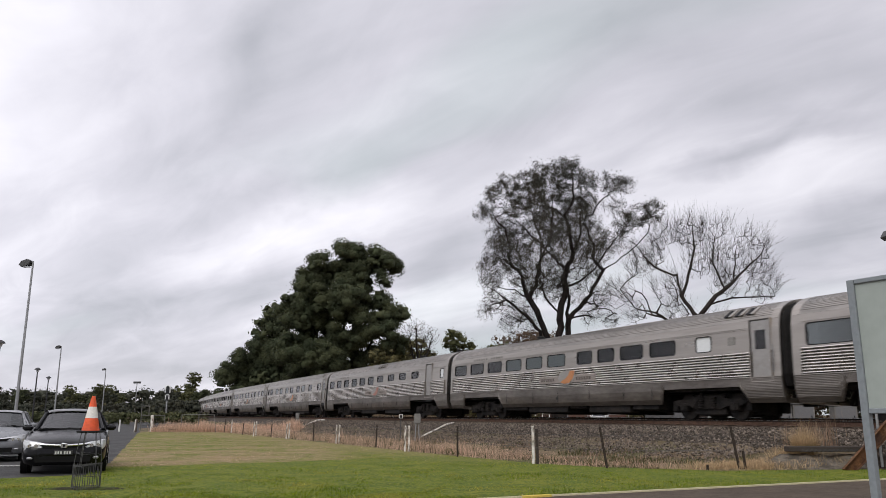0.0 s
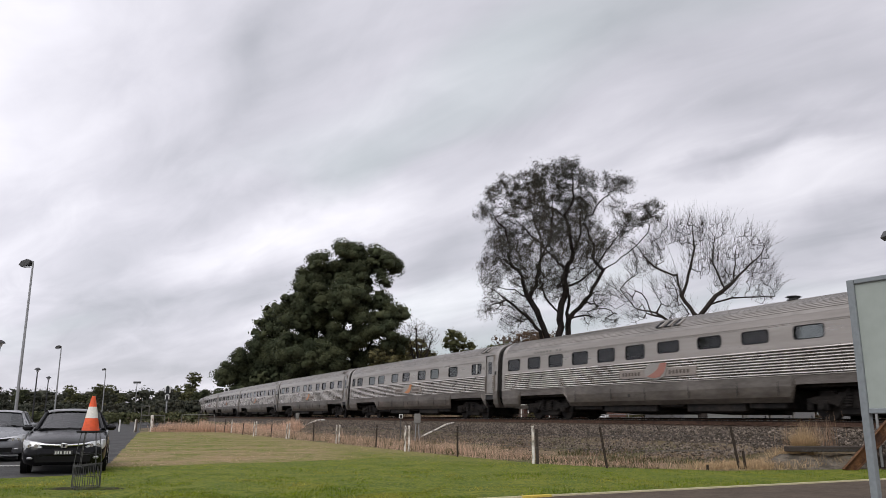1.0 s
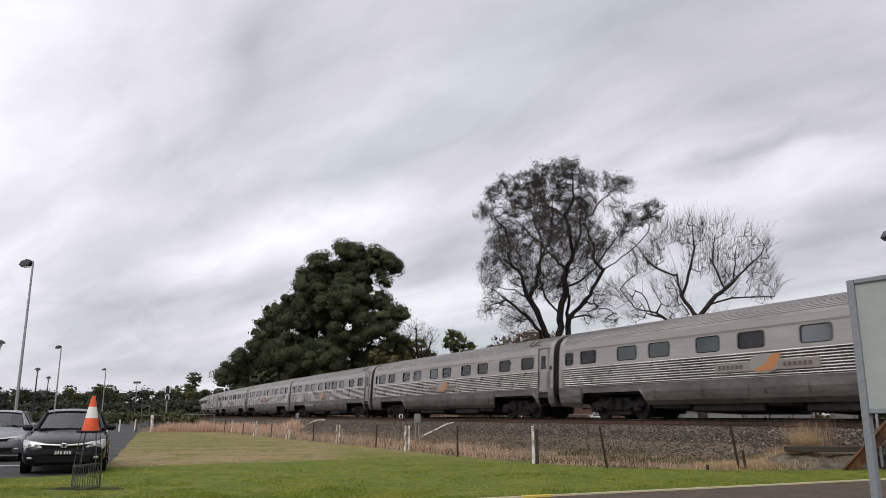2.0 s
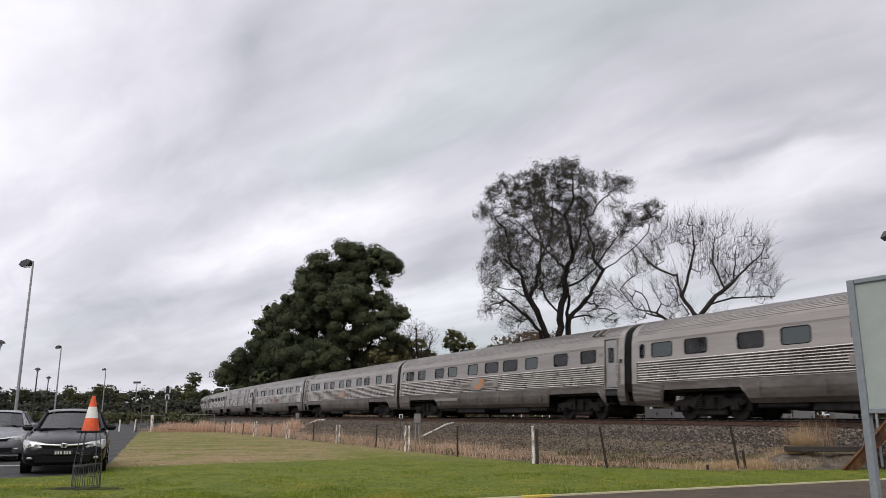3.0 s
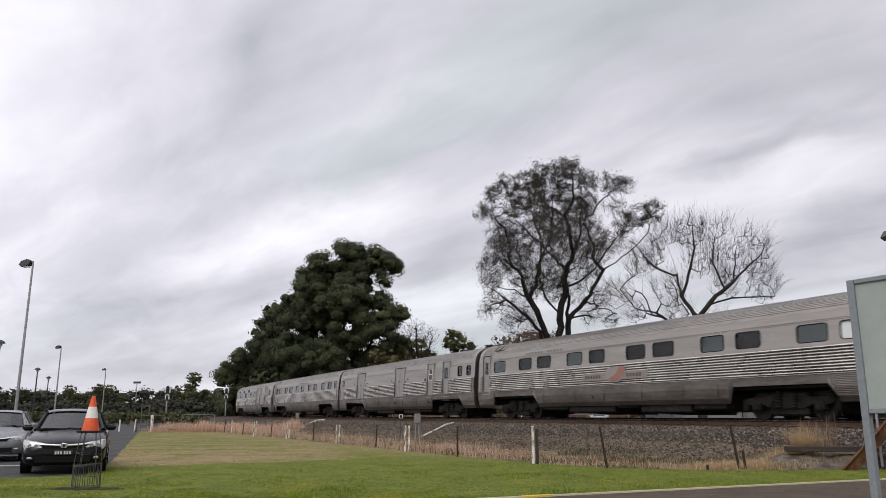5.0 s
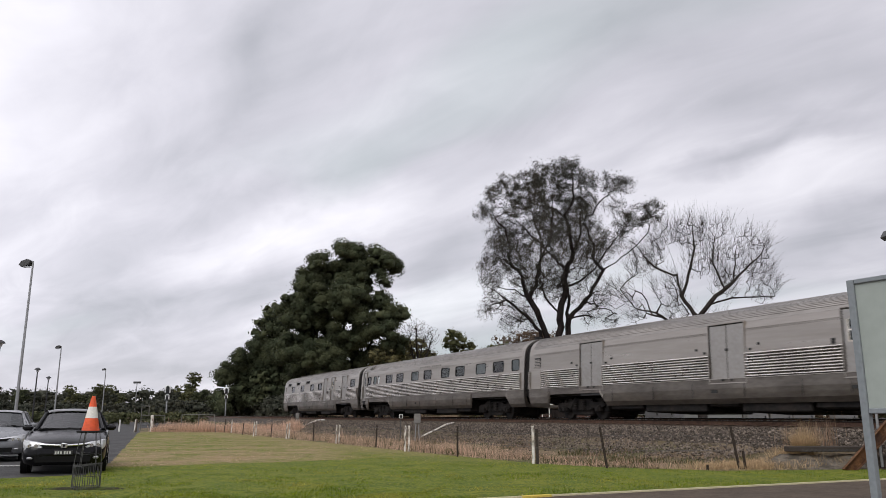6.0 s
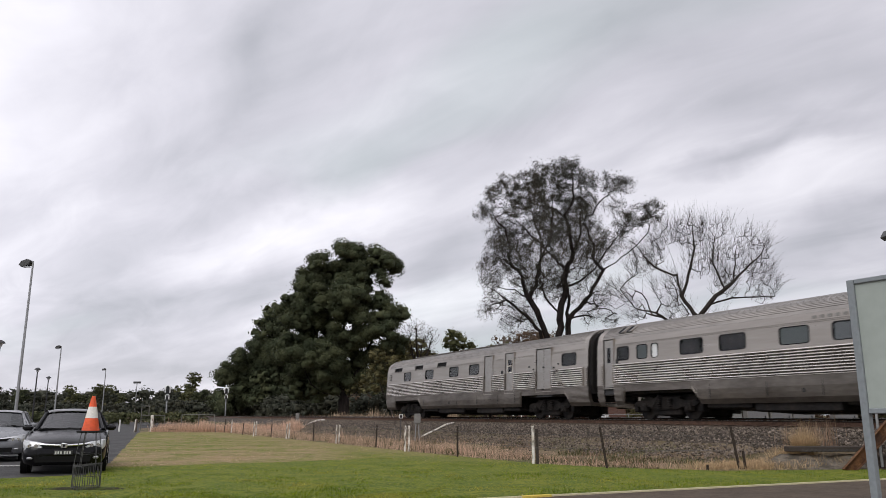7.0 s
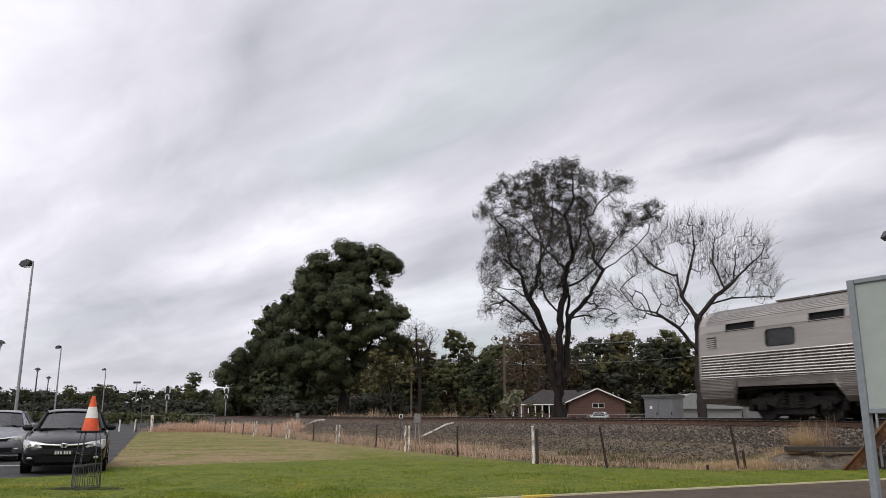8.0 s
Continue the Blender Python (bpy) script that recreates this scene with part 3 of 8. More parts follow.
# ---------------- the train ----------------
# every car: u runs from the rear coupling (0) to the front coupling (24); y = -1.5 is the side towards the lawn
CAR_L, B0, B1 = 24.0, 0.32, 23.68
Z_SK, Z_F0, Z_F1, Z_M, Z_R = 0.55, 1.41, 2.27, 3.04, 3.33
SIDE = [(0.55, 1.30), (0.72, 1.41), (1.0, 1.475), (1.41, 1.495), (2.27, 1.495), (3.04, 1.475), (3.33, 1.43)]
ROOF = [(3.33, 1.43), (3.50, 1.37), (3.66, 1.25), (3.80, 1.07), (3.92, 0.84), (4.01, 0.58), (4.07, 0.30), (4.09, 0.0)]


def y_at(z):
    return float(np.interp(z, [p[0] for p in SIDE], [p[1] for p in SIDE]))


def roof_y(z):
    return float(np.interp(z, [p[0] for p in ROOF], [p[1] for p in ROOF]))


def flat_band(b, sg, u0, u1, zs):
    """Wall strip along the car between u0 and u1 through the heights zs."""
    rings = [[(u - 12, sg * y_at(z), z) for z in zs] for u in (u0, u1)]
    b.loft(rings, closed=False)


def cuts(u0, u1, holes):
    """Spans of u0..u1 left between the holes."""
    out, c = [], u0
    for a, e in sorted(holes):
        if a > c + 0.01:
            out.append((c, a))
        c = max(c, e)
    if u1 > c + 0.01:
        out.append((c, u1))
    return out


FLUTES = 9
MARK_DULL = mat("dull_marking_paint", (0.24, 0.23, 0.215), 0.7, vary=0.3, scale=8)
# darker roof tone: dirt plus painted occlusion in the rib valleys
ROOF_GROOVE = mat("shaded_sooty_roof", (0.165, 0.15, 0.136), 0.7, 0.5, vary=0.2, scale=2)
# side grooves: shade between the ridges put into the colour, with some grime
GROOVE = mat("shaded_grimy_groove", (0.085, 0.078, 0.072), 0.8, vary=0.2, scale=2)


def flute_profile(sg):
    """Half-round ridges with grooves coloured dark for shade and grime: points, and which strip is groove."""
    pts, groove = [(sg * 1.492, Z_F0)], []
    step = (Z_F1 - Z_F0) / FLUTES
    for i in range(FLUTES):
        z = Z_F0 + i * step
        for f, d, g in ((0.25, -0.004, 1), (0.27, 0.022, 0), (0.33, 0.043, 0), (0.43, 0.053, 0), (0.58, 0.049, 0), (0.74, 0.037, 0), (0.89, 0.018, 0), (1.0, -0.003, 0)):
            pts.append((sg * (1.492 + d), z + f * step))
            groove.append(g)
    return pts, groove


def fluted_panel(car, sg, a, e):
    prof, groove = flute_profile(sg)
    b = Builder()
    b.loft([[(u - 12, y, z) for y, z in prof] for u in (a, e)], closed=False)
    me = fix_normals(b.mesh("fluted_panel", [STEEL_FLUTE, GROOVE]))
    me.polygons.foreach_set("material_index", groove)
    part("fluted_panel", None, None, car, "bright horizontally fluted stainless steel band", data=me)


_cache = {}


def ring_window(w, hgt, sg, rad=0.09, bar=0.03, depth=0.03):
    """Rounded gasket frame about the origin, in the plane of the wall."""
    key = ("frame", round(w, 2), round(hgt, 2), sg)
    if key in _cache:
        return _cache[key]
    def outline(dw, r):
        pts = []
        for cx, cz, a0 in ((w / 2 - r, hgt / 2 - r, 0), (-w / 2 + r, hgt / 2 - r, 90), (-w / 2 + r, -hgt / 2 + r, 180), (w / 2 - r, -hgt / 2 + r, 270)):
            for k in range(4):
                a = radians(a0 + k * 30)
                pts.append((cx + (r + dw) * math.cos(a), cz + (r + dw) * math.sin(a)))
        return pts
    b = Builder()
    o, i = outline(bar, rad), outline(0, rad)
    rings = [[(x, sg * d, z) for x, z in src] for src, d in ((o, -0.004), (o, 0.012), (i, 0.012), (i, -depth))]
    b.loft(rings)
    _cache[key] = fix_normals(b.mesh("window_frame", RUBBER if hgt > 0.3 else STEEL))
    return _cache[key]


def pane_mesh(w, hgt, sg, material, tag):
    key = ("pane", round(w, 2), round(hgt, 2), sg, tag)
    if key not in _cache:
        b = Builder()
        b.box(-w / 2 - 0.01, w / 2 + 0.01, -0.004, 0.004, -hgt / 2 - 0.01, hgt / 2 + 0.01)
        _cache[key] = b.mesh("pane", material)
    return _cache[key]


def add_window(car, sg, u0, u1, z0, z1, look_kind, rng):
    w, hgt = u1 - u0, z1 - z0
    yc = y_at((z0 + z1) / 2)
    win = part("window", None, None, car, data=ring_window(w, hgt, sg))
    win.matrix_basis = pose((u0 + u1) / 2 - 12, sg * yc, (z0 + z1) / 2)
    m = FROST if look_kind == "white" else GLASS_T
    p = part("pane", None, None, win, "white frosted glass" if look_kind == "white" else "", data=pane_mesh(w, hgt, sg, m, look_kind == "white"))
    p.matrix_basis = pose(0, -sg * 0.03, 0)
    if look_kind == "blind":
        key = ("blind", round(w, 2), round(hgt, 2))
        if key not in _cache:
            b = Builder()
            b.box(-w / 2, w / 2, -0.006, 0.006, -hgt / 2, hgt / 2)
            _cache[key] = b.mesh("blind", BLIND)
        q = part("blind", None, None, win, "drawn grey blind", data=_cache[key])
        q.matrix_basis = pose(0, -sg * 0.035, 0)
    if look_kind == "split":
        b = Builder()
        b.box(-0.02, 0.02, -0.012, 0.012, -hgt / 2, hgt / 2)
        q = part("glazing_bar", b, WHITE, win, "pale upright bar")
        q.matrix_basis = pose(0, -sg * 0.015, 0)


def add_door(car, sg, u0, u1, kind):
    """kind: plain, double, window, step."""
    z0, z1 = 1.30, 3.30
    b = Builder()
    ys = 1.475
    w = u1 - u0
    leaves = [(u0 + 0.04, u1 - 0.04)] if kind != "double" else [(u0 + 0.04, (u0 + u1) / 2 - 0.016), ((u0 + u1) / 2 + 0.016, u1 - 0.04)]
    dz0 = z0
    wz0, wz1 = 2.33, 2.98
    glazed = kind in ("window", "step", "sash")
    for a, e in leaves:
        if glazed:
            wa, we = a + 0.16, e - 0.16
            b.box(a - 12, wa - 12, sg * ys - 0.03, sg * ys, dz0, z1) if sg > 0 else b.box(a - 12, wa - 12, -ys, -ys + 0.03, dz0, z1)
            y0, y1 = (ys - 0.03, ys) if sg > 0 else (-ys, -ys + 0.03)
            b.box(we - 12, e - 12, y0, y1, dz0, z1)
            b.box(wa - 12, we - 12, y0, y1, dz0, wz0)
            b.box(wa - 12, we - 12, y0, y1, wz1, z1)
        else:
            y0, y1 = (ys - 0.03, ys) if sg > 0 else (-ys, -ys + 0.03)
            b.box(a - 12, e - 12, y0, y1, dz0, z1, 0.008)
    door = part("door", b, STEEL_DOOR, car, "plain stainless steel door", fix=True)
    b = Builder()
    for a, e, c, d in ((u0 - 0.035, u0, z0, z1 + 0.04), (u1, u1 + 0.035, z0, z1 + 0.04), (u0 - 0.035, u1 + 0.035, z1 + 0.04, z1 + 0.075), (u0 - 0.035, u1 + 0.035, z0 - 0.07, z0 - 0.035)):
        y0, y1 = (1.44, 1.506) if sg > 0 else (-1.506, -1.44)
        b.box(a - 12, e - 12, y0, y1, c, d)
    part("door_frame", b, STEEL, door)
    # added dark sheet: imitates the dim inside seen through door gaps and glass
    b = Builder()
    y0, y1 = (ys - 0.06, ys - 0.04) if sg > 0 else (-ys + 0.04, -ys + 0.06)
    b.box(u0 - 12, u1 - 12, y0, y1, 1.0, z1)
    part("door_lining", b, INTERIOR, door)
    if kind == "double":
        # dark locking bolts beside and on the cargo door
        for x, z in ((u0 - 0.22, 2.36), (u0 - 0.62, 2.5), (u1 + 0.24, 2.36), (u1 + 0.6, 2.52), ((u0 + u1) / 2, 2.42), (u0 + 0.6, 1.36), (u1 - 0.62, 1.36)):
            b = Builder()
            b.box(x - 0.045 - 12, x + 0.045 - 12, sg * 1.5 - 0.03, sg * 1.5 + 0.03, z - 0.04, z + 0.04, 0.012)
            part("bolt", b, SEAM, door, "dark door bolt")
    if glazed:
        a, e = leaves[0]
        b = Builder()
        y0, y1 = (ys - 0.022, ys - 0.012) if sg > 0 else (-ys + 0.012, -ys + 0.022)
        b.box(a + 0.15 - 12, e - 0.15 - 12, y0, y1, wz0 - 0.01, wz1 + 0.01)
        part("door_window", b, GLASS_T, door)
    if kind == "sash":
        a, e = leaves[0]
        b = Builder()
        y0, y1 = (ys - 0.01, ys + 0.012) if sg > 0 else (-ys - 0.012, -ys + 0.01)
        for x0, x1, c, d in ((a + 0.13, a + 0.17, wz0 - 0.02, wz1 + 0.02), (e - 0.17, e - 0.13, wz0 - 0.02, wz1 + 0.02), (a + 0.17, e - 0.17, wz0 - 0.03, wz0 + 0.02), (a + 0.17, e - 0.17, 2.64, 2.69)):
            b.box(x0 - 12, x1 - 12, y0, y1, c, d)
        part("sash_frame", b, WHITE_OLD, door, "pale sash window frame")
    if kind in ("sash", "step"):
        b = Builder()
        y0, y1 = (1.475, 1.53) if sg > 0 else (-1.53, -1.475)
        uu = u1 + 0.2 if kind == "step" else u0 - 0.38
        if uu + 0.12 < B1:
            b.box(uu - 12, uu + 0.12 - 12, y0, y1, 2.28, 2.46, 0.01)
            part("call_box", b, SEAM, door, "small dark box beside the door")
    if kind == "step":
        b = Builder()
        y0, y1 = (1.30, 1.478) if sg > 0 else (-1.478, -1.30)
        for z in (0.62, 0.95):
            b.box(u0 + 0.06 - 12, u1 - 0.06 - 12, y0, y1, z, z + 0.03)
        part("door_step", b, GREASE, door, "dark folding entrance step")
    b = Builder()
    y = sg * 1.525
    b.tube((u1 + 0.10 - 12, y, 1.55), (u1 + 0.10 - 12, y, 2.45), 0.014, n=6)
    part("grab_rail", b, GALV, door)


def build_bogie():
    key = "bogie"
    if key in _cache:
        return _cache[key]
    fr = Builder()
    for sg in (-1, 1):
        y0, y1 = sg * 1.0 - 0.07, sg * 1.0 + 0.07
        fr.prism([(-1.75, 0.62), (-1.55, 0.50), (-0.95, 0.50), (-0.6, 0.38), (0.6, 0.38), (0.95, 0.50), (1.55, 0.50), (1.75, 0.62), (1.55, 0.74), (0.9, 0.74), (0.55, 0.86), (-0.55, 0.86), (-0.9, 0.74), (-1.55, 0.74)], "y", y0, y1)
        for x in (-1.22, 1.22):
            fr.box(x - 0.17, x + 0.17, sg * 1.0 - 0.14, sg * 1.0 + 0.14, 0.30, 0.62, 0.03)
            fr.disc_y((x, sg * 1.16, 0.46), 0.11, -0.02, 0.03, 10)
        for x in (-0.3, 0.3):
            for k in range(5):
                z = 0.42 + k * 0.085
                fr.tube((x, sg * 1.13, z), (x, sg * 1.13, z + 0.05), 0.105, n=10)
        fr.tube((-0.62, sg * 1.2, 0.42), (-0.2, sg * 1.2, 0.95), 0.045, n=8)
    fr.box(-0.28, 0.28, -1.0, 1.0, 0.5, 0.86, 0.03)
    fr.box(-1.72, 1.72, -0.62, 0.62, 0.2, 0.98, 0.05)
    for sg in (-1, 1):
        fr.box(-0.72, 0.72, sg * 0.9 - 0.1, sg * 0.9 + 0.1, 0.16, 0.9, 0.04)
        fr.box(-1.9, -1.66, sg * 0.8 - 0.2, sg * 0.8 + 0.2, 0.3, 0.7, 0.03)
        fr.box(1.66, 1.9, sg * 0.8 - 0.2, sg * 0.8 + 0.2, 0.3, 0.7, 0.03)
    for x in (-1.0, 1.0):
        fr.box(x - 0.06, x + 0.06, -0.95, 0.95, 0.56, 0.68)
    wh = Builder()
    for sg in (-1, 1):
        wh.disc_y((0, sg * 0.76, 0.46), 0.46, -0.065, 0.065, 26, 0.10)
        wh.disc_y((0, sg * 0.68, 0.46), 0.49, -0.015, 0.015, 26, 0.3)
    wh.tube((0, -1.1, 0.46), (0, 1.1, 0.46), 0.08, n=10)
    _cache[key] = (fix_normals(fr.mesh("bogie_frame", GREASE)), fix_normals(wh.mesh("wheelset", GREASE)))
    return _cache[key]


BOGIES = (3.9, 20.15)


def build_car(index, spec):
    rng = random.Random(100 + index)
    car = thing("railway_carriage" if spec.get("kind", "") == "" else spec["kind"], spec["label"], "railway carriage", "carriages of the train")
    tail = spec.get("tail", False)
    b0, b1 = (B0 if tail else 0.225), 23.775
    roof, letter, skirt, trimb, dim_core = (Builder() for _ in range(5))
    wins, doors, slots = spec["windows"], spec.get("doors", []), spec.get("slots", [])
    for sg in (-1, 1):
        dh = [(d[0], d[1]) for d in doors]
        if sg > 0:
            dh, the_wins, the_slots = [], [w for w in wins if w[2] == "w"], []
        else:
            the_wins, the_slots = wins, slots
        # window belt with real openings
        for a, e in cuts(b0, b1, dh):
            belt = Builder()
            inside = [w for w in the_wins if w[0] >= a - 0.01 and w[1] <= e + 0.01]
            c = a
            for w in sorted(inside):
                z0, z1 = w[3], w[4]
                flat_band(belt, sg, c, w[0], (Z_F1, Z_M))
                flat_band(belt, sg, w[0], w[1], (Z_F1, z0))
                flat_band(belt, sg, w[0], w[1], (z1, Z_M))
                c = w[1]
            flat_band(belt, sg, c, e, (Z_F1, Z_M))
            part("window_belt", belt, STEEL, car)
            # letterboard
            sl = [(s0, s1) for s0, s1 in the_slots if s0 > a and s1 < e]
            for la, le in cuts(a, e, sl):
                flat_band(letter, sg, la, le, (Z_M, 3.18, Z_R))
            # drip moulding
            if e - a > 0.4:
                for zz in (Z_M - 0.012, Z_M + 0.035):
                    y = y_at(zz)
                    y0, y1 = (y - 0.005, y + 0.02) if sg > 0 else (-y - 0.02, -y + 0.005)
                    trimb.box(max(a, b0 + 0.35) - 12, min(e, b1 - 0.3) - 12, y0, y1, zz, zz + 0.016)
        # fluted band
        fh = list(dh)
        smooth_ends = spec.get("smooth", [(b0, b0 + 0.34), (b1 - 0.34, b1)])
        for a, e in cuts(b0, b1, fh + smooth_ends):
            fluted_panel(car, sg, a, e)
            for u in (a, e):
                trimb.prism([(sg * 1.49, Z_F0), (sg * 1.548, Z_F0 + 0.02), (sg * 1.548, Z_F1 - 0.02), (sg * 1.49, Z_F1)], "x", u - 12 - 0.012, u - 12 + 0.012)
        for a, e in smooth_ends:
            flat_band(letter, sg, a, e, (Z_F0, Z_F1))
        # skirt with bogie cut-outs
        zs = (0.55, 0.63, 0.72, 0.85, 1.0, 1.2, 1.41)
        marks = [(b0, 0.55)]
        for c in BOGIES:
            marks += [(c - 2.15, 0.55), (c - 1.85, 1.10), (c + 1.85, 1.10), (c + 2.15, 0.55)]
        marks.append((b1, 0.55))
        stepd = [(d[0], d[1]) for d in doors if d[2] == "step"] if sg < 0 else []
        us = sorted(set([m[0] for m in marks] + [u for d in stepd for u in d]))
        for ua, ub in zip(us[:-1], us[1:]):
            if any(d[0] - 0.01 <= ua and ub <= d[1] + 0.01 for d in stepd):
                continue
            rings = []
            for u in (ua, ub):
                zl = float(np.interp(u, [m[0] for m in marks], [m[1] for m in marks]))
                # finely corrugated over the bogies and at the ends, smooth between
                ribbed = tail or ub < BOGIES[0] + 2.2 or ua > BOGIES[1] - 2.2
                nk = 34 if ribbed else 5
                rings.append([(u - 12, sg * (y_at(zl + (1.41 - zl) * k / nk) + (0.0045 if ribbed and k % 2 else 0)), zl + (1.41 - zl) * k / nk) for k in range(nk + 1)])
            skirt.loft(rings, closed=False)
        # panel joints of the skirt
        for u in (6.6, 9.1, 11.2, 13.6, 15.9, 17.6):
            y0, y1 = (1.47, 1.487) if sg > 0 else (-1.487, -1.47)
            key = ("joint", sg)
            if key not in _cache:
                jb = Builder()
                jb.box(0, 0.02, y0, y1, 0.75, 1.25)
                _cache[key] = jb.mesh("panel_joint", SEAM)
            pj = part("panel_joint", None, None, car, data=_cache[key])
            pj.matrix_basis = pose(u - 12, 0, 0)
        y0, y1 = (1.485, 1.512) if sg > 0 else (-1.512, -1.485)
        trimb.box(b0 - 12, b1 - 12, y0, y1, Z_F0 - 0.02, Z_F0 + 0.006)
        # drain and vent holes low in the skirt
        for u, z, w in spec.get("holes", [(10.9 + rng.uniform(-1, 1), 0.86, 0.10)]):
            if sg < 0:
                hb = Builder()
                hb.box(u - 12, u - 12 + w, -1.472, -1.43, z, z + 0.13)
                part("skirt_vent", hb, SEAM, car, "dark opening in the skirt")
        for w in the_wins:
            add_window(car, sg, w[0], w[1], w[3], w[4], (w[5] if len(w) > 5 else "clear") if sg < 0 else "clear", rng)
        if sg < 0:
            for d in doors:
                add_door(car, sg, d[0], d[1], d[2])
            for s0, s1 in slots:
                hb = Builder()
                hb.box(s0 - 12, s1 - 12, -1.36, -1.32, Z_M - 0.02, Z_R + 0.01)
                part("air_intake", hb, RUBBER, car, "dark slot below the roof")
    # roof with fine lengthwise ribs
    prof = []
    half = []
    zz = [p[0] for p in ROOF]
    yy = [p[1] for p in ROOF]
    arc = np.concatenate([[0], np.cumsum(np.hypot(np.diff(zz), np.diff(yy)))])
    marks = [0.0]
    pitch = arc[-1] / 22
    for i in range(22):
        marks += [pitch * (i + 0.72), pitch * (i + 0.76), pitch * (i + 0.96), pitch * (i + 1.0)]
    strip = []
    for i, a in enumerate(marks):
        a = min(a, arc[-1])
        z, y = float(np.interp(a, arc, zz)), float(np.interp(a, arc, yy))
        low = i % 4 in (2, 3) and 4 < i < 72
        d = -0.005 if low else 0.003
        half.append((y + d * 0.7 if i < len(marks) - 1 else 0.0, z + d * 0.7))
        if i:
            strip.append(1 if (i % 4 == 3 and 4 < i < 72) else 0)
    ring_pts = [(-y, z) for y, z in half] + [(y, z) for y, z in reversed(half[:-1])]
    roof.loft([[(u - 12, y, z) for y, z in ring_pts] for u in (b0 + 0.32, b1 - 0.32)], closed=False)
    roof_me = fix_normals(roof.mesh("roof", [STEEL_ROOF, ROOF_GROOVE]))
    roof_me.polygons.foreach_set("material_index", strip + strip[::-1])
    plain = [(-y, z) for z, y in ROOF] + [(y, z) for z, y in reversed(ROOF[:-1])]
    full = [(-y, z) for z, y in SIDE[:-1]] + plain + [(y, z) for z, y in reversed(SIDE[:-1])]
    for a, e, u in ((b0, b0 + 0.32, b0), (b1 - 0.32, b1, b1)):
        ends = Builder()
        ends.loft([[(w - 12, y * 1.004, z + (0.004 if z > 3.3 else 0)) for y, z in plain] for w in (a, e)], closed=False)
        ends.loft([[(u - 12, y, z) for y, z in full], [(u - 12, y * 0.9, 2.2 + (z - 2.2) * 0.9) for y, z in full]])
        part("end_frame", ends, STEEL, car)
    part("roof", None, None, car, "ribbed weathered steel roof", data=roof_me)
    part("letterboard", letter, STEEL, car)
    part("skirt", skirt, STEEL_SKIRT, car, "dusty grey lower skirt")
    part("moulding", trimb, STEEL, car)
    # added dark-coloured block and floor stand in for the unlit inside behind windows
    dim_core.box(b0 + 0.1 - 12, b1 - 0.1 - 12, -0.25, 0.25, 1.2, 3.2)
    dim_core.box(b0 + 0.1 - 12, b1 - 0.1 - 12, -1.42, 1.42, 1.15, 1.2)
    part("interior_partition", dim_core, INTERIOR, car)
    # bellows at both ends
    for u0, u1 in ((0.012, b0), (b1, CAR_L - 0.012)):
        if tail and u0 < 1:
            bl = Builder()
            bl.loft([[(u - 12, y * 0.9, 2.2 + (z - 2.2) * 0.9) for y, z in full] for u in (b0 + 0.05, b0 + 0.02)], caps=True)
            part("end_wall", bl, STEEL, car)
            continue
        bl = Builder()
        rings = []
        for k in range(7):
            u = u0 + (u1 - u0) * k / 6
            f = 0.93 if k % 2 == 0 else 0.955
            rings.append([(u - 12, y * f * (1.0 if z > 1.2 else 0.92), max(1.08, 2.3 + (z - 2.3) * f)) for y, z in full])
        bl.loft(rings, caps=True)
        part("bellows", bl, BELLOWS, car, "dark pleated gangway bellows")
    # couplers
    for u0, u1 in ((-0.02, 1.0), (23.0, 24.02)):
        if tail and u0 < 0:
            u0 = -0.25
        b = Builder()
        b.box(u0 - 12, u1 - 12, -0.1, 0.1, 0.78, 0.98)
        part("coupler", b, GREASE, car)
    # underframe
    b = Builder()
    b.box(0.5 - 12, 23.5 - 12, -1.2, 1.2, 1.02, 1.14)
    part("underframe", b, GREASE, car)
    for u0, u1, z0 in spec.get("boxes", [(6.2, 8.2, 0.34), (8.35, 11.6, 0.22), (11.75, 13.1, 0.4), (13.25, 16.0, 0.2), (16.15, 17.7, 0.3)]):
        b = Builder()
        b.box(u0 - 12, u1 - 12, -1.22, 1.22, z0 + 0.06, 1.03, 0.04)
        part("equipment_box", b, GREASE, car, "dark underfloor equipment box")
    fr, wh = build_bogie()
    for c in BOGIES:
        bg = part("bogie", None, None, car, "greasy black four-wheel bogie", data=fr)
        bg.matrix_basis = pose(c - 12, 0, 0)
        for dx in (-1.22, 1.22):
            w = part("wheelset", None, None, bg, data=wh)
            w.matrix_basis = pose(dx, 0, 0)
    # roof vents on the camera side
    for u, k in spec.get("vents", []):
        for i in range(k):
            c = u + 0.1 + i * 0.49
            b = Builder()
            z0, z1 = 3.58, 3.86
            y0, y1 = -roof_y(z0) - 0.06, -roof_y(z1) - 0.06
            rings = [[(c - 0.13 - 12, y0, z0), (c + 0.10 - 12, y0, z0), (c + 0.13 - 12, y1, z1), (c - 0.10 - 12, y1, z1)], [(c - 0.13 - 12, y0 + 0.08, z0), (c + 0.10 - 12, y0 + 0.08, z0), (c + 0.13 - 12, y1 + 0.08, z1 - 0.06), (c - 0.10 - 12, y1 + 0.08, z1 - 0.06)]]
            b.loft(rings, caps=True)
            v = part("roof_vent", b, RUBBER, car, "dark roof vent")
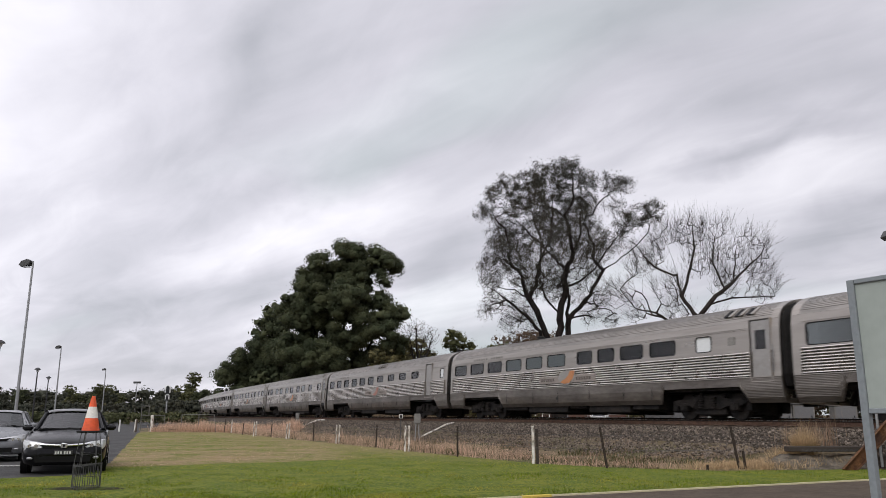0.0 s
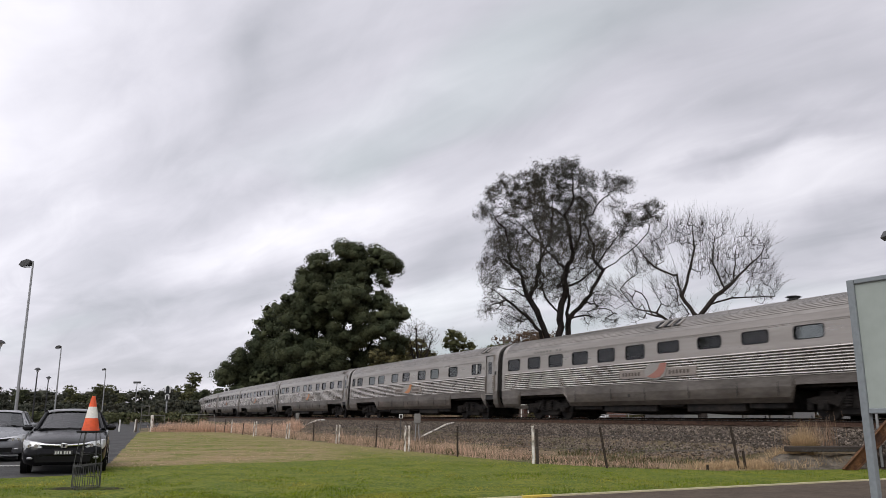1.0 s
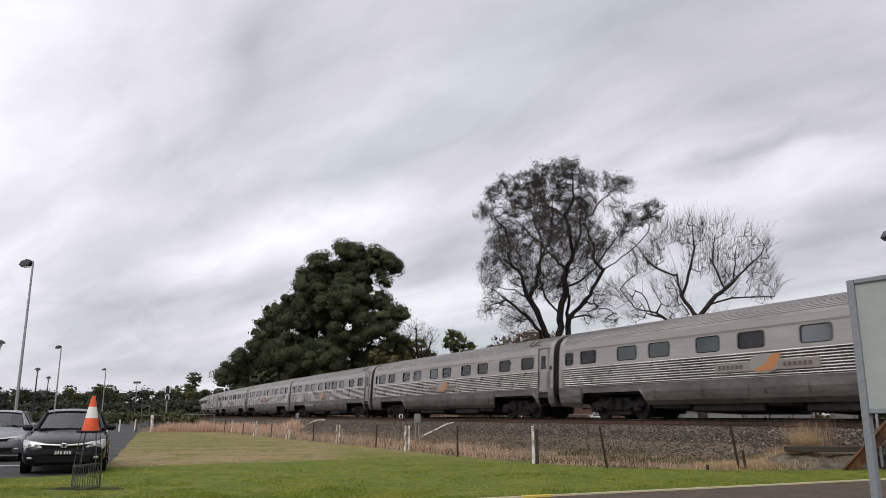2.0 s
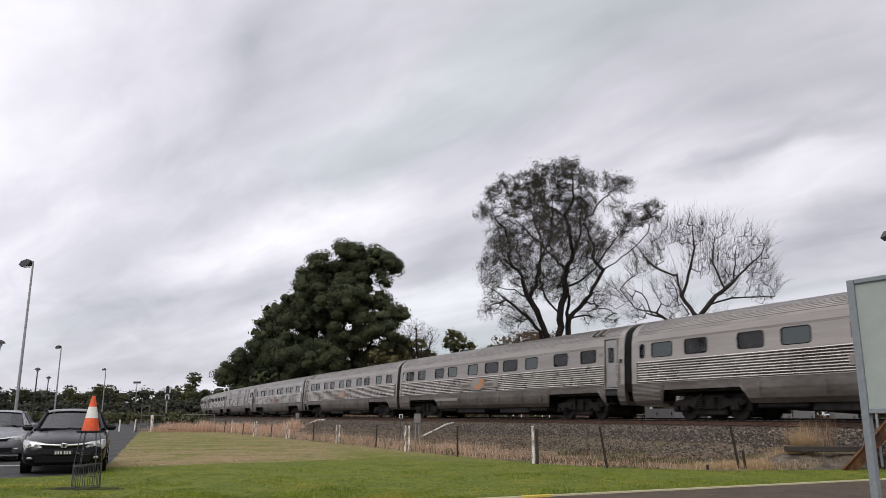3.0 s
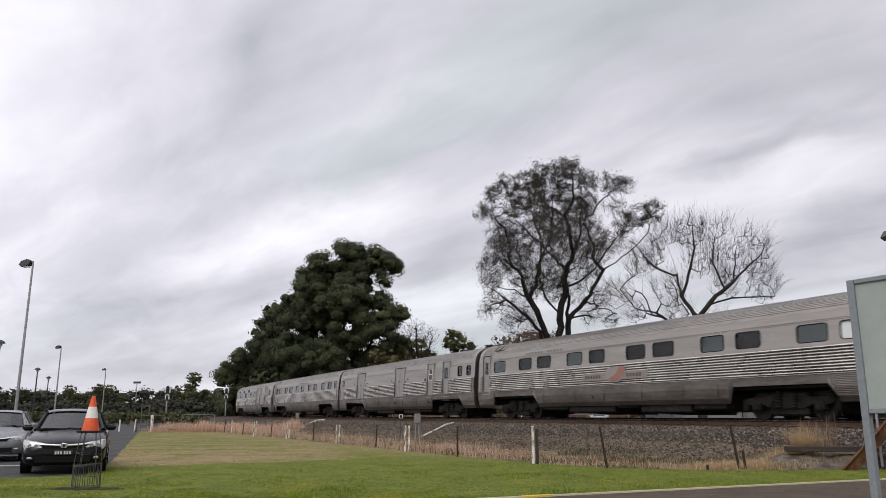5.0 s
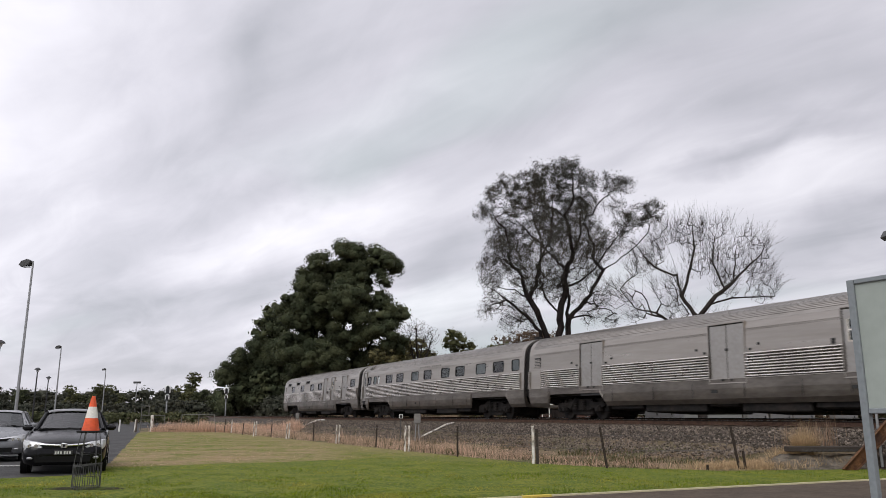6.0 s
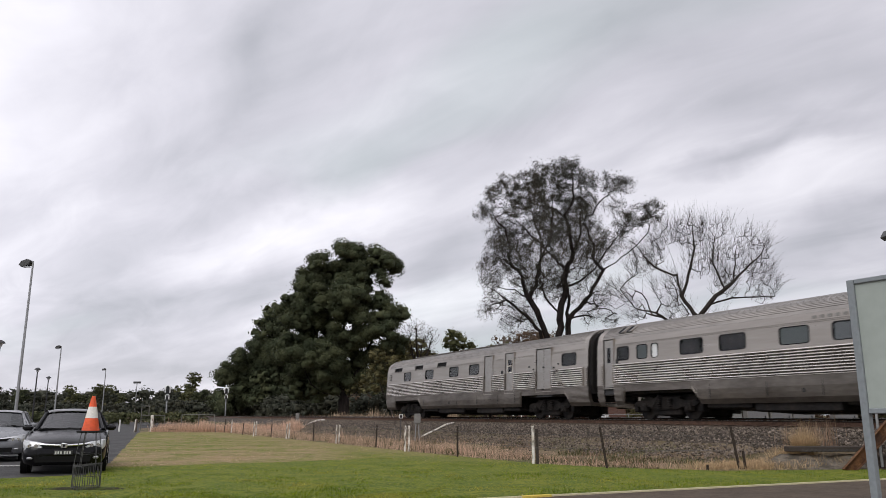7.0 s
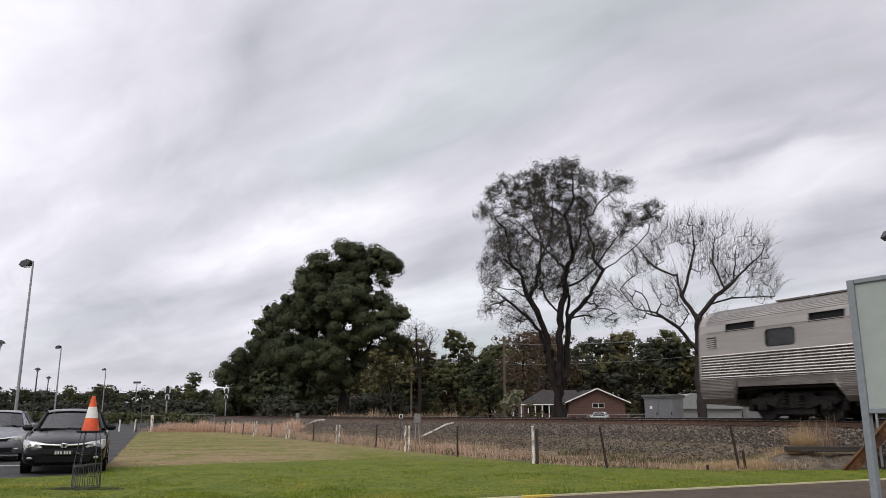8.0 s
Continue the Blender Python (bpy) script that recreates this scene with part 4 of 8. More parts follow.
            r2 = [[(c + 0.12 - 12, y0 - 0.03, z0), (c + 0.25 - 12, y0 - 0.03, z0), (c + 0.28 - 12, y1 - 0.03, z1), (c + 0.15 - 12, y1 - 0.03, z1)], [(c + 0.12 - 12, y0 + 0.06, z0), (c + 0.25 - 12, y0 + 0.06, z0), (c + 0.28 - 12, y1 + 0.06, z1 - 0.05), (c + 0.15 - 12, y1 + 0.06, z1 - 0.05)]]
            b = Builder()
            b.loft(r2, caps=True)
            part("vent_cowl", b, STEEL, v)
    for u in spec.get("knobs", []):
        b = Builder()
        b.tube((u - 12, -0.3, 4.05), (u - 12, -0.3, 4.17), 0.22, 0.16, n=14)
        b.tube((u - 12, -0.3, 4.17), (u - 12, -0.3, 4.20), 0.26, 0.2, n=14)
        part("roof_ventilator", b, SEAM, car, "dark round roof ventilator")
    # nameboard and winged plaque
    if "board" in spec:
        u0, u1, c, colour = spec["board"]
        b = Builder()
        b.box(u0 - 12, u1 - 12, -1.56, -1.50, 1.60, 1.94, 0.01)
        nb = part("nameboard", b, BOARD, car, "long dull enamel nameboard with faded marks")
        for a, e in ((u0 + 0.2, c - 0.75), (c + 0.75, u1 - 0.2)):
            b = Builder()
            k = int((e - a) / 0.19)
            for i in range(k):
                x = a + i * 0.19
                b.box(x - 12, x + 0.12 - 12, -1.566, -1.558, 1.70, 1.84)
            if k > 0:
                tagged(part("lettering_bars", b, BOARD_MARK, nb, "faded illegible lettering"), kind="stuff")
        b = Builder()
        pts = [(c - 0.62, 1.80), (c - 0.52, 2.06), (c - 0.2, 2.16), (c + 0.25, 2.16), (c + 0.6, 2.12), (c + 0.66, 1.9), (c + 0.5, 1.62), (c + 0.15, 1.50), (c - 0.25, 1.52), (c - 0.52, 1.64)]
        b.prism([(x - 12, z) for x, z in pts], "y", -1.575, -1.50)
        pq = part("plaque", b, PLAQUE, car, "grey oval plaque")
        b = Builder()
        pts = [(c - 0.45, 1.64), (c - 0.1, 1.56), (c + 0.28, 1.60), (c + 0.54, 1.80), (c + 0.65, 2.08), (c + 0.62, 2.14), (c + 0.30, 2.13), (c + 0.16, 1.92), (c - 0.06, 1.78), (c - 0.3, 1.70)]
        b.prism([(x - 12, z) for x, z in pts], "y", -1.585, -1.572)
        part("wing_emblem", b, RED_E if colour == "red" else ORANGE, pq, "faded red wing shape" if colour == "red" else "orange wing shape")
    # louvres
    for u0, u1, z0, z1 in spec.get("louvres", []):
        b = Builder()
        k = int((z1 - z0) / 0.075)
        for i in range(k):
            z = z0 + i * 0.075
            b.box(u0 - 12, u1 - 12, -1.52, -1.475, z, z + 0.045)
        part("louvre", b, STEEL, car)
        b = Builder()
        b.box(u0 - 0.02 - 12, u1 + 0.02 - 12, -1.496, -1.478, z0, z1)
        part("louvre_backing", b, SEAM, car)
    # faded lettering on the letterboard
    if "letters" in spec:
        b = Builder()
        u0, u1 = spec["letters"]
        x, k = u0, 0
        while x < u1:
            if k % 7 != 6:
                b.box(x - 12, x + 0.15 - 12, -1.472, -1.462, 3.13, 3.23)
            x += 0.27
            k += 1
        tagged(part("letterboard_marks", b, MARK_DULL, car, "faint illegible lettering"), kind="stuff")
    # small marks beside the door
    for u, z, w, hgt in spec.get("marks", []):
        b = Builder()
        b.box(u - 12, u + w - 12, -1.505, -1.48, z, z + hgt)
        part("number_mark", b, MARK_DULL, car, "small pale illegible marking")
    return car


W0, W1 = 2.41, 2.94


def wn(pairs, blinds=(), white=(), split=(), short=(), z0=W0, z1=W1):
    out = []
    for i, (a, e) in enumerate(pairs):
        k = "white" if i in white else "blind" if i in blinds else "split" if i in split else "clear"
        zz0 = 2.54 if i in short else z0
        out.append((a + 0.03, e - 0.03, "w", zz0, z1, k))
    return out


PL = "silver stainless steel passenger carriage with fluted sides and tinted windows"
CARS = [
    dict(label="silver stainless steel lounge carriage with long tinted windows", windows=wn([(0.75, 6.2), (6.9, 12.3), (13.0, 18.4), (20, 21)], z0=2.33, z1=3.0), doors=[(22.5, 23.35, "window")], vents=[(21.3, 2)]),
    dict(label=PL, windows=wn([(0.72, 2.16), (2.64, 4.14), (4.61, 6.08), (6.52, 8.01), (8.45, 9.89), (10.34, 11.8), (12.71, 13.83), (14.21, 15.35), (15.73, 17.16), (17.54, 19.0), (20.03, 20.82)], blinds=(3, 4, 5), white=(10,)), doors=[(22.56, 23.4, "window")], vents=[(21.35, 3)], board=(9.76, 14.11, 12.0, "orange"), knobs=[8.0], marks=[(21.6, 2.55, 0.3, 0.28)], letters=(3.0, 6.0)),
    dict(label="silver stainless steel dining carriage with small high windows", windows=wn([(0.79, 1.95), (2.68, 3.79), (4.5, 5.66), (6.39, 7.58), (8.25, 9.43), (10.11, 11.29), (12.03, 13.22), (14.15, 15.31), (16.22, 17.37), (18.33, 19.47), (22.72, 23.25)], white=(10,), short=(6, 7, 8, 9), split=()), doors=[(20.6, 21.5, "plain")], vents=[(11.8, 3)], board=(9.79, 14.12, 11.95, "red"), knobs=[23.0, 17.5], letters=(3.2, 5.4)),
    dict(label=PL, windows=wn([(0.70, 1.32), (1.85, 2.99), (4.41, 5.63), (6.33, 7.52), (8.89, 10.04), (10.85, 12.01), (13.38, 14.56), (15.33, 16.49), (17.88, 19.03), (20.82, 21.95)], blinds=(2, 3, 4, 7), split=(9,)), doors=[(22.5, 23.3, "step")], vents=[(21.6, 2)], board=(9.81, 14.11, 12.0, "orange"), marks=[(22.1, 2.62, 0.22, 0.12)]),
    dict(label=PL, windows=wn([(0.70, 1.0), (1.39, 2.55), (3.19, 4.34), (5.71, 6.86), (7.53, 8.68), (10.06, 11.19), (11.85, 13.0), (14.34, 15.48), (16.3, 17.45), (18.7, 19.85), (20.9, 22.05)], blinds=(1, 4, 5), ), doors=[(22.5, 23.3, "step")], vents=[(21.4, 2)], board=(9.95, 14.21, 12.05, "orange")),
    dict(label=PL, windows=wn([(0.67, 1.0), (1.29, 2.49), (3.15, 4.27), (5.68, 6.9), (7.49, 8.64), (10.02, 11.17), (12.01, 13.46), (13.95, 15.39), (16.14, 17.25), (18.64, 19.77), (20.74, 21.89)], white=(0,), blinds=(4, 5, 8), ), doors=[(22.5, 23.3, "step")], vents=[(21.45, 2)], board=(9.2, 13.46, 11.4, "orange"), marks=[(22.1, 2.62, 0.22, 0.14), (5.9, 0.98, 2.9, 0.16)]),
    dict(label=PL, windows=wn([(2.6, 3.74), (4.14, 5.28), (6.68, 7.84), (8.49, 9.6), (10.95, 12.1), (12.75, 13.95), (15.3, 16.43), (17.07, 18.2), (19.57, 20.7), (21.63, 22.75)], blinds=(0, 4, 6, 8)), doors=[(0.72, 1.45, "step")], vents=[(1.7, 2)], board=(9.83, 14.15, 12.05, "orange")),
    dict(label=PL, windows=wn([(1.9, 3.05), (4.39, 5.56), (6.05, 7.22), (8.53, 9.69), (10.2, 11.3), (12.7, 13.88), (14.3, 15.49), (16.86, 17.98), (18.5, 19.59), (21.0, 22.14), (22.55, 23.3)], white=(10,), blinds=(7, 9, 0, 3)), doors=[(0.72, 1.45, "window")], vents=[(1.7, 2)], board=(9.82, 14.04, 12.05, "red"), letters=(5.0, 8.0)),
    dict(kind="baggage_carriage", label="silver stainless steel baggage carriage with several side doors", windows=wn([(21.64, 22.22), (22.75, 23.3)]), doors=[(4.38, 6.0, "double"), (12.1, 13.72, "double"), (17.45, 18.35, "sash"), (19.66, 20.55, "window")], smooth=[(B0, 1.3), (B1 - 0.2, B1)], holes=[(12.1, 0.92, 0.3), (17.6, 0.92, 0.3)], louvres=[(0.75, 1.2, 2.4, 2.9)], knobs=[21.0, 23.2]),
    dict(label=PL, windows=wn([(1.53, 2.3), (2.76, 3.4), (3.62, 4.02), (5.2, 6.39), (7.15, 8.36), (9.72, 10.87), (11.67, 12.83), (14.22, 15.36), (16.15, 17.31), (18.69, 19.81), (20.61, 21.76), (22.55, 23.3)], white=(2,), blinds=(1, 5, 9, 11)), doors=[(0.66, 1.3, "step")], vents=[(1.5, 2)], letters=(11.0, 14.2), knobs=[23.2]),
    dict(kind="power_van", label="silver stainless steel power van with louvres and blind end", tail=True, windows=wn([(3.29, 4.45), (6.69, 7.89), (10.11, 11.28), (12.63, 13.79), (21.76, 22.91)]), doors=[(14.4, 15.3, "plain"), (16.65, 17.52, "sash"), (19.6, 20.89, "double")], slots=[(1.58, 2.86), (4.97, 6.24), (8.35, 9.6)], louvres=[(0.75, 1.12, 2.5, 2.9)], holes=[(14.4, 0.95, 0.12), (14.85, 0.95, 0.36), (16.8, 1.0, 0.36), (10.1, 0.82, 0.12)], smooth=[(B0, B0 + 0.12), (B1 - 0.25, B1)]),
]
TRAIN = [build_car(i, spec) for i, spec in enumerate(CARS)]


def roof_walk(car):
    """Dark walkway on the van's roof."""
    b = Builder()
    b.box(0, 1.38, -0.62, 0.5, 4.03, 4.085)
    me = b.mesh("roof_panel", ROOF_GROOVE)
    for u in np.arange(3.1, 15.0, 1.5):
        q = part("roof_panel", None, None, car, "dark roof hatch panel", data=me)
        q.matrix_basis = pose(u - 12, 0, 0)


roof_walk(TRAIN[10])

# progress of the train: seconds and metres ahead of an even run
CAR_TIME = 0.81408
AHEAD = [(0.0, -0.10), (0.5, 0.44), (1.0, 0.38), (1.5, -0.07), (2.25, 0.15), (3.0, -0.28), (3.5, 0.24), (4.0, -0.15), (4.5, -0.18), (5.25, -0.05), (6.0, -0.41), (6.5, 0.33), (7.0, -0.46), (7.5, -0.40), (8.0, 0.14)]


def car_pose(k, t):
    s_rear = (k - t / CAR_TIME) * CAR_L - float(np.interp(t, [a for a, _ in AHEAD], [c for _, c in AHEAD]))
    if k == 10:
        s_rear -= 0.12 - B0
    s = s_rear - 12.0
    x, y, h = on_track(s, 0.0)
    return pose(x, y, RAIL_Z, -math.degrees(CANT), 0, math.degrees(h) - 90)


# ---------------- trees ----------------
BARK_DARK = mat("dark_bark", (0.015, 0.012, 0.0115), 0.95, vary=0.3, scale=2, color2=(0.027, 0.022, 0.02), bump=0.02, bump_scale=12, streak=(2, 2, 0.4))
BARK_GREY = mat("grey_bark", (0.042, 0.036, 0.032), 0.95, vary=0.25, scale=2, color2=(0.036, 0.03, 0.027), streak=(2, 2, 0.4))


def leaf_mat(name, c, rough=0.6, island=0.45):
    m = mat(name, c, rough, island=island, vary=0.22, scale=0.45, spec=0.06, color2=(c[0] * 1.45, c[1] * 1.3, c[2] * 1.2))
    return m


LEAF_EUC = leaf_mat("grey_green_gum_leaf", (0.042, 0.042, 0.034))
LEAF_FIG = leaf_mat("dark_green_leaf", (0.049, 0.060, 0.034), island=0.2)
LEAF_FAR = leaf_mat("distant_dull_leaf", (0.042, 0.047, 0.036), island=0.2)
LEAF_MID = leaf_mat("dull_green_leaf", (0.070, 0.078, 0.040), island=0.2)
LEAF_OLIVE = leaf_mat("olive_leaf", (0.082, 0.080, 0.040), island=0.2)
LEAF_RED = leaf_mat("brown_autumn_leaf", (0.088, 0.066, 0.050), island=0.2)
LEAF_PALE = leaf_mat("pale_shrub_leaf", (0.20, 0.205, 0.135))


def tubes_np(name, segs, material, n_thick=7, n_thin=3, limit=0.05):
    """Segments (p0, p1, r0, r1) as one mesh of tapered tubes."""
    V, F, base = [], [], 0
    P = np.array([s[0] for s in segs], float)
    Q = np.array([s[1] for s in segs], float)
    R0 = np.array([s[2] for s in segs])
    R1 = np.array([s[3] for s in segs])
    for mask, n in ((R0 >= limit, n_thick), (R0 < limit, n_thin)):
        if not mask.any():
            continue
        p, q, r0, r1 = P[mask], Q[mask], R0[mask], R1[mask]
        d = q - p
        L = np.linalg.norm(d, axis=1, keepdims=True) + 1e-9
        d = d / L
        q = q + d * np.minimum(r1[:, None] * 0.6, 0.1)
        ref = np.where(np.abs(d[:, 2:3]) < 0.9, np.array([[0, 0, 1.0]]), np.array([[1.0, 0, 0]]))
        u = np.cross(d, ref)
        u /= np.linalg.norm(u, axis=1, keepdims=True) + 1e-9
        w = np.cross(d, u)
        a = np.arange(n) * 2 * np.pi / n
        circ = u[:, None] * np.cos(a)[None, :, None] + w[:, None] * np.sin(a)[None, :, None]
        ring0 = p[:, None] + circ * r0[:, None, None]
        ring1 = q[:, None] + circ * r1[:, None, None]
        v = np.concatenate([ring0, ring1], 1).reshape(-1, 3)
        k = len(p)
        j = np.arange(n)
        f1 = np.stack([j, (j + 1) % n, (j + 1) % n + n, j + n], 1)
        f = (f1[None] + (np.arange(k) * 2 * n)[:, None, None]).reshape(-1, 4) + base
        V.append(v)
        F.append(f)
        base += len(v)
    return np_mesh(name, np.concatenate(V), np.concatenate(F), material, True)


def grow(limbs, targets, rng, tip_r=0.011, step=0.7, wander=0.12, power=2.2, start_r=None, swell=1.6):
    """Limbs: lists of 3D points. Twigs join each target to the nearest wood. Returns segments with radii by the pipe model."""
    pos, par = [], []

    def add(p, parent):
        pos.append(np.array(p, float))
        par.append(parent)
        return len(pos) - 1

    for limb in limbs:
        first = np.array(limb[0], float)
        if pos:
            d = np.linalg.norm(np.array(pos) - first, axis=1)
            last = int(d.argmin())
            if d[last] > 0.15:
                last = add(first, last)
        else:
            last = add(first, -1)
        for a, b in zip(limb[:-1], limb[1:]):
            a, b = np.array(a, float), np.array(b, float)
            n = max(1, int(np.linalg.norm(b - a) / step))
            for k in range(1, n + 1):
                p = a + (b - a) * k / n + (rng.normal(0, wander * 0.6, 3) if k < n else 0)
                last = add(p, last)
    n_limb = len(pos)
    P = np.zeros((len(targets) * 12 + n_limb + 10, 3))
    P[:n_limb] = np.array(pos)
    cnt = n_limb
    T = np.array(targets, float)
    d0 = np.array([np.linalg.norm(P[:n_limb] - t, axis=1).min() for t in T])
    tips = []
    for i in np.argsort(d0):
        t = T[i]
        dv = t - P[:cnt]
        d = np.linalg.norm(dv, axis=1)
        cost = d + np.where(dv[:, 2] < 0, -dv[:, 2] * 0.5, 0)
        j = int(cost.argmin())
        last = j
        n = min(10, max(1, int(d[j] / step)))
        a = P[j].copy()
        for k in range(1, n + 1):
            f = k / n
            p = a + (t - a) * f
            if k < n:
                p = p + rng.normal(0, wander, 3) + np.array([0, 0, 0.12 * d[j] * math.sin(math.pi * f) * 0.5])
            if cnt >= len(P):
                break
            P[cnt] = p
            pos.append(p)
            par.append(last)
            last = cnt
            cnt += 1
        tips.append(last)
    area = np.zeros(cnt)
    kids = np.zeros(cnt, int)
    for i in range(cnt):
        if par[i] >= 0:
            kids[par[i]] += 1
    area[kids == 0] = tip_r ** power
    for i in range(cnt - 1, 0, -1):
        if par[i] >= 0:
            area[par[i]] += area[i]
    rad = area ** (1 / power)
    if start_r:
        f = start_r / rad[0]
        grow_f = np.clip(rad / rad[0], 0, 1) ** swell
        rad = rad * (1 + (f - 1) * grow_f)
    segs = []
    for i in range(1, cnt):
        j = par[i]
        r1 = rad[i]
        r0 = rad[j] if r1 > 0.5 * rad[j] else min(rad[j], r1 * 1.3)
        segs.append((P[j], P[i], r0, r1))
    return segs, P[:cnt], np.array(tips)


def leaves_np(name, centres, rng, per, spread, size, material, droop=0.0, aspect=0.45):
    c = np.repeat(np.asarray(centres, float), per, axis=0)
    n = len(c)
    c = c + rng.normal(0, 1, (n, 3)) * np.array(spread)[None]
    ax = rng.normal(0, 1, (n, 3))
    ax[:, 2] -= droop
    ax /= np.linalg.norm(ax, axis=1, keepdims=True) + 1e-9
    ref = rng.normal(0, 1, (n, 3))
    wd = np.cross(ax, ref)
    wd /= np.linalg.norm(wd, axis=1, keepdims=True) + 1e-9
    L = size * rng.uniform(0.6, 1.3, (n, 1))
    W = L * aspect
    V = np.stack([c - ax * L * 0.5, c + wd * W * 0.5, c + ax * L * 0.5, c - wd * W * 0.5], 1).reshape(-1, 3)
    F = np.arange(4 * n).reshape(-1, 4)
    return np_mesh(name, V, F, material)


def lump_shape(stops):
    """A small rounded lump: quads on a cube's faces, drawn out to a ball."""
    pts = [(i, j, k) for i in stops for j in stops for k in stops if 1 in (abs(i), abs(j), abs(k))]
    at = {p: n for n, p in enumerate(pts)}
    quads = []
    for axis in range(3):
        for side in (-1, 1):
            for a0, a1 in zip(stops[:-1], stops[1:]):
                for b0, b1 in zip(stops[:-1], stops[1:]):
                    ring = []
                    for p in ([a0, b0], [a1, b0], [a1, b1], [a0, b1]):
                        p.insert(axis, side)
                        ring.append(at[tuple(p)])
                    quads.append(ring if (side > 0) != (axis == 1) else ring[::-1])
    v = np.array(pts, float)
    return v / np.linalg.norm(v, axis=1, keepdims=True), np.array(quads)


LUMPS = {"fine": lump_shape((-1, 0, 1)), "coarse": lump_shape((-1, 1))}


def tufts_np(name, centres, radii, rng, per, size, material, aspect=0.6, flat=0.75, rough=0.35, bend=0.22, lump=0.7, grain="coarse"):
    """Rounded tufts of foliage: leaves lie on the upper shells and face outwards."""
    c = np.repeat(np.asarray(centres, float), per, axis=0)
    R = np.repeat(np.asarray(radii, float), per)[:, None]
    n = len(c)
    d = rng.normal(0, 1, (n, 3))
    d[:, 2] += 0.35
    d /= np.linalg.norm(d, axis=1, keepdims=True) + 1e-9
    rr = R * rng.uniform(0.72, 1.06, (n, 1))
    c = c + d * rr * np.array([[1, 1, flat]])
    nrm = d + rng.normal(0, rough, (n, 3))
    ax = np.cross(nrm, rng.normal(0, 1, (n, 3)))
    ax /= np.linalg.norm(ax, axis=1, keepdims=True) + 1e-9
    wd = np.cross(nrm, ax)
    wd /= np.linalg.norm(wd, axis=1, keepdims=True) + 1e-9
    L = size * rng.uniform(0.6, 1.3, (n, 1))
    W = L * aspect
    V = np.stack([c - ax * L * 0.5, c - wd * W * 0.5, c + ax * L * 0.5, c + wd * W * 0.5], 1).reshape(-1, 3)
    F = np.arange(4 * n).reshape(-1, 4)
    # leaves of one tuft curve together
    soft_n = np.repeat(d + rng.normal(0, bend, (n, 3)), 4, axis=0)
    if lump:
        # the leaves sit on close-packed foliage
        C, q = np.asarray(centres, float), np.asarray(radii, float)
        shape, quads = LUMPS[grain]
        k, m = len(C), len(shape)
        a = rng.uniform(0, 6.28, (k, 1))
        turned = np.stack([shape[None, :, 0] * np.cos(a) - shape[None, :, 1] * np.sin(a), shape[None, :, 0] * np.sin(a) + shape[None, :, 1] * np.cos(a), np.repeat(shape[None, :, 2], k, 0)], -1)
        bulge = rng.uniform(0.5, 1.15, (k, m, 1)) * lump
        LV = C[:, None] + turned * q[:, None, None] * bulge * np.array([[[1, 1, flat]]])
        F = np.concatenate([F, (quads[None] + m * np.arange(k)[:, None, None]).reshape(-1, 4) + len(V)])
        V = np.concatenate([V, LV.reshape(-1, 3)])
        soft_n = np.concatenate([soft_n, turned.reshape(-1, 3) + rng.normal(0, 0.4, (m * k, 3))])
    soft_n /= np.linalg.norm(soft_n, axis=1, keepdims=True) + 1e-9
    me = np_mesh(name, V, F, material, True)
    me.normals_split_custom_set_from_vertices(soft_n)
    return me


def cloud(clumps, rng, n, depth=1.0, shell=0.0, scale=1.0):
    """Points in ellipsoids (dx, dz, r)."""
    w = np.array([c[2] ** 2.2 for c in clumps])
    k = rng.choice(len(clumps), n, p=w / w.sum())
    d = rng.normal(0, 1, (n, 3))
    d /= np.linalg.norm(d, axis=1, keepdims=True)
    rr = rng.rand(n) ** (1 / 3)
    rr = shell + (1 - shell) * rr
    C = np.array([(c[0], 0, c[1]) for c in clumps])[k] * scale
    off = (rng.uniform(-1, 1, len(clumps)) * depth)[k]
    R = np.array([c[2] for c in clumps])[k] * scale
    P = C + d * (rr * R)[:, None]
    P[:, 1] += off
    return P


def wood_parts(segs, material):
    """Trunk, boughs and twigs as three meshes."""
    r = np.array([s[2] for s in segs])
    big = r.max()
    out = []
    for nm, lo, hi in (("trunk", 0.33 * big, 9), ("branchwork", 0.08 * big, 0.33 * big), ("fine_wood", 0, 0.08 * big)):
        pick = [s for s, q in zip(segs, r) if lo <= q < hi]
        if pick:
            out.append((nm, tubes_np(nm, pick, material)))
    return out


def put_tree(name, label, x, y, wood, crown, group=""):
    ob = thing(name, label, "tree", group, at=pose(x, y, gz(x, y) - 0.05))
    for nm, me in (wood if isinstance(wood, list) else [("trunk", wood)]):
        q = part(nm, None, None, ob, data=me)
        if nm != "trunk":
            q["kind"] = "stuff"
    if crown is not None:
        part("crown", None, None, ob, data=crown)
    return ob


def off_y(limb, rng, amp):
    out = []
    y = 0.0
    for i, (x, z) in enumerate(limb):
        out.append((x, y, z))
        y += rng.uniform(-amp, amp)
    return out


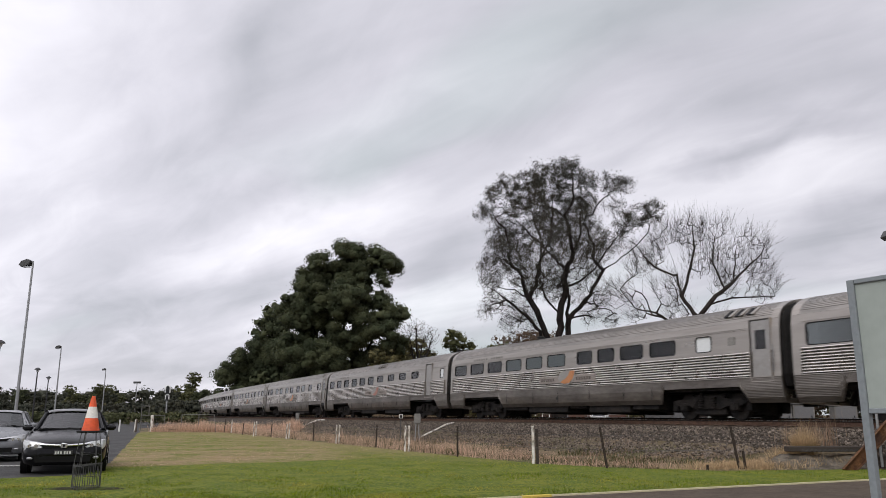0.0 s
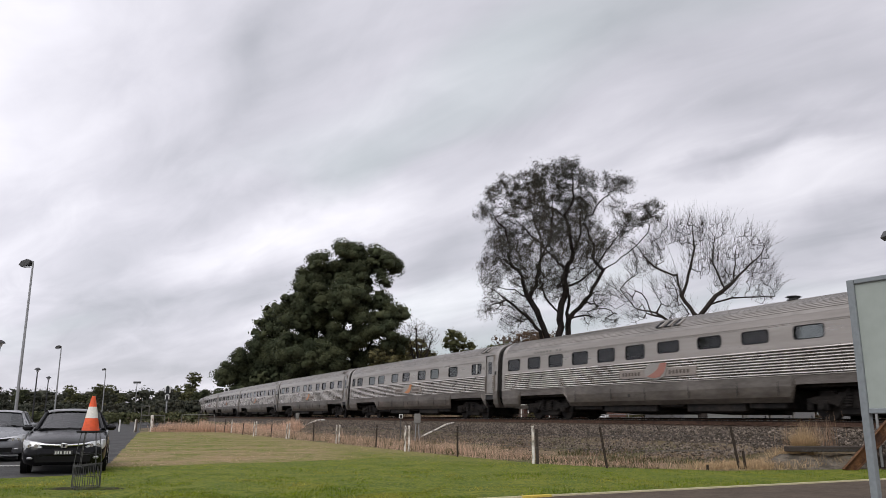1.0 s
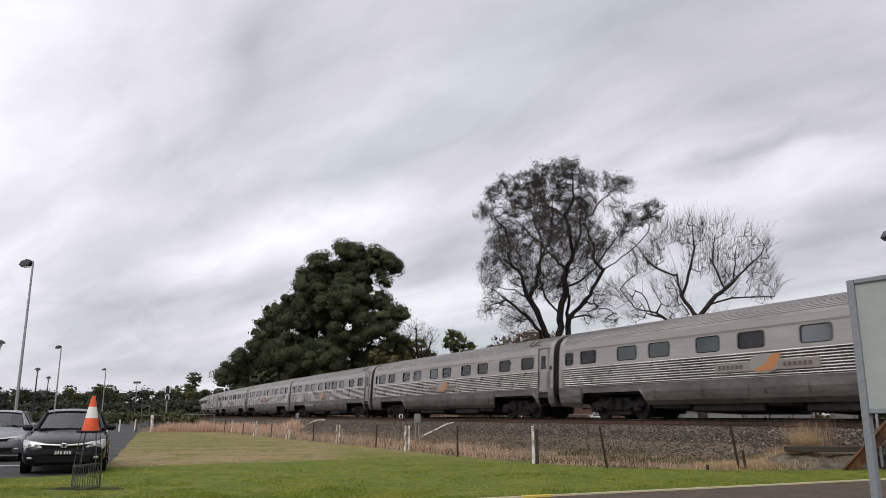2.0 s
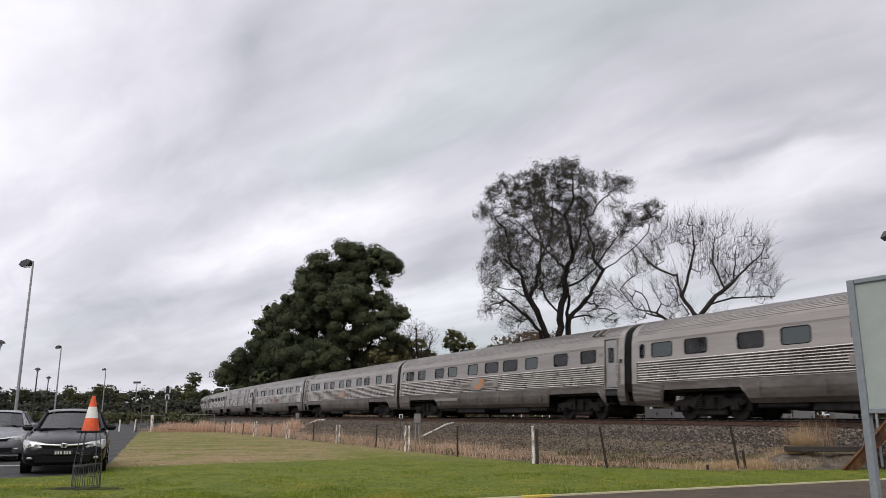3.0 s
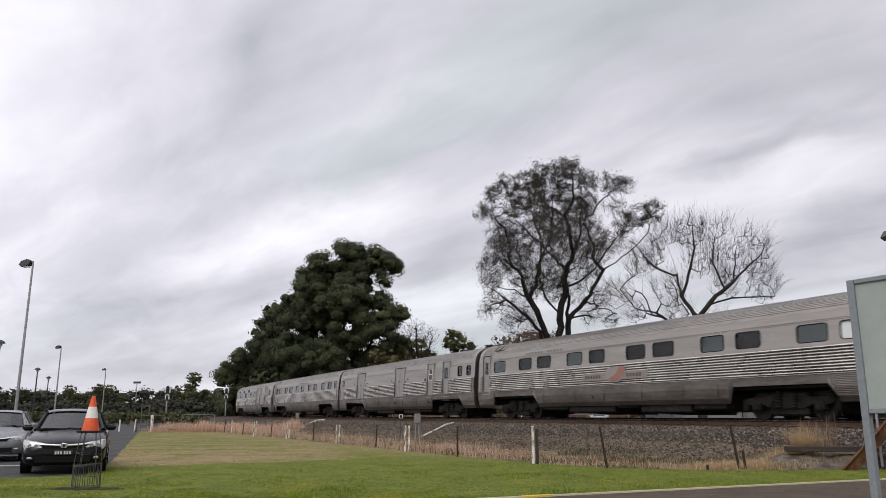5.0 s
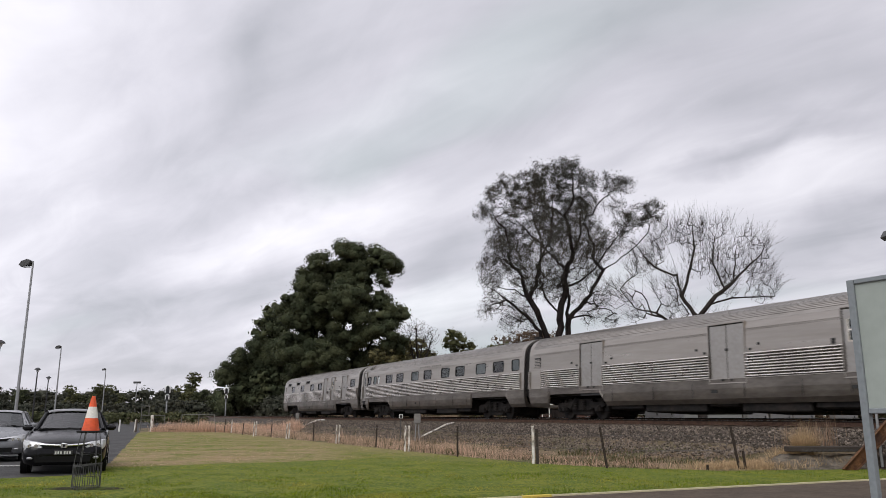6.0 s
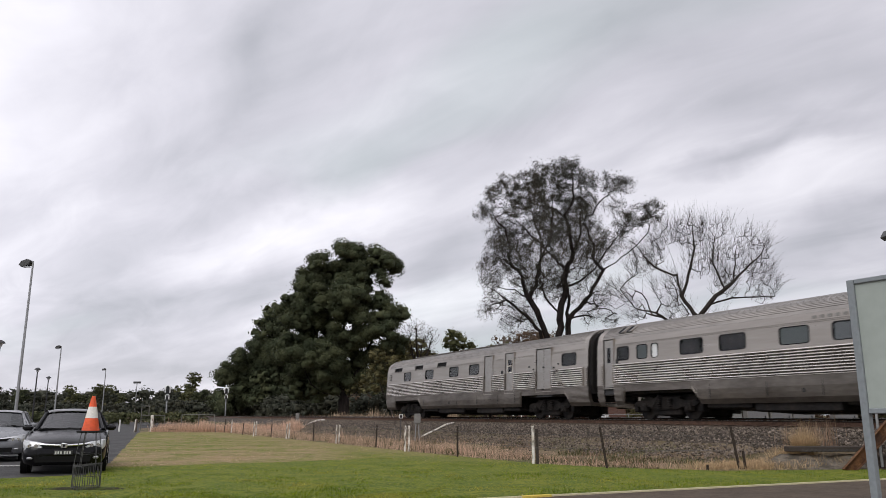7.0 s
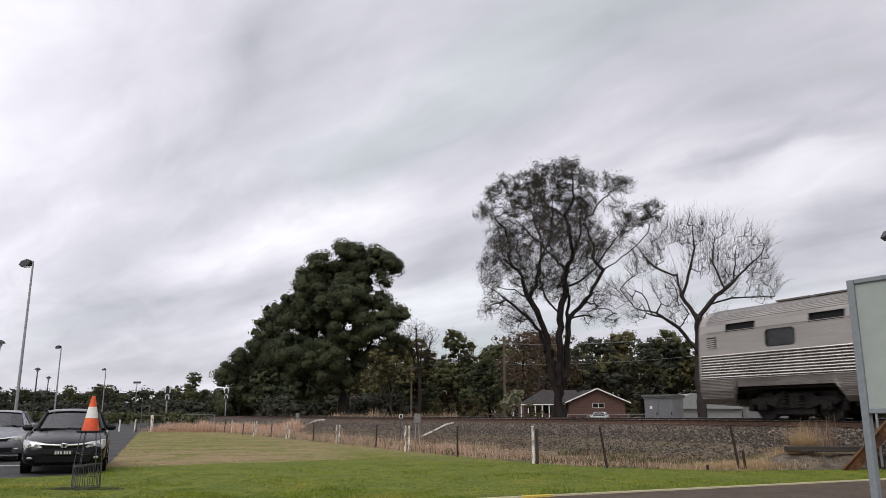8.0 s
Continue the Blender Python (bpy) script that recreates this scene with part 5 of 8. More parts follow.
# tall open gum tree beside the track (heights over the ground there)
def gum_tree():
    rng = np.random.RandomState(21)
    r = random.Random(21)
    main = [[(0.15, 0.0), (0.15, 0.7), (0.1, 1.4), (-0.2, 3.6), (-0.55, 6.1), (-1.1, 7.6), (-1.6, 8.5), (-2.0, 10.0), (-2.7, 10.7), (-3.7, 11.3)],
            [(0.1, 1.4), (0.3, 4.6), (0.4, 7.5), (0.7, 8.5), (0.7, 9.7), (1.4, 11.5), (1.2, 12.7), (0.9, 14.1), (1.5, 15.2), (1.5, 16.7)],
            [(0.1, 1.4), (0.75, 3.8), (0.97, 6.2), (1.0, 7.1), (1.8, 7.9), (2.5, 8.7), (3.4, 10.4), (4.3, 10.9), (5.4, 11.8), (6.5, 12.9), (7.0, 14.0)],
            [(1.0, 7.1), (1.0, 8.9), (0.7, 9.7)]]
    side = [[(-2.7, 10.7), (-2.8, 11.7), (-3.1, 13.2), (-3.8, 13.8)], [(-1.6, 8.5), (-1.0, 9.9), (-0.8, 10.9), (-0.6, 12.4), (-1.2, 14.4), (-2.8, 15.9)], [(1.0, 10.5), (0.5, 10.9), (-0.4, 12.1), (-1.6, 13.4), (-2.4, 14.4)], [(0.9, 14.1), (0.4, 14.6), (-1.4, 15.2), (-1.5, 16.5)], [(1.0, 9.3), (1.9, 9.7), (2.9, 10.5), (3.8, 11.9), (5.1, 13.4)]]
    fine = [[(3.4, 10.4), (2.9, 11.3), (3.0, 12.3), (2.2, 13.6), (3.3, 15.0), (4.4, 15.9)], [(-0.5, 5.5), (-1.8, 7.3), (-2.7, 8.1), (-3.5, 8.7), (-4.5, 9.5)], [(-1.6, 8.5), (-2.5, 9.1), (-3.7, 9.3)], [(1.0, 7.1), (2.0, 7.3), (3.2, 6.8), (4.4, 7.3)], [(1.4, 11.5), (2.0, 12.9), (2.1, 15.5)], [(-0.8, 10.9), (0.0, 12.7), (0.1, 15.5)], [(0.4, 7.5), (-0.5, 8.7), (-0.7, 9.7)], [(2.0, 8.1), (3.2, 8.5)]]
    limbs = [off_y(l, r, 0.25) for l in main] + [off_y(l, r, 0.6) for l in side + fine]
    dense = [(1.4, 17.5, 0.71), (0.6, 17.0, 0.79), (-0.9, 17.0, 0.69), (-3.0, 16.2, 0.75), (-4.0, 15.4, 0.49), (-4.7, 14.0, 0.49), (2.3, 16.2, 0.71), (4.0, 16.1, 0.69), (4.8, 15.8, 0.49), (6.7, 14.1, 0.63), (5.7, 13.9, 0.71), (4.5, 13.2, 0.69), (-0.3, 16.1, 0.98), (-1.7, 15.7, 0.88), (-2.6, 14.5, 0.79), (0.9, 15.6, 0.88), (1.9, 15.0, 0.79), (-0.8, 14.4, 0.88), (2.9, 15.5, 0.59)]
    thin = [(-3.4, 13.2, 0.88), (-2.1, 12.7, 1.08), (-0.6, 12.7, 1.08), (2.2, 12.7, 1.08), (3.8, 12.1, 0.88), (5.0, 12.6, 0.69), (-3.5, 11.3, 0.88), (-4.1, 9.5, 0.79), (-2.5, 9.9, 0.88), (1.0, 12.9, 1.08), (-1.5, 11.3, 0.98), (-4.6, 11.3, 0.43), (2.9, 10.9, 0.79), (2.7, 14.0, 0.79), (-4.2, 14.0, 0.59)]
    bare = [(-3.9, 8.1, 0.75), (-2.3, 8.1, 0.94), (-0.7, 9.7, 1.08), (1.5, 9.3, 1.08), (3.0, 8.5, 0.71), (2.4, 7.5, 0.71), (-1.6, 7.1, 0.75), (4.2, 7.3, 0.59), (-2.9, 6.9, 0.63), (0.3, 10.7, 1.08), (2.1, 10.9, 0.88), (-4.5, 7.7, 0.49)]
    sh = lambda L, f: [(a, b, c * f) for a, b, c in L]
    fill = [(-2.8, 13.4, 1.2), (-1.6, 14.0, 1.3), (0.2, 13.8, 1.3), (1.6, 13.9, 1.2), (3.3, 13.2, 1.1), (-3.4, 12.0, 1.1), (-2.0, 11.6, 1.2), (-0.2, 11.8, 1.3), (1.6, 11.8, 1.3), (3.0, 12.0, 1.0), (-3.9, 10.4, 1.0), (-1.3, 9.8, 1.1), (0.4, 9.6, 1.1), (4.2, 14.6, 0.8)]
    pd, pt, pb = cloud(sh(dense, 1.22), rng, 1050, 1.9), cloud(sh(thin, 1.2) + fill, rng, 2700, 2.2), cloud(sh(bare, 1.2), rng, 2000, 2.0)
    segs, P, tips = grow(limbs, np.concatenate([pd, pt, pb]), rng, 0.0088, 0.42, 0.10, 2.12, start_r=0.52, swell=2.4)
    wood = wood_parts(segs, BARK_DARK)
    cl = leaves_np("crown", pd, rng, 34, (0.15, 0.15, 0.12), 0.115, LEAF_EUC, 0.6, 0.42)
    c2 = leaves_np("crown_thin", pt, rng, 22, (0.12, 0.12, 0.15), 0.10, LEAF_EUC, 1.0, 0.38)
    c3 = leaves_np("crown_twigs", pb, rng, 11, (0.10, 0.10, 0.18), 0.085, LEAF_EUC, 1.5, 0.3)
    ob = put_tree("gum_tree", "tall open gum tree with dark forked trunk and sparse foliage", 7.32, 50.0, wood, cl)
    part("crown", None, None, ob, data=c2)
    part("crown", None, None, ob, data=c3)


gum_tree()


def bare_tree():
    rng = np.random.RandomState(8)
    r = random.Random(8)
    z0 = 0.6
    limbs = [[(-0.25, 0.6), (-0.2, 1.43), (-0.0, 5.1), (0.0, 6.99), (-0.8, 8.38), (-1.3, 10.33), (-1.9, 11.77)], [(0.0, 6.99), (0.8, 8.03), (2.3, 9.27), (4.0, 10.87), (4.4, 11.77)], [(0.8, 7.86), (2.0, 8.21), (4.4, 8.38)],
             [(0.0, 4.93), (-1.2, 6.47), (-2.6, 7.25), (-3.9, 7.51), (-4.7, 8.56)], [(-0.7, 8.38), (0.1, 11.23), (-0.1, 12.87)], [(-1.2, 9.6), (-2.1, 10.2), (-3.2, 11.2)], [(1.7, 8.91), (1.1, 10.33), (1.4, 11.96)], [(2.3, 9.27), (2.6, 10.8), (2.9, 12.0)], [(-2.6, 7.25), (-3.0, 8.6), (-2.8, 9.8)]]
    limbs = [off_y([(a, b - z0) for a, b in l], r, 0.6) for l in limbs]
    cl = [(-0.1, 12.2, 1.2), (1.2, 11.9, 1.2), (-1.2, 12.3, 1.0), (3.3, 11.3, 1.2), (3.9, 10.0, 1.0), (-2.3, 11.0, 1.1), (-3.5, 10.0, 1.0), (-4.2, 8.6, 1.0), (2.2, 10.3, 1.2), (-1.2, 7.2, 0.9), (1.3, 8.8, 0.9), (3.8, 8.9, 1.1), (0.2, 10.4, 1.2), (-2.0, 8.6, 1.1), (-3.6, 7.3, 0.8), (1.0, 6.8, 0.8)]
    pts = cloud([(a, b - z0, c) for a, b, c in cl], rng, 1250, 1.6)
    segs, P, tips = grow(limbs, pts, rng, 0.0088, 0.40, 0.05, 2.2, start_r=0.27)
    sub = P[tips]
    tw = []
    for p in sub:
        out = p - np.array([0, 0, 5.5])
        out = out / (np.linalg.norm(out) + 1e-6)
        for k in range(3):
            d = rng.normal(0, 0.15, 3) + out * rng.uniform(0.15, 0.4) + np.array([0, 0, 0.18])
            tw.append((p, p + d, 0.0046, 0.0036))
            tw.append((p + d, p + d * 1.5 + rng.normal(0, 0.09, 3), 0.0036, 0.0022))
    wood = wood_parts(segs + tw, BARK_GREY)
    put_tree("bare_tree", "leafless spreading tree with fine grey twigs", 14.8, 44.0, wood, None)


bare_tree()


def fig_trees():
    rng = np.random.RandomState(5)
    r = random.Random(5)
    k = 1.141
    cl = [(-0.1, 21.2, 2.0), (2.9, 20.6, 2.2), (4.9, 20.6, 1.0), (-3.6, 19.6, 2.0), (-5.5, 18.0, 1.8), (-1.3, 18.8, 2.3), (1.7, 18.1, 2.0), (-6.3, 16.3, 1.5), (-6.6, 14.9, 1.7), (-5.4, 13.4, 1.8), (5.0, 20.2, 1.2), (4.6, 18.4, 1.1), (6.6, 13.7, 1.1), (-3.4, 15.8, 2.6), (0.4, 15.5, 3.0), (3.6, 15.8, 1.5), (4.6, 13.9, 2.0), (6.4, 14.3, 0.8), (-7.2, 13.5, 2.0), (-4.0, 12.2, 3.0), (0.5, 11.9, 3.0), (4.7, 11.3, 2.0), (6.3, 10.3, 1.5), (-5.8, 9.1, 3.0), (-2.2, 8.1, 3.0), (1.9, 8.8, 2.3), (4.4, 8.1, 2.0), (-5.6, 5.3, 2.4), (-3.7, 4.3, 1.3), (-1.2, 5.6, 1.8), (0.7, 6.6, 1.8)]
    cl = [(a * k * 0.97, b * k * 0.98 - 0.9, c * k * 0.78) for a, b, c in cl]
    limbs = [[(0, 0), (-0.2, 3), (-0.6, 8), (-0.5, 15), (0.2, 22)], [(-0.2, 3.5), (-3, 8), (-5.5, 15), (-6, 19)], [(-0.3, 4.5), (2.4, 8), (4, 13), (4.6, 19)], [(0.0, 3.0), (3.5, 5.5), (5.6, 8.5)], [(-0.2, 3.0), (-4.5, 5), (-6.6, 9)], [(4, 13), (5.2, 18), (5.6, 22.4)]]
    limbs = [off_y(l, r, 1.0) for l in limbs]
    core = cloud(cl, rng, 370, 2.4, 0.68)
    segs, P, tips = grow(limbs, core[:330], rng, 0.02, 1.2, 0.2, 2.2, start_r=0.75)
    wood = wood_parts(segs, BARK_DARK)
    # clumps of foliage gather on the shells
    crown = tufts_np("crown", core, rng.uniform(0.7, 1.7, len(core)), rng, 400, 0.26, LEAF_FIG, flat=0.72, rough=0.35, bend=0.3, lump=0.7, grain="fine")
    inner = tufts_np("inner_foliage", cloud(cl, rng, 420, 2.0, 0.0), np.full(420, 1.5), rng, 10, 0.4, LEAF_FIG)
    fig = put_tree("broad_evergreen_tree", "huge dark green evergreen tree with dense rounded crown", -13.3, 105.0, wood, crown)
    part("inner_foliage", None, None, fig, data=inner)
    k = 1.5
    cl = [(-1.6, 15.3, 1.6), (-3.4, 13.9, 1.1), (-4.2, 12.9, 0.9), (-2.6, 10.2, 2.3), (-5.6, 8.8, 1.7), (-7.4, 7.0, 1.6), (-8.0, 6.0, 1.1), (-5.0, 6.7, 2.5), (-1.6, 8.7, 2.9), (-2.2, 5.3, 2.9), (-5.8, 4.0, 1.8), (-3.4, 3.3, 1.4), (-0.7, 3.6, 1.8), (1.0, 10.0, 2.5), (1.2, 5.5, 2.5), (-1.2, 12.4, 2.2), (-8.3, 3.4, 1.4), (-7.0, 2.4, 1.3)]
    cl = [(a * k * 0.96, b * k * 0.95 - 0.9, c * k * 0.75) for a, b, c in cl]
    limbs = [off_y(l, r, 1.2) for l in [[(0, 0), (-1, 4), (-2, 12), (-2.5, 22)], [(-0.6, 3), (-5, 8), (-8.5, 13)], [(-0.5, 3), (-7, 5), (-11, 9)], [(0, 3.5), (1.5, 9), (1.8, 14)]]]
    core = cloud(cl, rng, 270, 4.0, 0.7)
    segs, P, tips = grow(limbs, core[:300], rng, 0.02, 1.5, 0.25, 2.2, start_r=0.7)
    wood = tubes_np("trunk", segs, BARK_DARK)
    crown = tufts_np("crown", core, rng.uniform(0.9, 2.2, len(core)), rng, 300, 0.36, LEAF_FIG, flat=0.72, rough=0.35, bend=0.3, lump=0.7, grain="fine")
    inner = tufts_np("inner_foliage", cloud(cl, rng, 320, 2.5, 0.0), np.full(320, 1.5), rng, 10, 0.5, LEAF_FIG)
    low = put_tree("broad_evergreen_tree", "dark green evergreen tree with low spreading crown", -31.0, 150.0, wood, crown)
    part("inner_foliage", None, None, low, data=inner)


fig_trees()


def small_tree(name, label, seed, h, w, leaf, n, trunk_r, low=0.25, open_=0.4, bark=None, leaf_size=0.4, per=20, far=11, lump=0.7):
    """A generic rounded or ragged tree, returned as meshes for copies."""
    rng = np.random.RandomState(seed)
    r = random.Random(seed)
    k = r.randint(12, 16)
    cl = []
    for i in range(k):
        a = r.uniform(-1, 1)
        z = h * r.uniform(low + 0.12, 0.9)
        reach = w * 0.5 * math.sin(math.pi * min(0.98, max(0.15, (z / h - low * 0.5) / (1.05 - low * 0.5)))) ** 0.6
        cl.append((a * reach * 0.75, z, h * r.uniform(0.09, 0.17)))
    cl.append((0, h * 0.88, h * 0.1))
    limbs = [off_y([(0, 0), (r.uniform(-.3, .3), h * 0.3), (r.uniform(-.6, .6), h * 0.8)], r, 0.4)]
    for i in range(3):
        c = r.choice(cl)
        limbs.append(off_y([(0, h * 0.2), (c[0] * 0.5, c[1] * 0.6), (c[0], c[1])], r, 0.6))
    pts = cloud(cl, rng, n, w * 0.22, open_ * 0.4)
    segs, P, tips = grow(limbs, pts[:min(n, 160)], rng, 0.014, 1.0, 0.15, 2.2, start_r=trunk_r)
    wood = tubes_np("trunk", segs, bark or BARK_DARK, 6, 3)
    crown = tufts_np("crown", pts, rng.uniform(0.036, 0.085, len(pts)) * h, rng, per, leaf_size * 0.68, leaf, 0.6, lump=lump) if leaf else None
    # coarser foliage for copies far away
    coarse = tufts_np("crown", pts, rng.uniform(0.036, 0.085, len(pts)) * h, rng, far, leaf_size * 0.8, leaf, 0.6, lump=lump) if leaf and far else crown
    return wood, crown, coarse


def background_trees():
    kinds = {
        "gum": small_tree("", "", 31, 15, 11, LEAF_MID, 330, 0.3, 0.3, 0.3, leaf_size=0.42),
        "gum2": small_tree("", "", 32, 13, 12, LEAF_OLIVE, 330, 0.3, 0.2, 0.4, leaf_size=0.42),
        "dark": small_tree("", "", 33, 11, 9, LEAF_FIG, 300, 0.35, 0.05, 0.4, leaf_size=0.5),
        "red": small_tree("", "", 34, 14, 10, LEAF_RED, 300, 0.3, 0.2, 0.3, leaf_size=0.34, lump=0.4),
        "wood": small_tree("", "", 35, 12, 15, LEAF_FAR, 320, 0.3, 0.1, 0.45, leaf_size=0.5),
        "shrub": small_tree("", "", 36, 4.5, 5, LEAF_OLIVE, 130, 0.1, 0.0, 0.4, leaf_size=0.24),
    }
    names = {"gum": ("gum_tree", "distant dull green gum tree with ragged crown"), "gum2": ("gum_tree", "distant olive green gum tree with ragged crown"), "dark": ("evergreen_tree", "dense dark green evergreen tree"), "red": ("autumn_tree", "distant tree with thin reddish brown foliage"), "wood": ("woodland_tree", "broad dark green tree in a distant belt of trees"), "shrub": ("shrub", "dull green roadside shrub")}
    rng = random.Random(77)

    def place(kind, x, y, sc, turn=None, zs=1.0):
        wood, crown, coarse = kinds[kind]
        nm, lab = names[kind]
        ob = thing(nm, lab, "shrub" if kind == "shrub" else "tree", "trees beyond the railway")
        part("trunk", None, None, ob, data=wood)
        part("crown", None, None, ob, data=coarse if y > 200 else crown)
        ob.matrix_basis = Matrix.LocRotScale((x, y, gz(x, y) - 0.1), Euler((0, 0, rng.uniform(0, 6.28) if turn is None else turn)), (sc, sc, sc * zs))

    # beyond the house
    for kind, x, y, sc in (("gum", -10.5, 135, 0.72), ("dark", -2.0, 120, 0.55), ("gum", 2.3, 132, 1.02), ("gum2", -3.2, 138, 0.95), ("gum2", -5.6, 134, 1.08), ("dark", -8.0, 128, 0.8), ("dark", 5.6, 104, 0.78), ("gum", 8.6, 140, 0.93), ("red", 12.6, 118, 1.02), ("red", 16.5, 124, 1.08), ("gum2", 19.5, 136, 1.15), ("wood", 24.0, 130, 1.2), ("gum2", 29.5, 128, 1.12), ("wood", 33.5, 124, 1.15), ("gum", 38.0, 126, 0.98), ("gum2", 42.0, 122, 1.0), ("wood", 46.5, 118, 1.05), ("gum", 51.0, 114, 0.9), ("wood", 57.0, 110, 0.9), ("gum2", 64.0, 104, 0.95),
                           ("wood", 72.0, 100, 0.9), ("gum", 80.0, 92, 1.0)):
        place(kind, x, y, sc)
    for x, y, sc in ((4.2, 98, 0.8), (7.4, 99, 0.62), (9.4, 82, 0.55), (-1.0, 108, 0.7), (1.6, 106, 0.62), (25.5, 104, 0.7), (29, 100, 0.8), (-6.4, 120, 0.9), (33, 98, 0.75)):
        place("shrub", x, y, sc)
    # belt of trees beyond the car park
    x = -330.0
    while x < -62:
        y = 255 + rng.uniform(-25, 30)
        kind = rng.choice(["wood", "wood", "gum", "dark"])
        base = {"wood": 12, "gum": 15, "dark": 11}[kind]
        place(kind, x, y, rng.uniform(9.3, 12.2) / base * (y / 262))
        x += rng.uniform(7.0, 11.0)
    place("gum", -86.0, 262, 1.06)
    place("gum", -112.0, 262, 0.78)
    place("gum", -78.0, 285, 0.8)
    for i in range(10):
        place("wood", -60 + i * 7 + rng.uniform(-2, 2), 275 + rng.uniform(-10, 30), rng.uniform(0.7, 0.95))
    for x, y, sc in ((-70, 158, 0.9), (-66, 160, 0.7), (-75, 162, 0.8), (-62.0, 166, 0.75), (-58, 176, 1.0), (-80, 170, 1.0), (-88, 172, 0.9)):
        place("shrub", x, y, sc)
    # olive sapling beside the big tree, and a slim leafless tree
    wood, crown, _ = small_tree("", "", 41, 8.2, 5.5, LEAF_OLIVE, 120, 0.12, 0.4, 0.3, BARK_GREY, 0.22, 30, 0)
    put_tree("young_gum_tree", "young olive green gum tree with pale stems", -6.1, 90.0, wood, crown)
    rr = np.random.RandomState(4)
    limbs = [[(0, 0, 0), (0.1, 0, 4), (0.0, 0, 7.5), (0.3, 0.2, 11.0)], [(0.1, 0, 5.5), (-0.9, 0.5, 8.8), (-1.5, 0.6, 12.0)], [(0, 0, 6.5), (1.0, -0.5, 9.2), (1.7, -0.4, 11.6)], [(0, 0, 7.5), (-0.4, -0.6, 10.0), (-0.5, -0.8, 13.0)]]
    tg = cloud([(-0.2, 12.9, 1.7), (-1.4, 12.6, 1.4), (1.5, 12.0, 1.5), (0, 10.4, 1.9), (-1.2, 9.8, 1.2), (1.4, 9.6, 1.2)], rr, 1300, 1.2)
    segs, P, tips = grow(limbs, tg, rr, 0.0135, 0.6, 0.05, 2.2, start_r=0.24)
    put_tree("bare_tree", "slim leafless tree with upright grey branches", -3.3, 108.0, wood_parts(segs, BARK_GREY), None)
    pale = small_tree("", "", 43, 3.3, 2.9, LEAF_PALE, 170, 0.08, 0.28, 0.5, BARK_GREY, 0.17, 46, 0)
    put_tree("pale_shrub", "small rounded pale green garden tree", 6.8, 74.0, *pale[:2])


background_trees()


def tree_belt(name, label, line, h0, h1, n, size, material, seed, depth=6.0, per=30, leaf=1.0):
    """A far unbroken belt of trees, leaf clumps from the ground to an uneven top."""
    rng = np.random.RandomState(seed)
    pts = np.array(line, float)
    d = np.concatenate([[0], np.cumsum(np.hypot(*(np.diff(pts, axis=0).T)))])
    u = rng.uniform(0, d[-1], n)
    x, y = np.interp(u, d, pts[:, 0]), np.interp(u, d, pts[:, 1])
    top = np.array([noise.noise(Vector((a * 0.16, seed, 0))) * 0.55 + noise.noise(Vector((a * 0.55, seed, 4))) * 0.45 for a in u]) * 0.5 + 0.5
    top = h0 + (h1 - h0) * np.clip(top * 1.2 - 0.1, 0, 1)
    z = top * rng.rand(n) ** 0.75
    x = x + rng.normal(0, 0.6, n)
    y = y + rng.normal(0, depth, n) * (1 - 0.4 * z / top)
    c = np.stack([x, y, z + 0.3], 1)
    tagged(new(name, tufts_np(name, c, rng.uniform(1.2, 2.4, n) * size, rng, per, size * leaf, material)), label, "trees", kind="stuff")


tree_belt("far_tree_belt", "distant dark belt of trees beyond the car park", [(-360, 275), (-200, 280), (-58, 285), (10, 300)], 7.0, 11.0, 2600, 0.85, LEAF_FAR, 3, per=14, leaf=0.62)
tree_belt("woodland_edge", "dark unbroken woodland behind the brick house", [(9, 158), (30, 150), (50, 142), (90, 116)], 12.5, 16.8, 3400, 0.52, LEAF_MID, 5, per=16, leaf=0.62)
tree_belt("woodland_edge", "dull woodland beyond the power poles", [(-34, 162), (-10, 160), (9, 158)], 8.5, 12.5, 1500, 0.52, LEAF_OLIVE, 15, per=16, leaf=0.62)
tree_belt("woodland_scrub", "brownish scrub under the woodland trees", [(-24, 140), (20, 138), (58, 118), (100, 90)], 2.5, 7.0, 1700, 0.42, LEAF_RED, 6, 4.0, per=16, leaf=0.62)
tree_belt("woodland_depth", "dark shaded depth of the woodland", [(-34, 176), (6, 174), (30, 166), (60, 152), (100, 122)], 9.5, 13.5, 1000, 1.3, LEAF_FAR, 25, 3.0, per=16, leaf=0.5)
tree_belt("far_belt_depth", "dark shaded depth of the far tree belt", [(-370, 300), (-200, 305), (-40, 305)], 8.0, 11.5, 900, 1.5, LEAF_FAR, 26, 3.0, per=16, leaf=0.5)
tree_belt("undergrowth", "dark undergrowth below the huge evergreen trees", [(-64, 172), (-40, 160), (-24, 128), (-6, 118)], 2.5, 5.0, 700, 0.7, LEAF_FAR, 16, 2.5, per=24, leaf=0.6)
tree_belt("car_park_scrub", "dark scrub at the edge of the car park", [(-140, 175), (-80, 178), (-50, 185)], 2.0, 5.0, 500, 0.5, LEAF_FAR, 8, 3.0)
tree_belt("low_hedge", "low dark hedge across the far side of the car park", [(-150, 150), (-92, 146), (-52, 150)], 2.2, 3.6, 700, 0.4, LEAF_FAR, 9, 1.5)
tree_belt("kerb_shrubs", "row of low dark shrubs beside the far road", [(-62, 112), (-44, 104), (-31, 98)], 0.7, 1.6, 420, 0.26, LEAF_MID, 12, 0.8)


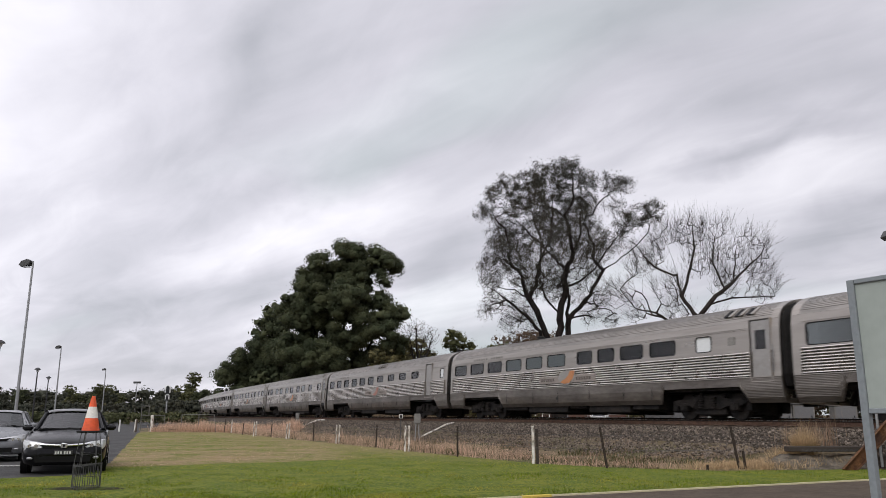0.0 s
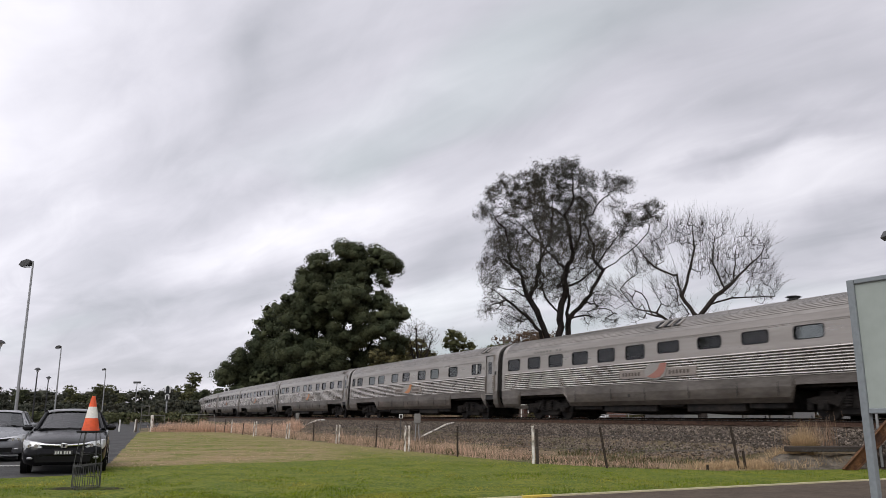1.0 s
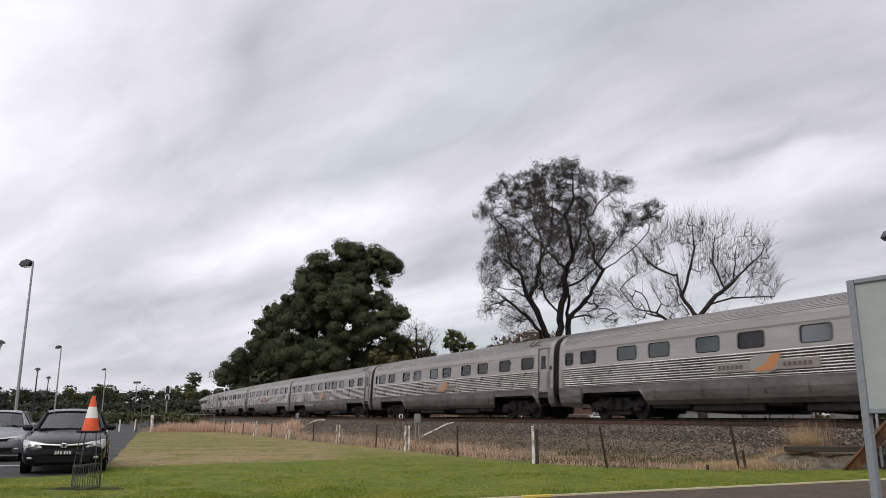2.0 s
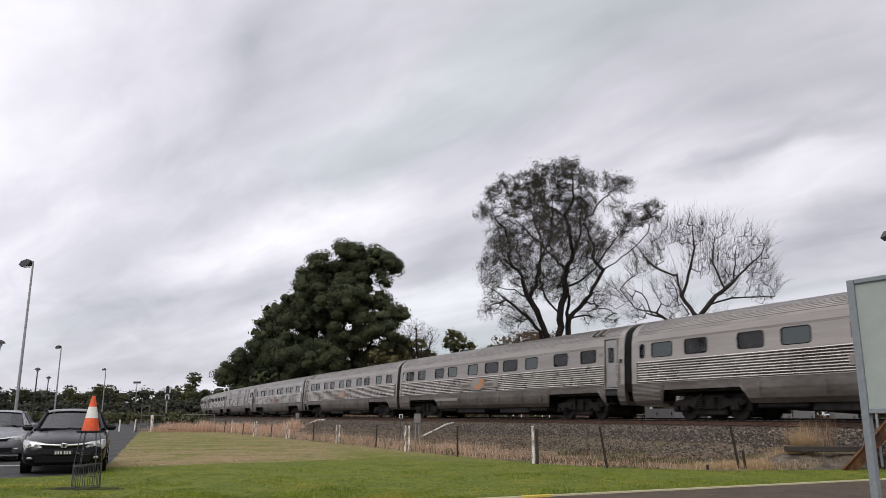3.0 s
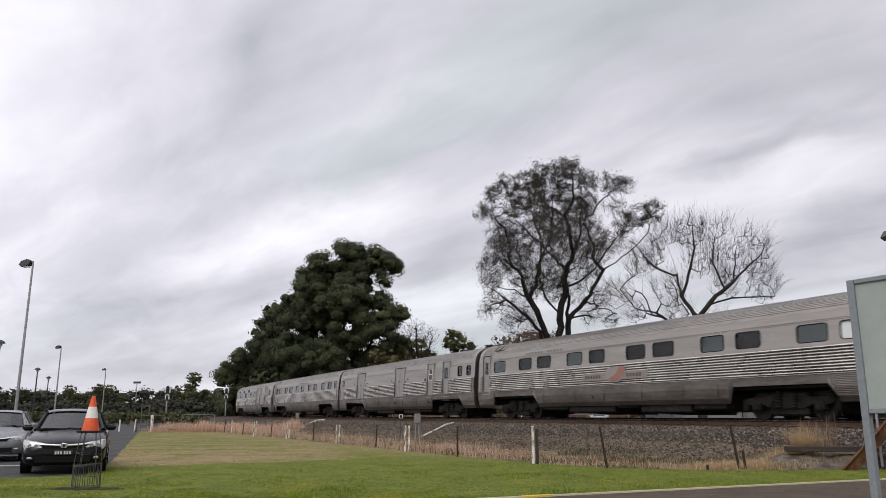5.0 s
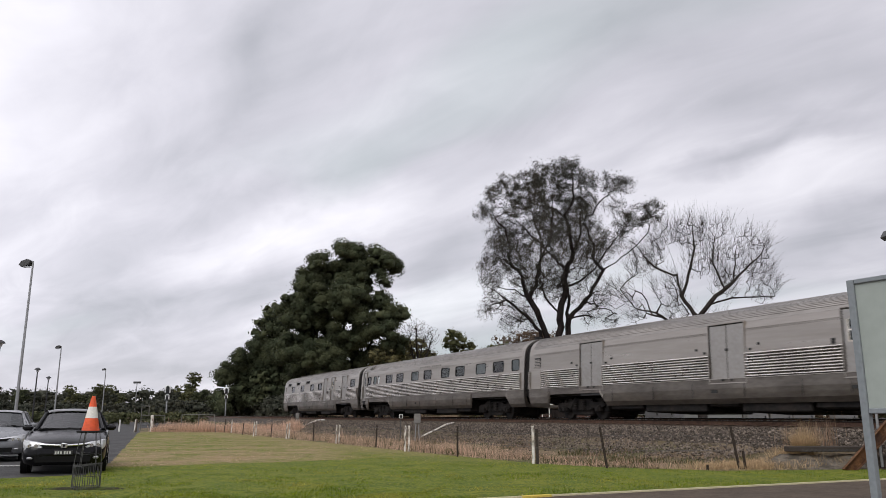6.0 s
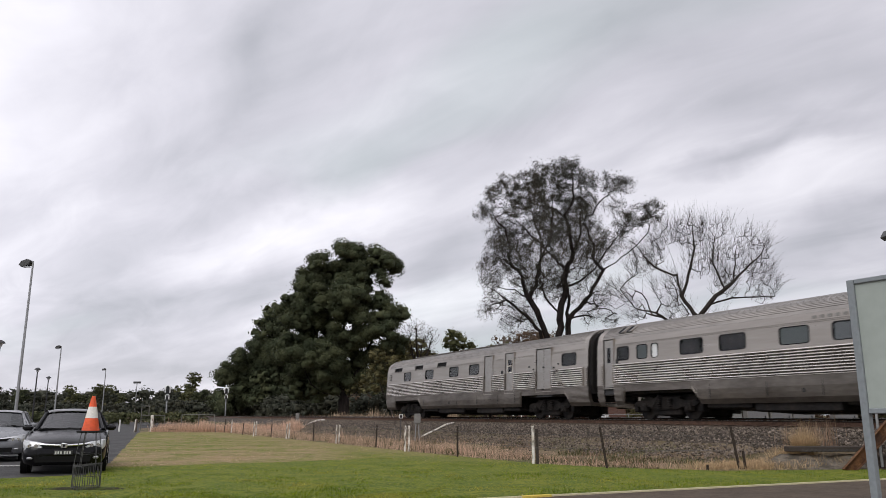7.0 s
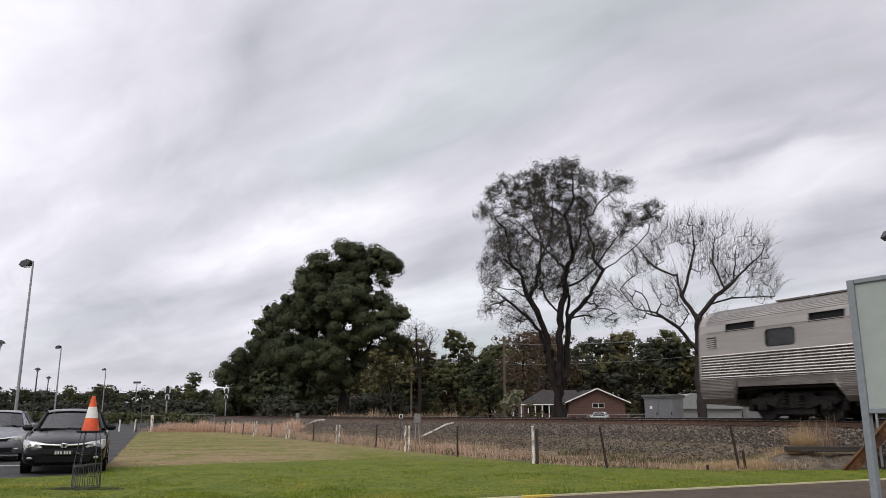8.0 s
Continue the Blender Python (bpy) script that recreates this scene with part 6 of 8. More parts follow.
# ---------------- parked cars ----------------
PAINT_BLACK = mat("black_car_paint", (0.006, 0.006, 0.007), 0.16, 0.0, vary=0.1, scale=1.5, spec=0.24)
PAINT_GREY = mat("grey_metallic_car_paint", (0.19, 0.195, 0.205), 0.3, 0.35, vary=0.08, scale=1.5, spec=0.4)
PAINT_WHITE = mat("white_car_paint", (0.68, 0.68, 0.67), 0.3, 0.0, vary=0.05, scale=1.5, coat=0.5)
CAR_GLASS = glass("car_glass", (0.30, 0.32, 0.33))
CAR_DARK = mat("black_plastic", (0.008, 0.008, 0.008), 0.6, vary=0.1)
CHROME = mat("chrome_trim", (0.72, 0.72, 0.72), 0.14, 1.0)
LAMP_CLEAR = mat("clear_headlamp", (0.60, 0.61, 0.62), 0.12, 0.25, vary=0.2, scale=12)
TYRE = mat("tyre_rubber", (0.016, 0.016, 0.016), 0.85, vary=0.2)
ALLOY = mat("alloy_rim", (0.42, 0.42, 0.43), 0.35, 0.9)
PLATE_WHITE = mat("white_number_plate", (0.55, 0.55, 0.52), 0.5, vary=0.1)
PLATE_BLACK = mat("black_number_plate", (0.02, 0.02, 0.02), 0.5)
SEATS = mat("dark_car_seats", (0.03, 0.03, 0.032), 0.85)


def parked_car(label, paint, at, plate_dark, hatch=False):
    """Front at x = 0, the car runs back along +x; left side is -y."""
    car = thing("car", label, "car", "parked cars", at=at)
    b = Builder()
    #        x     w     zb    zs    zt
    st = [(0.00, 0.58, 0.26, 0.52, 0.58), (0.05, 0.70, 0.22, 0.60, 0.66), (0.16, 0.79, 0.20, 0.67, 0.725), (0.36, 0.845, 0.19, 0.735, 0.785), (0.70, 0.87, 0.19, 0.80, 0.86), (1.05, 0.875, 0.19, 0.855, 0.93), (1.32, 0.877, 0.19, 0.895, 0.985), (1.8, 0.878, 0.19, 0.91, 0.96), (2.6, 0.878, 0.19, 0.925, 0.96), (3.4, 0.875, 0.2, 0.945, 0.98)]
    st += [(3.85, 0.86, 0.22, 0.97, 1.04), (4.15, 0.82, 0.25, 0.96, 1.04), (4.25, 0.74, 0.3, 0.90, 0.98)] if hatch else [(3.95, 0.865, 0.22, 0.97, 1.06), (4.35, 0.83, 0.25, 0.965, 1.05), (4.52, 0.74, 0.3, 0.9, 0.97)]
    rings = []
    for x, w, zb, zs, zt in st:
        half = [(0, zb), (w * 0.80, zb), (w * 0.95, zb + 0.05), (w * 0.995, zb + 0.16), (w, (zb + zs) * 0.52), (w * 0.985, zs - 0.07), (w * 0.95, zs - 0.01), (w * 0.82, zs + (zt - zs) * 0.55), (w * 0.5, zt - 0.005), (0, zt + 0.012)]
        ring = [(x, y, z) for y, z in half] + [(x, -y, z) for y, z in reversed(half[1:-1])]
        rings.append(ring)
    b.loft(rings, caps=True)
    body = part("body", b, paint, car, smooth=True)
    # cabin: base and roof outlines
    roof_z = 1.43
    xb = 4.02 if hatch else 3.85
    xr = 3.45 if hatch else 3.05
    base = {"wf": 1.26, "wr": xb}
    ny = 8
    def screen(x0, z0, w0, x1, z1, w1, bow0, bow1):
        rows = []
        for k in range(ny + 1):
            f = -1 + 2 * k / ny
            rows.append([(x0 + bow0 * f * f, w0 * f, z0), (x1 + bow1 * f * f, w1 * f, z1 - 0.035 * f * f)])
        return rows
    g = Builder()
    for r0, r1 in zip(*(lambda q: (q[:-1], q[1:]))(screen(base["wf"], 0.97, 0.70, 2.02, roof_z - 0.035, 0.56, 0.30, 0.10))):
        g.add([r0[0], r1[0], r1[1], r0[1]], [(3, 2, 1, 0)])
    part("windscreen", g, CAR_GLASS, car, "dark reflective windscreen", smooth=True, fix=False)
    g = Builder()
    for r0, r1 in zip(*(lambda q: (q[:-1], q[1:]))(screen(xb, 1.0, 0.66, xr, roof_z - 0.05, 0.55, -0.15, -0.08))):
        g.add([r0[0], r1[0], r1[1], r0[1]], [(0, 1, 2, 3)])
    part("rear_window", g, CAR_GLASS, car, smooth=True, fix=False)
    # roof panel
    rf = Builder()
    rows = []
    for i in range(7):
        t = i / 6
        x = 1.98 + (xr - 1.98) * t
        z = roof_z + 0.03 * math.sin(math.pi * min(1, t * 1.1)) - 0.03 * (1 - min(1, t * 4)) 
        row = []
        for k in range(ny + 1):
            f = -1 + 2 * k / ny
            row.append((x + (0.10 * (1 - t) - 0.08 * t) * f * f, 0.585 * f, z - 0.035 * f * f - (0.025 if abs(f) == 1 else 0)))
        rows.append(row)
    rf.loft(rows, closed=False)
    part("roof", rf, paint, car, smooth=True)
    for sg in (-1, 1):
        # pillars
        pl = Builder()
        for (xa, za, wa), (xc, zc, wc), r in (((1.50, 0.95, 0.735), (2.10, roof_z - 0.07, 0.58), 0.045), ((2.65, 0.94, 0.82), (2.62, roof_z - 0.05, 0.60), 0.04), ((xb - 0.25, 0.98, 0.76), (xr - 0.08, roof_z - 0.07, 0.57), 0.07)):
            pl.tube((xa, sg * wa, za), (xc, sg * wc, zc), r, r * 0.8, 8)
        pl.tube((2.08, sg * 0.585, roof_z - 0.05), (xr - 0.05, sg * 0.575, roof_z - 0.06), 0.04, n=8)
        part("pillar", pl, paint, car)
        sw = Builder()
        for xa, xc, xe, xf in ((1.62, 2.62, 2.60, 2.18), (2.69, xb - 0.32, xr - 0.14, 2.66)):
            sw.add([(xa, sg * 0.80, 0.93), (xc, sg * 0.82, 0.94), (xe, sg * 0.605, roof_z - 0.07), (xf, sg * 0.60, roof_z - 0.07)], [(0, 1, 2, 3) if sg < 0 else (3, 2, 1, 0)])
        part("side_window", sw, CAR_GLASS, car, fix=False)
        mr = Builder()
        mr.box(1.62, 1.78, sg * 0.915 - 0.115, sg * 0.915 + 0.115, 0.93, 1.07, 0.05)
        mr.box(1.68, 1.76, sg * 0.88 - 0.05, sg * 0.88 + 0.05, 0.93, 0.98)
        part("door_mirror", mr, paint, car, smooth=False)
        # headlamp wraps the corner
        hl = Builder()
        rows = []
        for y, x, zl2, zh2 in ((0.40, 0.032, 0.60, 0.665), (0.54, 0.058, 0.54, 0.70), (0.67, 0.10, 0.52, 0.72), (0.775, 0.19, 0.535, 0.735), (0.83, 0.34, 0.60, 0.755)):
            rows.append([(x - 0.03, sg * (y + 0.012), zl2), (x - 0.045 + 0.02, sg * (y + 0.016), (zl2 + zh2) / 2), (x + 0.005, sg * (y + 0.01), zh2), (x + 0.1, sg * (y - 0.06), zh2), (x + 0.1, sg * (y - 0.06), zl2)])
        hl.loft(rows, caps=True)
        lamp = part("headlight", hl, LAMP_CLEAR, car, "clear glossy headlight", smooth=False)
        for yy, xx in ((0.56, 0.03), (0.69, 0.075)):
            rb = Builder()
            rb.tube((xx - 0.004, sg * yy, 0.625), (xx + 0.05, sg * yy, 0.625), 0.042, n=12)
            part("reflector", rb, CHROME, lamp)
        fg = Builder()
        fg.box(-0.0, 0.09, sg * 0.66 - 0.065, sg * 0.66 + 0.065, 0.33, 0.385, 0.02)
        part("fog_light", fg, ALLOY, car)
        # wheels
        for x in (0.92, 3.62 if not hatch else 3.56):
            w = Builder()
            w.disc_y((0, 0, 0), 0.315, -0.1, 0.1, 28, 0.20)
            wh = part("wheel", w, TYRE, car, "black tyre")
            wh.matrix_basis = pose(x, sg * 0.785, 0.315)
            rm = Builder()
            rm.disc_y((0, 0, 0), 0.205, -0.07, 0.06, 24, 0.175)
            for k in range(7):
                a = k * 2 * math.pi / 7
                rm.tube((0.03 * math.cos(a), sg * 0.07, 0.03 * math.sin(a)), (0.19 * math.cos(a), sg * 0.085, 0.19 * math.sin(a)), 0.022, n=5)
            rm.disc_y((0, sg * 0.07, 0), 0.05, -0.015, 0.02, 12)
            part("rim", rm, ALLOY, wh, "spoked alloy rim")
            ar = Builder()
            ar.disc_y((x, sg * 0.80, 0.33), 0.375, -0.05, 0.082, 28)
            part("wheel_arch", ar, CAR_DARK, car)
    # face
    gr = Builder()
    gr.prism([(-0.50, 0.655), (-0.40, 0.575), (0.40, 0.575), (0.50, 0.655), (0.2, 0.645), (-0.2, 0.645)], "x", -0.012, 0.03)
    grille = part("grille", gr, CAR_DARK, car)
    ch = Builder()
    pts = [(0.05 * (k / 6) ** 2 - 0.022, 0.52 * k / 6, 0.632 + 0.035 * (abs(k) / 6) ** 2) for k in range(-6, 7)]
    for a, c in zip(pts[:-1], pts[1:]):
        ch.tube(a, c, 0.024, n=8)
    part("chrome_bar", ch, CHROME, grille, "curved chrome grille bar")
    em = Builder()
    em.box(-0.05, -0.015, -0.07, 0.07, 0.575, 0.685, 0.02)
    part("badge", em, CHROME, car, "plain chrome badge")
    em = Builder()
    em.box(-0.056, -0.045, -0.022, 0.022, 0.60, 0.66)
    part("badge_inset", em, CAR_DARK, car)
    lo = Builder()
    lo.prism([(-0.57, 0.40), (-0.55, 0.27), (0.55, 0.27), (0.57, 0.40)], "x", -0.012, 0.04)
    part("lower_intake", lo, CAR_DARK, car)
    pt = Builder()
    pt.box(-0.035, -0.016, -0.19, 0.19, 0.425, 0.525, 0.006)
    plate = part("number_plate", pt, PLATE_BLACK if plate_dark else PLATE_WHITE, car, "small number plate with illegible bars")
    pb = Builder()
    for k in range(6):
        y = -0.15 + k * 0.053 + (0.02 if k > 2 else 0)
        pb.box(-0.04, -0.034, y, y + 0.034, 0.445, 0.505)
    part("plate_bars", pb, PLATE_WHITE if plate_dark else PLATE_BLACK, plate)
    wp = Builder()
    for y0, y1 in ((0.55, -0.02), (0.02, -0.50)):
        wp.tube((1.50 + 0.1, y0, 1.0), (1.30, y1, 0.995), 0.012, n=5)
    wp.box(1.22, 1.34, -0.62, 0.62, 0.965, 0.99)
    part("wiper", wp, CAR_DARK, car)
    it = Builder()
    for y in (-0.36, 0.36):
        it.box(2.3, 2.5, y - 0.24, y + 0.24, 0.6, 1.12, 0.06)
        it.box(2.36, 2.46, y - 0.12, y + 0.12, 1.14, 1.30, 0.04)
    it.box(3.1, 3.35, -0.6, 0.6, 0.6, 1.12, 0.06)
    it.box(1.5, 1.8, -0.66, 0.66, 0.8, 0.955, 0.04)
    part("seats", it, SEATS, car)
    return car


# nose towards the lawn, parallel to the railway
parked_car("black saloon car parked at the edge of the lawn", PAINT_BLACK, Matrix.Translation((-8.53, 17.62, 0.006)) @ Euler((0, 0, radians(112.5))).to_matrix().to_4x4() @ Matrix.Diagonal((1.0, 1.01, 1.0, 1)), True)
parked_car("grey hatchback parked on the asphalt", PAINT_GREY, Matrix.Translation((-12.75, 22.0, 0.006)) @ Euler((0, 0, radians(114))).to_matrix().to_4x4(), False, True)
parked_car("white car parked near the brick house", PAINT_WHITE, Matrix.Translation((16.6, 84.0, 0.22)) @ Euler((0, 0, radians(70))).to_matrix().to_4x4(), False, True)


# ---------------- house, hut and sheds beyond the line ----------------
def brick_mat():
    m = bpy.data.materials.new("red_brick")
    m.use_nodes = True
    nt = m.node_tree
    N, ln = nt.nodes.new, nt.links.new
    b = nt.nodes["Principled BSDF"]
    b.inputs["Roughness"].default_value = 0.9
    tc, mp, br = N("ShaderNodeTexCoord"), N("ShaderNodeMapping"), N("ShaderNodeTexBrick")
    mp.inputs["Rotation"].default_value = (radians(90), 0, 0)
    ln(tc.outputs["Object"], mp.inputs[0])
    ln(mp.outputs[0], br.inputs["Vector"])
    br.inputs["Color1"].default_value = (0.10, 0.042, 0.029, 1)
    br.inputs["Color2"].default_value = (0.074, 0.032, 0.024, 1)
    br.inputs["Mortar"].default_value = (0.12, 0.092, 0.08, 1)
    br.inputs["Scale"].default_value = 1.0
    br.inputs["Brick Width"].default_value, br.inputs["Row Height"].default_value, br.inputs["Mortar Size"].default_value = 0.24, 0.086, 0.008
    ln(br.outputs[0], b.inputs["Base Color"])
    return m


BRICK = brick_mat()
ROOF_TILE = mat("dark_tile_roof", (0.05, 0.045, 0.043), 0.85, vary=0.25, scale=2, color2=(0.036, 0.032, 0.031))
DARK_PANE = glass("house_glass", (0.25, 0.26, 0.26))
HUT_GREY = mat("grey_painted_steel", (0.15, 0.15, 0.155), 0.55, 0.2, vary=0.1, scale=2, obj_rand=0.08)
HUT_TOP = mat("dark_grey_hut_roof", (0.11, 0.11, 0.11), 0.7, vary=0.15)
SHED_W = mat("pale_shed_metal", (0.27, 0.28, 0.275), 0.6, 0.1, vary=0.1, scale=1)


def house():
    gz0 = 0.66
    h = thing("house", "single-storey red brick house with tiled roof and verandah", "house")
    b = Builder()
    b.box(9.6, 14.3, 92.2, 99, gz0 - 0.35, gz0 + 2.3)
    part("wall", b, BRICK, h)
    # gable wing: front wall with a real window opening
    b = Builder()
    for x0, x1, z0, z1 in ((14.6, 17.3, 0, 2.2), (18.7, 21.1, 0, 2.2), (17.3, 18.7, 0, 1.45), (17.3, 18.7, 2.05, 2.2)):
        b.box(x0, x1, 89.6, 89.85, gz0 + z0 - (0.35 if z0 == 0 else 0), gz0 + z1)
    b.box(14.6, 14.85, 89.85, 99, gz0 - 0.35, gz0 + 2.2)
    b.box(20.85, 21.1, 89.85, 99, gz0 - 0.35, gz0 + 2.2)
    b.prism([(14.6, gz0 + 2.2), (21.1, gz0 + 2.2), (17.85, gz0 + 3.6)], "y", 89.6, 89.85)
    part("wall", b, BRICK, h)
    b = Builder()
    ridge, eave = gz0 + 3.72, gz0 + 2.1
    for sg in (-1, 1):
        x0, x1 = 17.85, 17.85 + sg * 3.75
        ze = eave
        b.loft([[(x0, 89.2, ridge), (x1, 89.2, ze), (x1, 89.2, ze - 0.1), (x0, 89.2, ridge - 0.1)], [(x0, 99.4, ridge), (x1, 99.4, ze), (x1, 99.4, ze - 0.1), (x0, 99.4, ridge - 0.1)]], caps=True)
    part("roof", b, ROOF_TILE, h)
    b = Builder()
    rz = gz0 + 3.7
    # hipped at the verandah end
    b.loft([[(8.9, 90.6, gz0 + 1.95), (12.2, 95.6, rz), (8.9, 100, gz0 + 2.1), (8.9, 100, gz0 + 2.0), (12.2, 95.6, rz - 0.1), (8.9, 90.6, gz0 + 1.85)], [(16.5, 90.6, gz0 + 1.95), (16.5, 95.6, rz), (16.5, 100, gz0 + 2.1), (16.5, 100, gz0 + 2.0), (16.5, 95.6, rz - 0.1), (16.5, 90.6, gz0 + 1.85)]], caps=True)
    part("roof", b, ROOF_TILE, h)
    for sg in (-1, 1):
        b = Builder()
        b.loft([[(17.85, 89.12, ridge + 0.02), (17.85, 89.2, ridge + 0.02), (17.85, 89.2, ridge - 0.13), (17.85, 89.12, ridge - 0.13)], [(17.85 + sg * 3.8, 89.12, eave + 0.0), (17.85 + sg * 3.8, 89.2, eave), (17.85 + sg * 3.8, 89.2, eave - 0.13), (17.85 + sg * 3.8, 89.12, eave - 0.13)]], caps=True)
        part("bargeboard", b, WHITE, h, "white painted bargeboard")
    b = Builder()
    b.box(8.9, 14.3, 90.5, 90.62, gz0 + 1.8, gz0 + 1.93)
    part("gutter", b, WHITE, h, "white gutter")
    for i in range(5):
        b = Builder()
        x = 9.1 + i * 0.82
        b.box(x, x + 0.11, 90.65, 90.76, gz0 - 0.35, gz0 + 1.85)
        part("verandah_post", b, WHITE, h, "white verandah post")
    for x0, x1, z0, z1, y in ((17.3, 18.7, 1.45, 2.05, 89.7),):
        b = Builder()
        for c in (x0, (x0 + x1) / 2 - 0.03, x1 - 0.06):
            b.box(c, c + 0.06, y - 0.06, y + 0.02, gz0 + z0, gz0 + z1)
        for z in (z0, z1 - 0.06):
            b.box(x0, x1, y - 0.06, y + 0.02, gz0 + z, gz0 + z + 0.06)
        w = part("window", b, WHITE, h, "white framed window")
        b = Builder()
        b.box(x0, x1, y + 0.02, y + 0.03, gz0 + z0, gz0 + z1)
        part("pane", b, DARK_PANE, w)
        b = Builder()
        b.box(x0 - 0.1, x1 + 0.1, y + 0.6, y + 0.65, gz0, gz0 + 2.1)
        part("curtain", b, BLIND, w)
    for x0, x1 in ((10.0, 11.0), (12.0, 13.2)):
        b = Builder()
        b.box(x0, x1, 92.12, 92.19, gz0 + 0.7, gz0 + 1.9)
        part("window", b, CAR_DARK, h, "dark verandah window")
    b = Builder()
    b.tube((12.3, 95, gz0 + 3.3), (12.3, 95, gz0 + 5.3), 0.03, n=5)
    for i in range(4):
        b.tube((11.8, 95, gz0 + 4.6 + i * 0.18), (12.8, 95, gz0 + 4.6 + i * 0.18), 0.02, n=4)
    part("aerial", b, GALV_DARK, h)
    b = Builder()
    b.tube((20.3, 92, gz0 + 2.6), (20.3, 92, gz0 + 3.3), 0.08, n=8)
    part("flue", b, GALV, h)


house()


def relay_hut():
    z0 = 0.6
    h = thing("relay_hut", "grey steel railway equipment hut with dark flat roof", "hut", at=pose(10.54, 40.5, z0, 0, 0, -38))
    b = Builder()
    b.box(0, 1.58, 0, 1.3, -0.15, 1.55, 0.015)
    part("body", b, HUT_GREY, h)
    b = Builder()
    b.box(-0.1, 1.68, -0.14, 1.42, 1.62, 1.74, 0.02)
    part("roof", b, HUT_TOP, h)
    b = Builder()
    b.box(-0.04, 1.62, -0.05, 1.35, 1.55, 1.62)
    part("fascia", b, SHED_W, h)
    for x0, x1 in ((0.04, 0.76), (0.80, 1.54)):
        b = Builder()
        b.box(x0, x1, -0.03, -0.003, 0.06, 1.5, 0.008)
        d = part("door", b, HUT_GREY, h)
        b = Builder()
        b.box(x1 - 0.1, x1 - 0.06, -0.06, -0.03, 0.7, 0.85)
        part("door_handle", b, CAR_DARK, d)
    b = Builder()
    b.box(0.30, 0.44, -0.036, -0.031, 1.02, 1.18)
    part("notice", b, WHITE, h, "small white notice")
    h2 = thing("shed", "pale metal shed with low gable roof", "shed", at=pose(16.2, 56.0, 0.5, 0, 0, -6))
    b = Builder()
    b.box(0, 5.2, 0, 4, -0.2, 1.25)
    part("wall", b, SHED_W, h2)
    b = Builder()
    b.prism([(-0.3, 1.25), (5.5, 1.25), (5.5, 1.35), (3.6, 2.35), (1.7, 2.35), (-0.3, 1.35)], "y", -0.3, 4.3)
    part("roof", b, SHED_W, h2)


relay_hut()


def cabinets():
    """Concrete-grey equipment cabinets in a row beyond the line."""
    for x, w in ((16.05, 1.1), (17.3, 1.1), (18.5, 1.1), (20.7, 1.15)):
        y = 41.0
        c = thing("equipment_cabinet", "pale grey concrete lineside equipment cabinet", "cabinet", "lineside cabinets", at=pose(x, y, 0.5, 0, 0, -8))
        b = Builder()
        b.box(0, w, 0, 0.8, -0.1, 1.35, 0.02)
        body = part("body", b, CONCRETE, c)
        b = Builder()
        b.box(-0.05, w + 0.05, -0.06, 0.86, 1.35, 1.45, 0.02)
        part("lid", b, HUT_TOP, c)
        b = Builder()
        b.box(0.08, w - 0.08, -0.02, -0.003, 0.1, 1.28, 0.006)
        door = part("door", b, HUT_GREY, c)
        b = Builder()
        b.box(w - 0.2, w - 0.16, -0.045, -0.02, 0.65, 0.78)
        part("door_handle", b, CAR_DARK, door)


cabinets()


def far_shed():
    h = thing("shed", "white shed half hidden under the trees", "shed", at=pose(-11.4, 126.0, 0.4, 0, 0, 10))
    b = Builder()
    b.box(0, 5, 0, 4, 0, 1.3)
    part("wall", b, SHED_W, h)
    b = Builder()
    b.prism([(-0.3, 1.3), (5.3, 1.3), (2.5, 2.4)], "y", -0.3, 4.3)
    part("roof", b, SHED_W, h)


far_shed()


def pipe_fence():
    f = thing("pipe_fence", "low grey pipe rail fence beside the road", "fence", at=pose(10.6, 66.0, 0.40, 0, 0, -4))
    for i in range(9):
        b = Builder()
        b.tube((i * 1.7, 0, -0.1), (i * 1.7, 0, 1.0), 0.04, n=6)
        part("post", b, GALV, f)
    for z in (0.55, 0.98):
        b = Builder()
        b.tube((0, 0, z), (13.6, 0, z), 0.03, n=6)
        part("rail", b, GALV, f)
    g = thing("paling_fence", "low weathered timber fence of the garden", "fence", at=pose(4.0, 86.0, 0.42, 0, 0, 0))
    for i in range(16):
        b = Builder()
        b.box(i * 0.9, i * 0.9 + 0.09, 0, 0.09, -0.1, 1.15)
        part("post", b, TIMBER, g)
    for z in (0.4, 0.95):
        b = Builder()
        b.box(0, 13.6, 0.09, 0.13, z, z + 0.1)
        part("rail", b, TIMBER, g)


pipe_fence()


def power_pole(x, y, top, label):
    z0 = gz(x, y)
    p = thing("power_pole", label, "power pole", "power poles", at=pose(x, y, z0 - 0.1))
    b = Builder()
    b.tube((0, 0, 0), (0, 0, top - z0), 0.16, 0.11, 10)
    part("pole", b, TIMBER, p)
    b = Builder()
    b.box(-0.5, 0.5, -0.1, 0.02, top - z0 - 0.5, top - z0 - 0.36)
    arm = part("crossarm", b, TIMBER, p)
    for k in (-0.44, -0.2, 0.2, 0.44):
        b = Builder()
        b.tube((k, -0.04, top - z0 - 0.36), (k, -0.04, top - z0 - 0.2), 0.05, 0.03, 8)
        part("insulator", b, GALV_DARK, arm)
    return p


power_pole(6.26, 78.0, 9.3, "weathered timber power pole with a crossarm")
power_pole(-4.3, 105.0, 8.0, "weathered timber power pole with a crossarm")
power_pole(27.0, 58.0, 8.8, "weathered timber power pole with a crossarm")


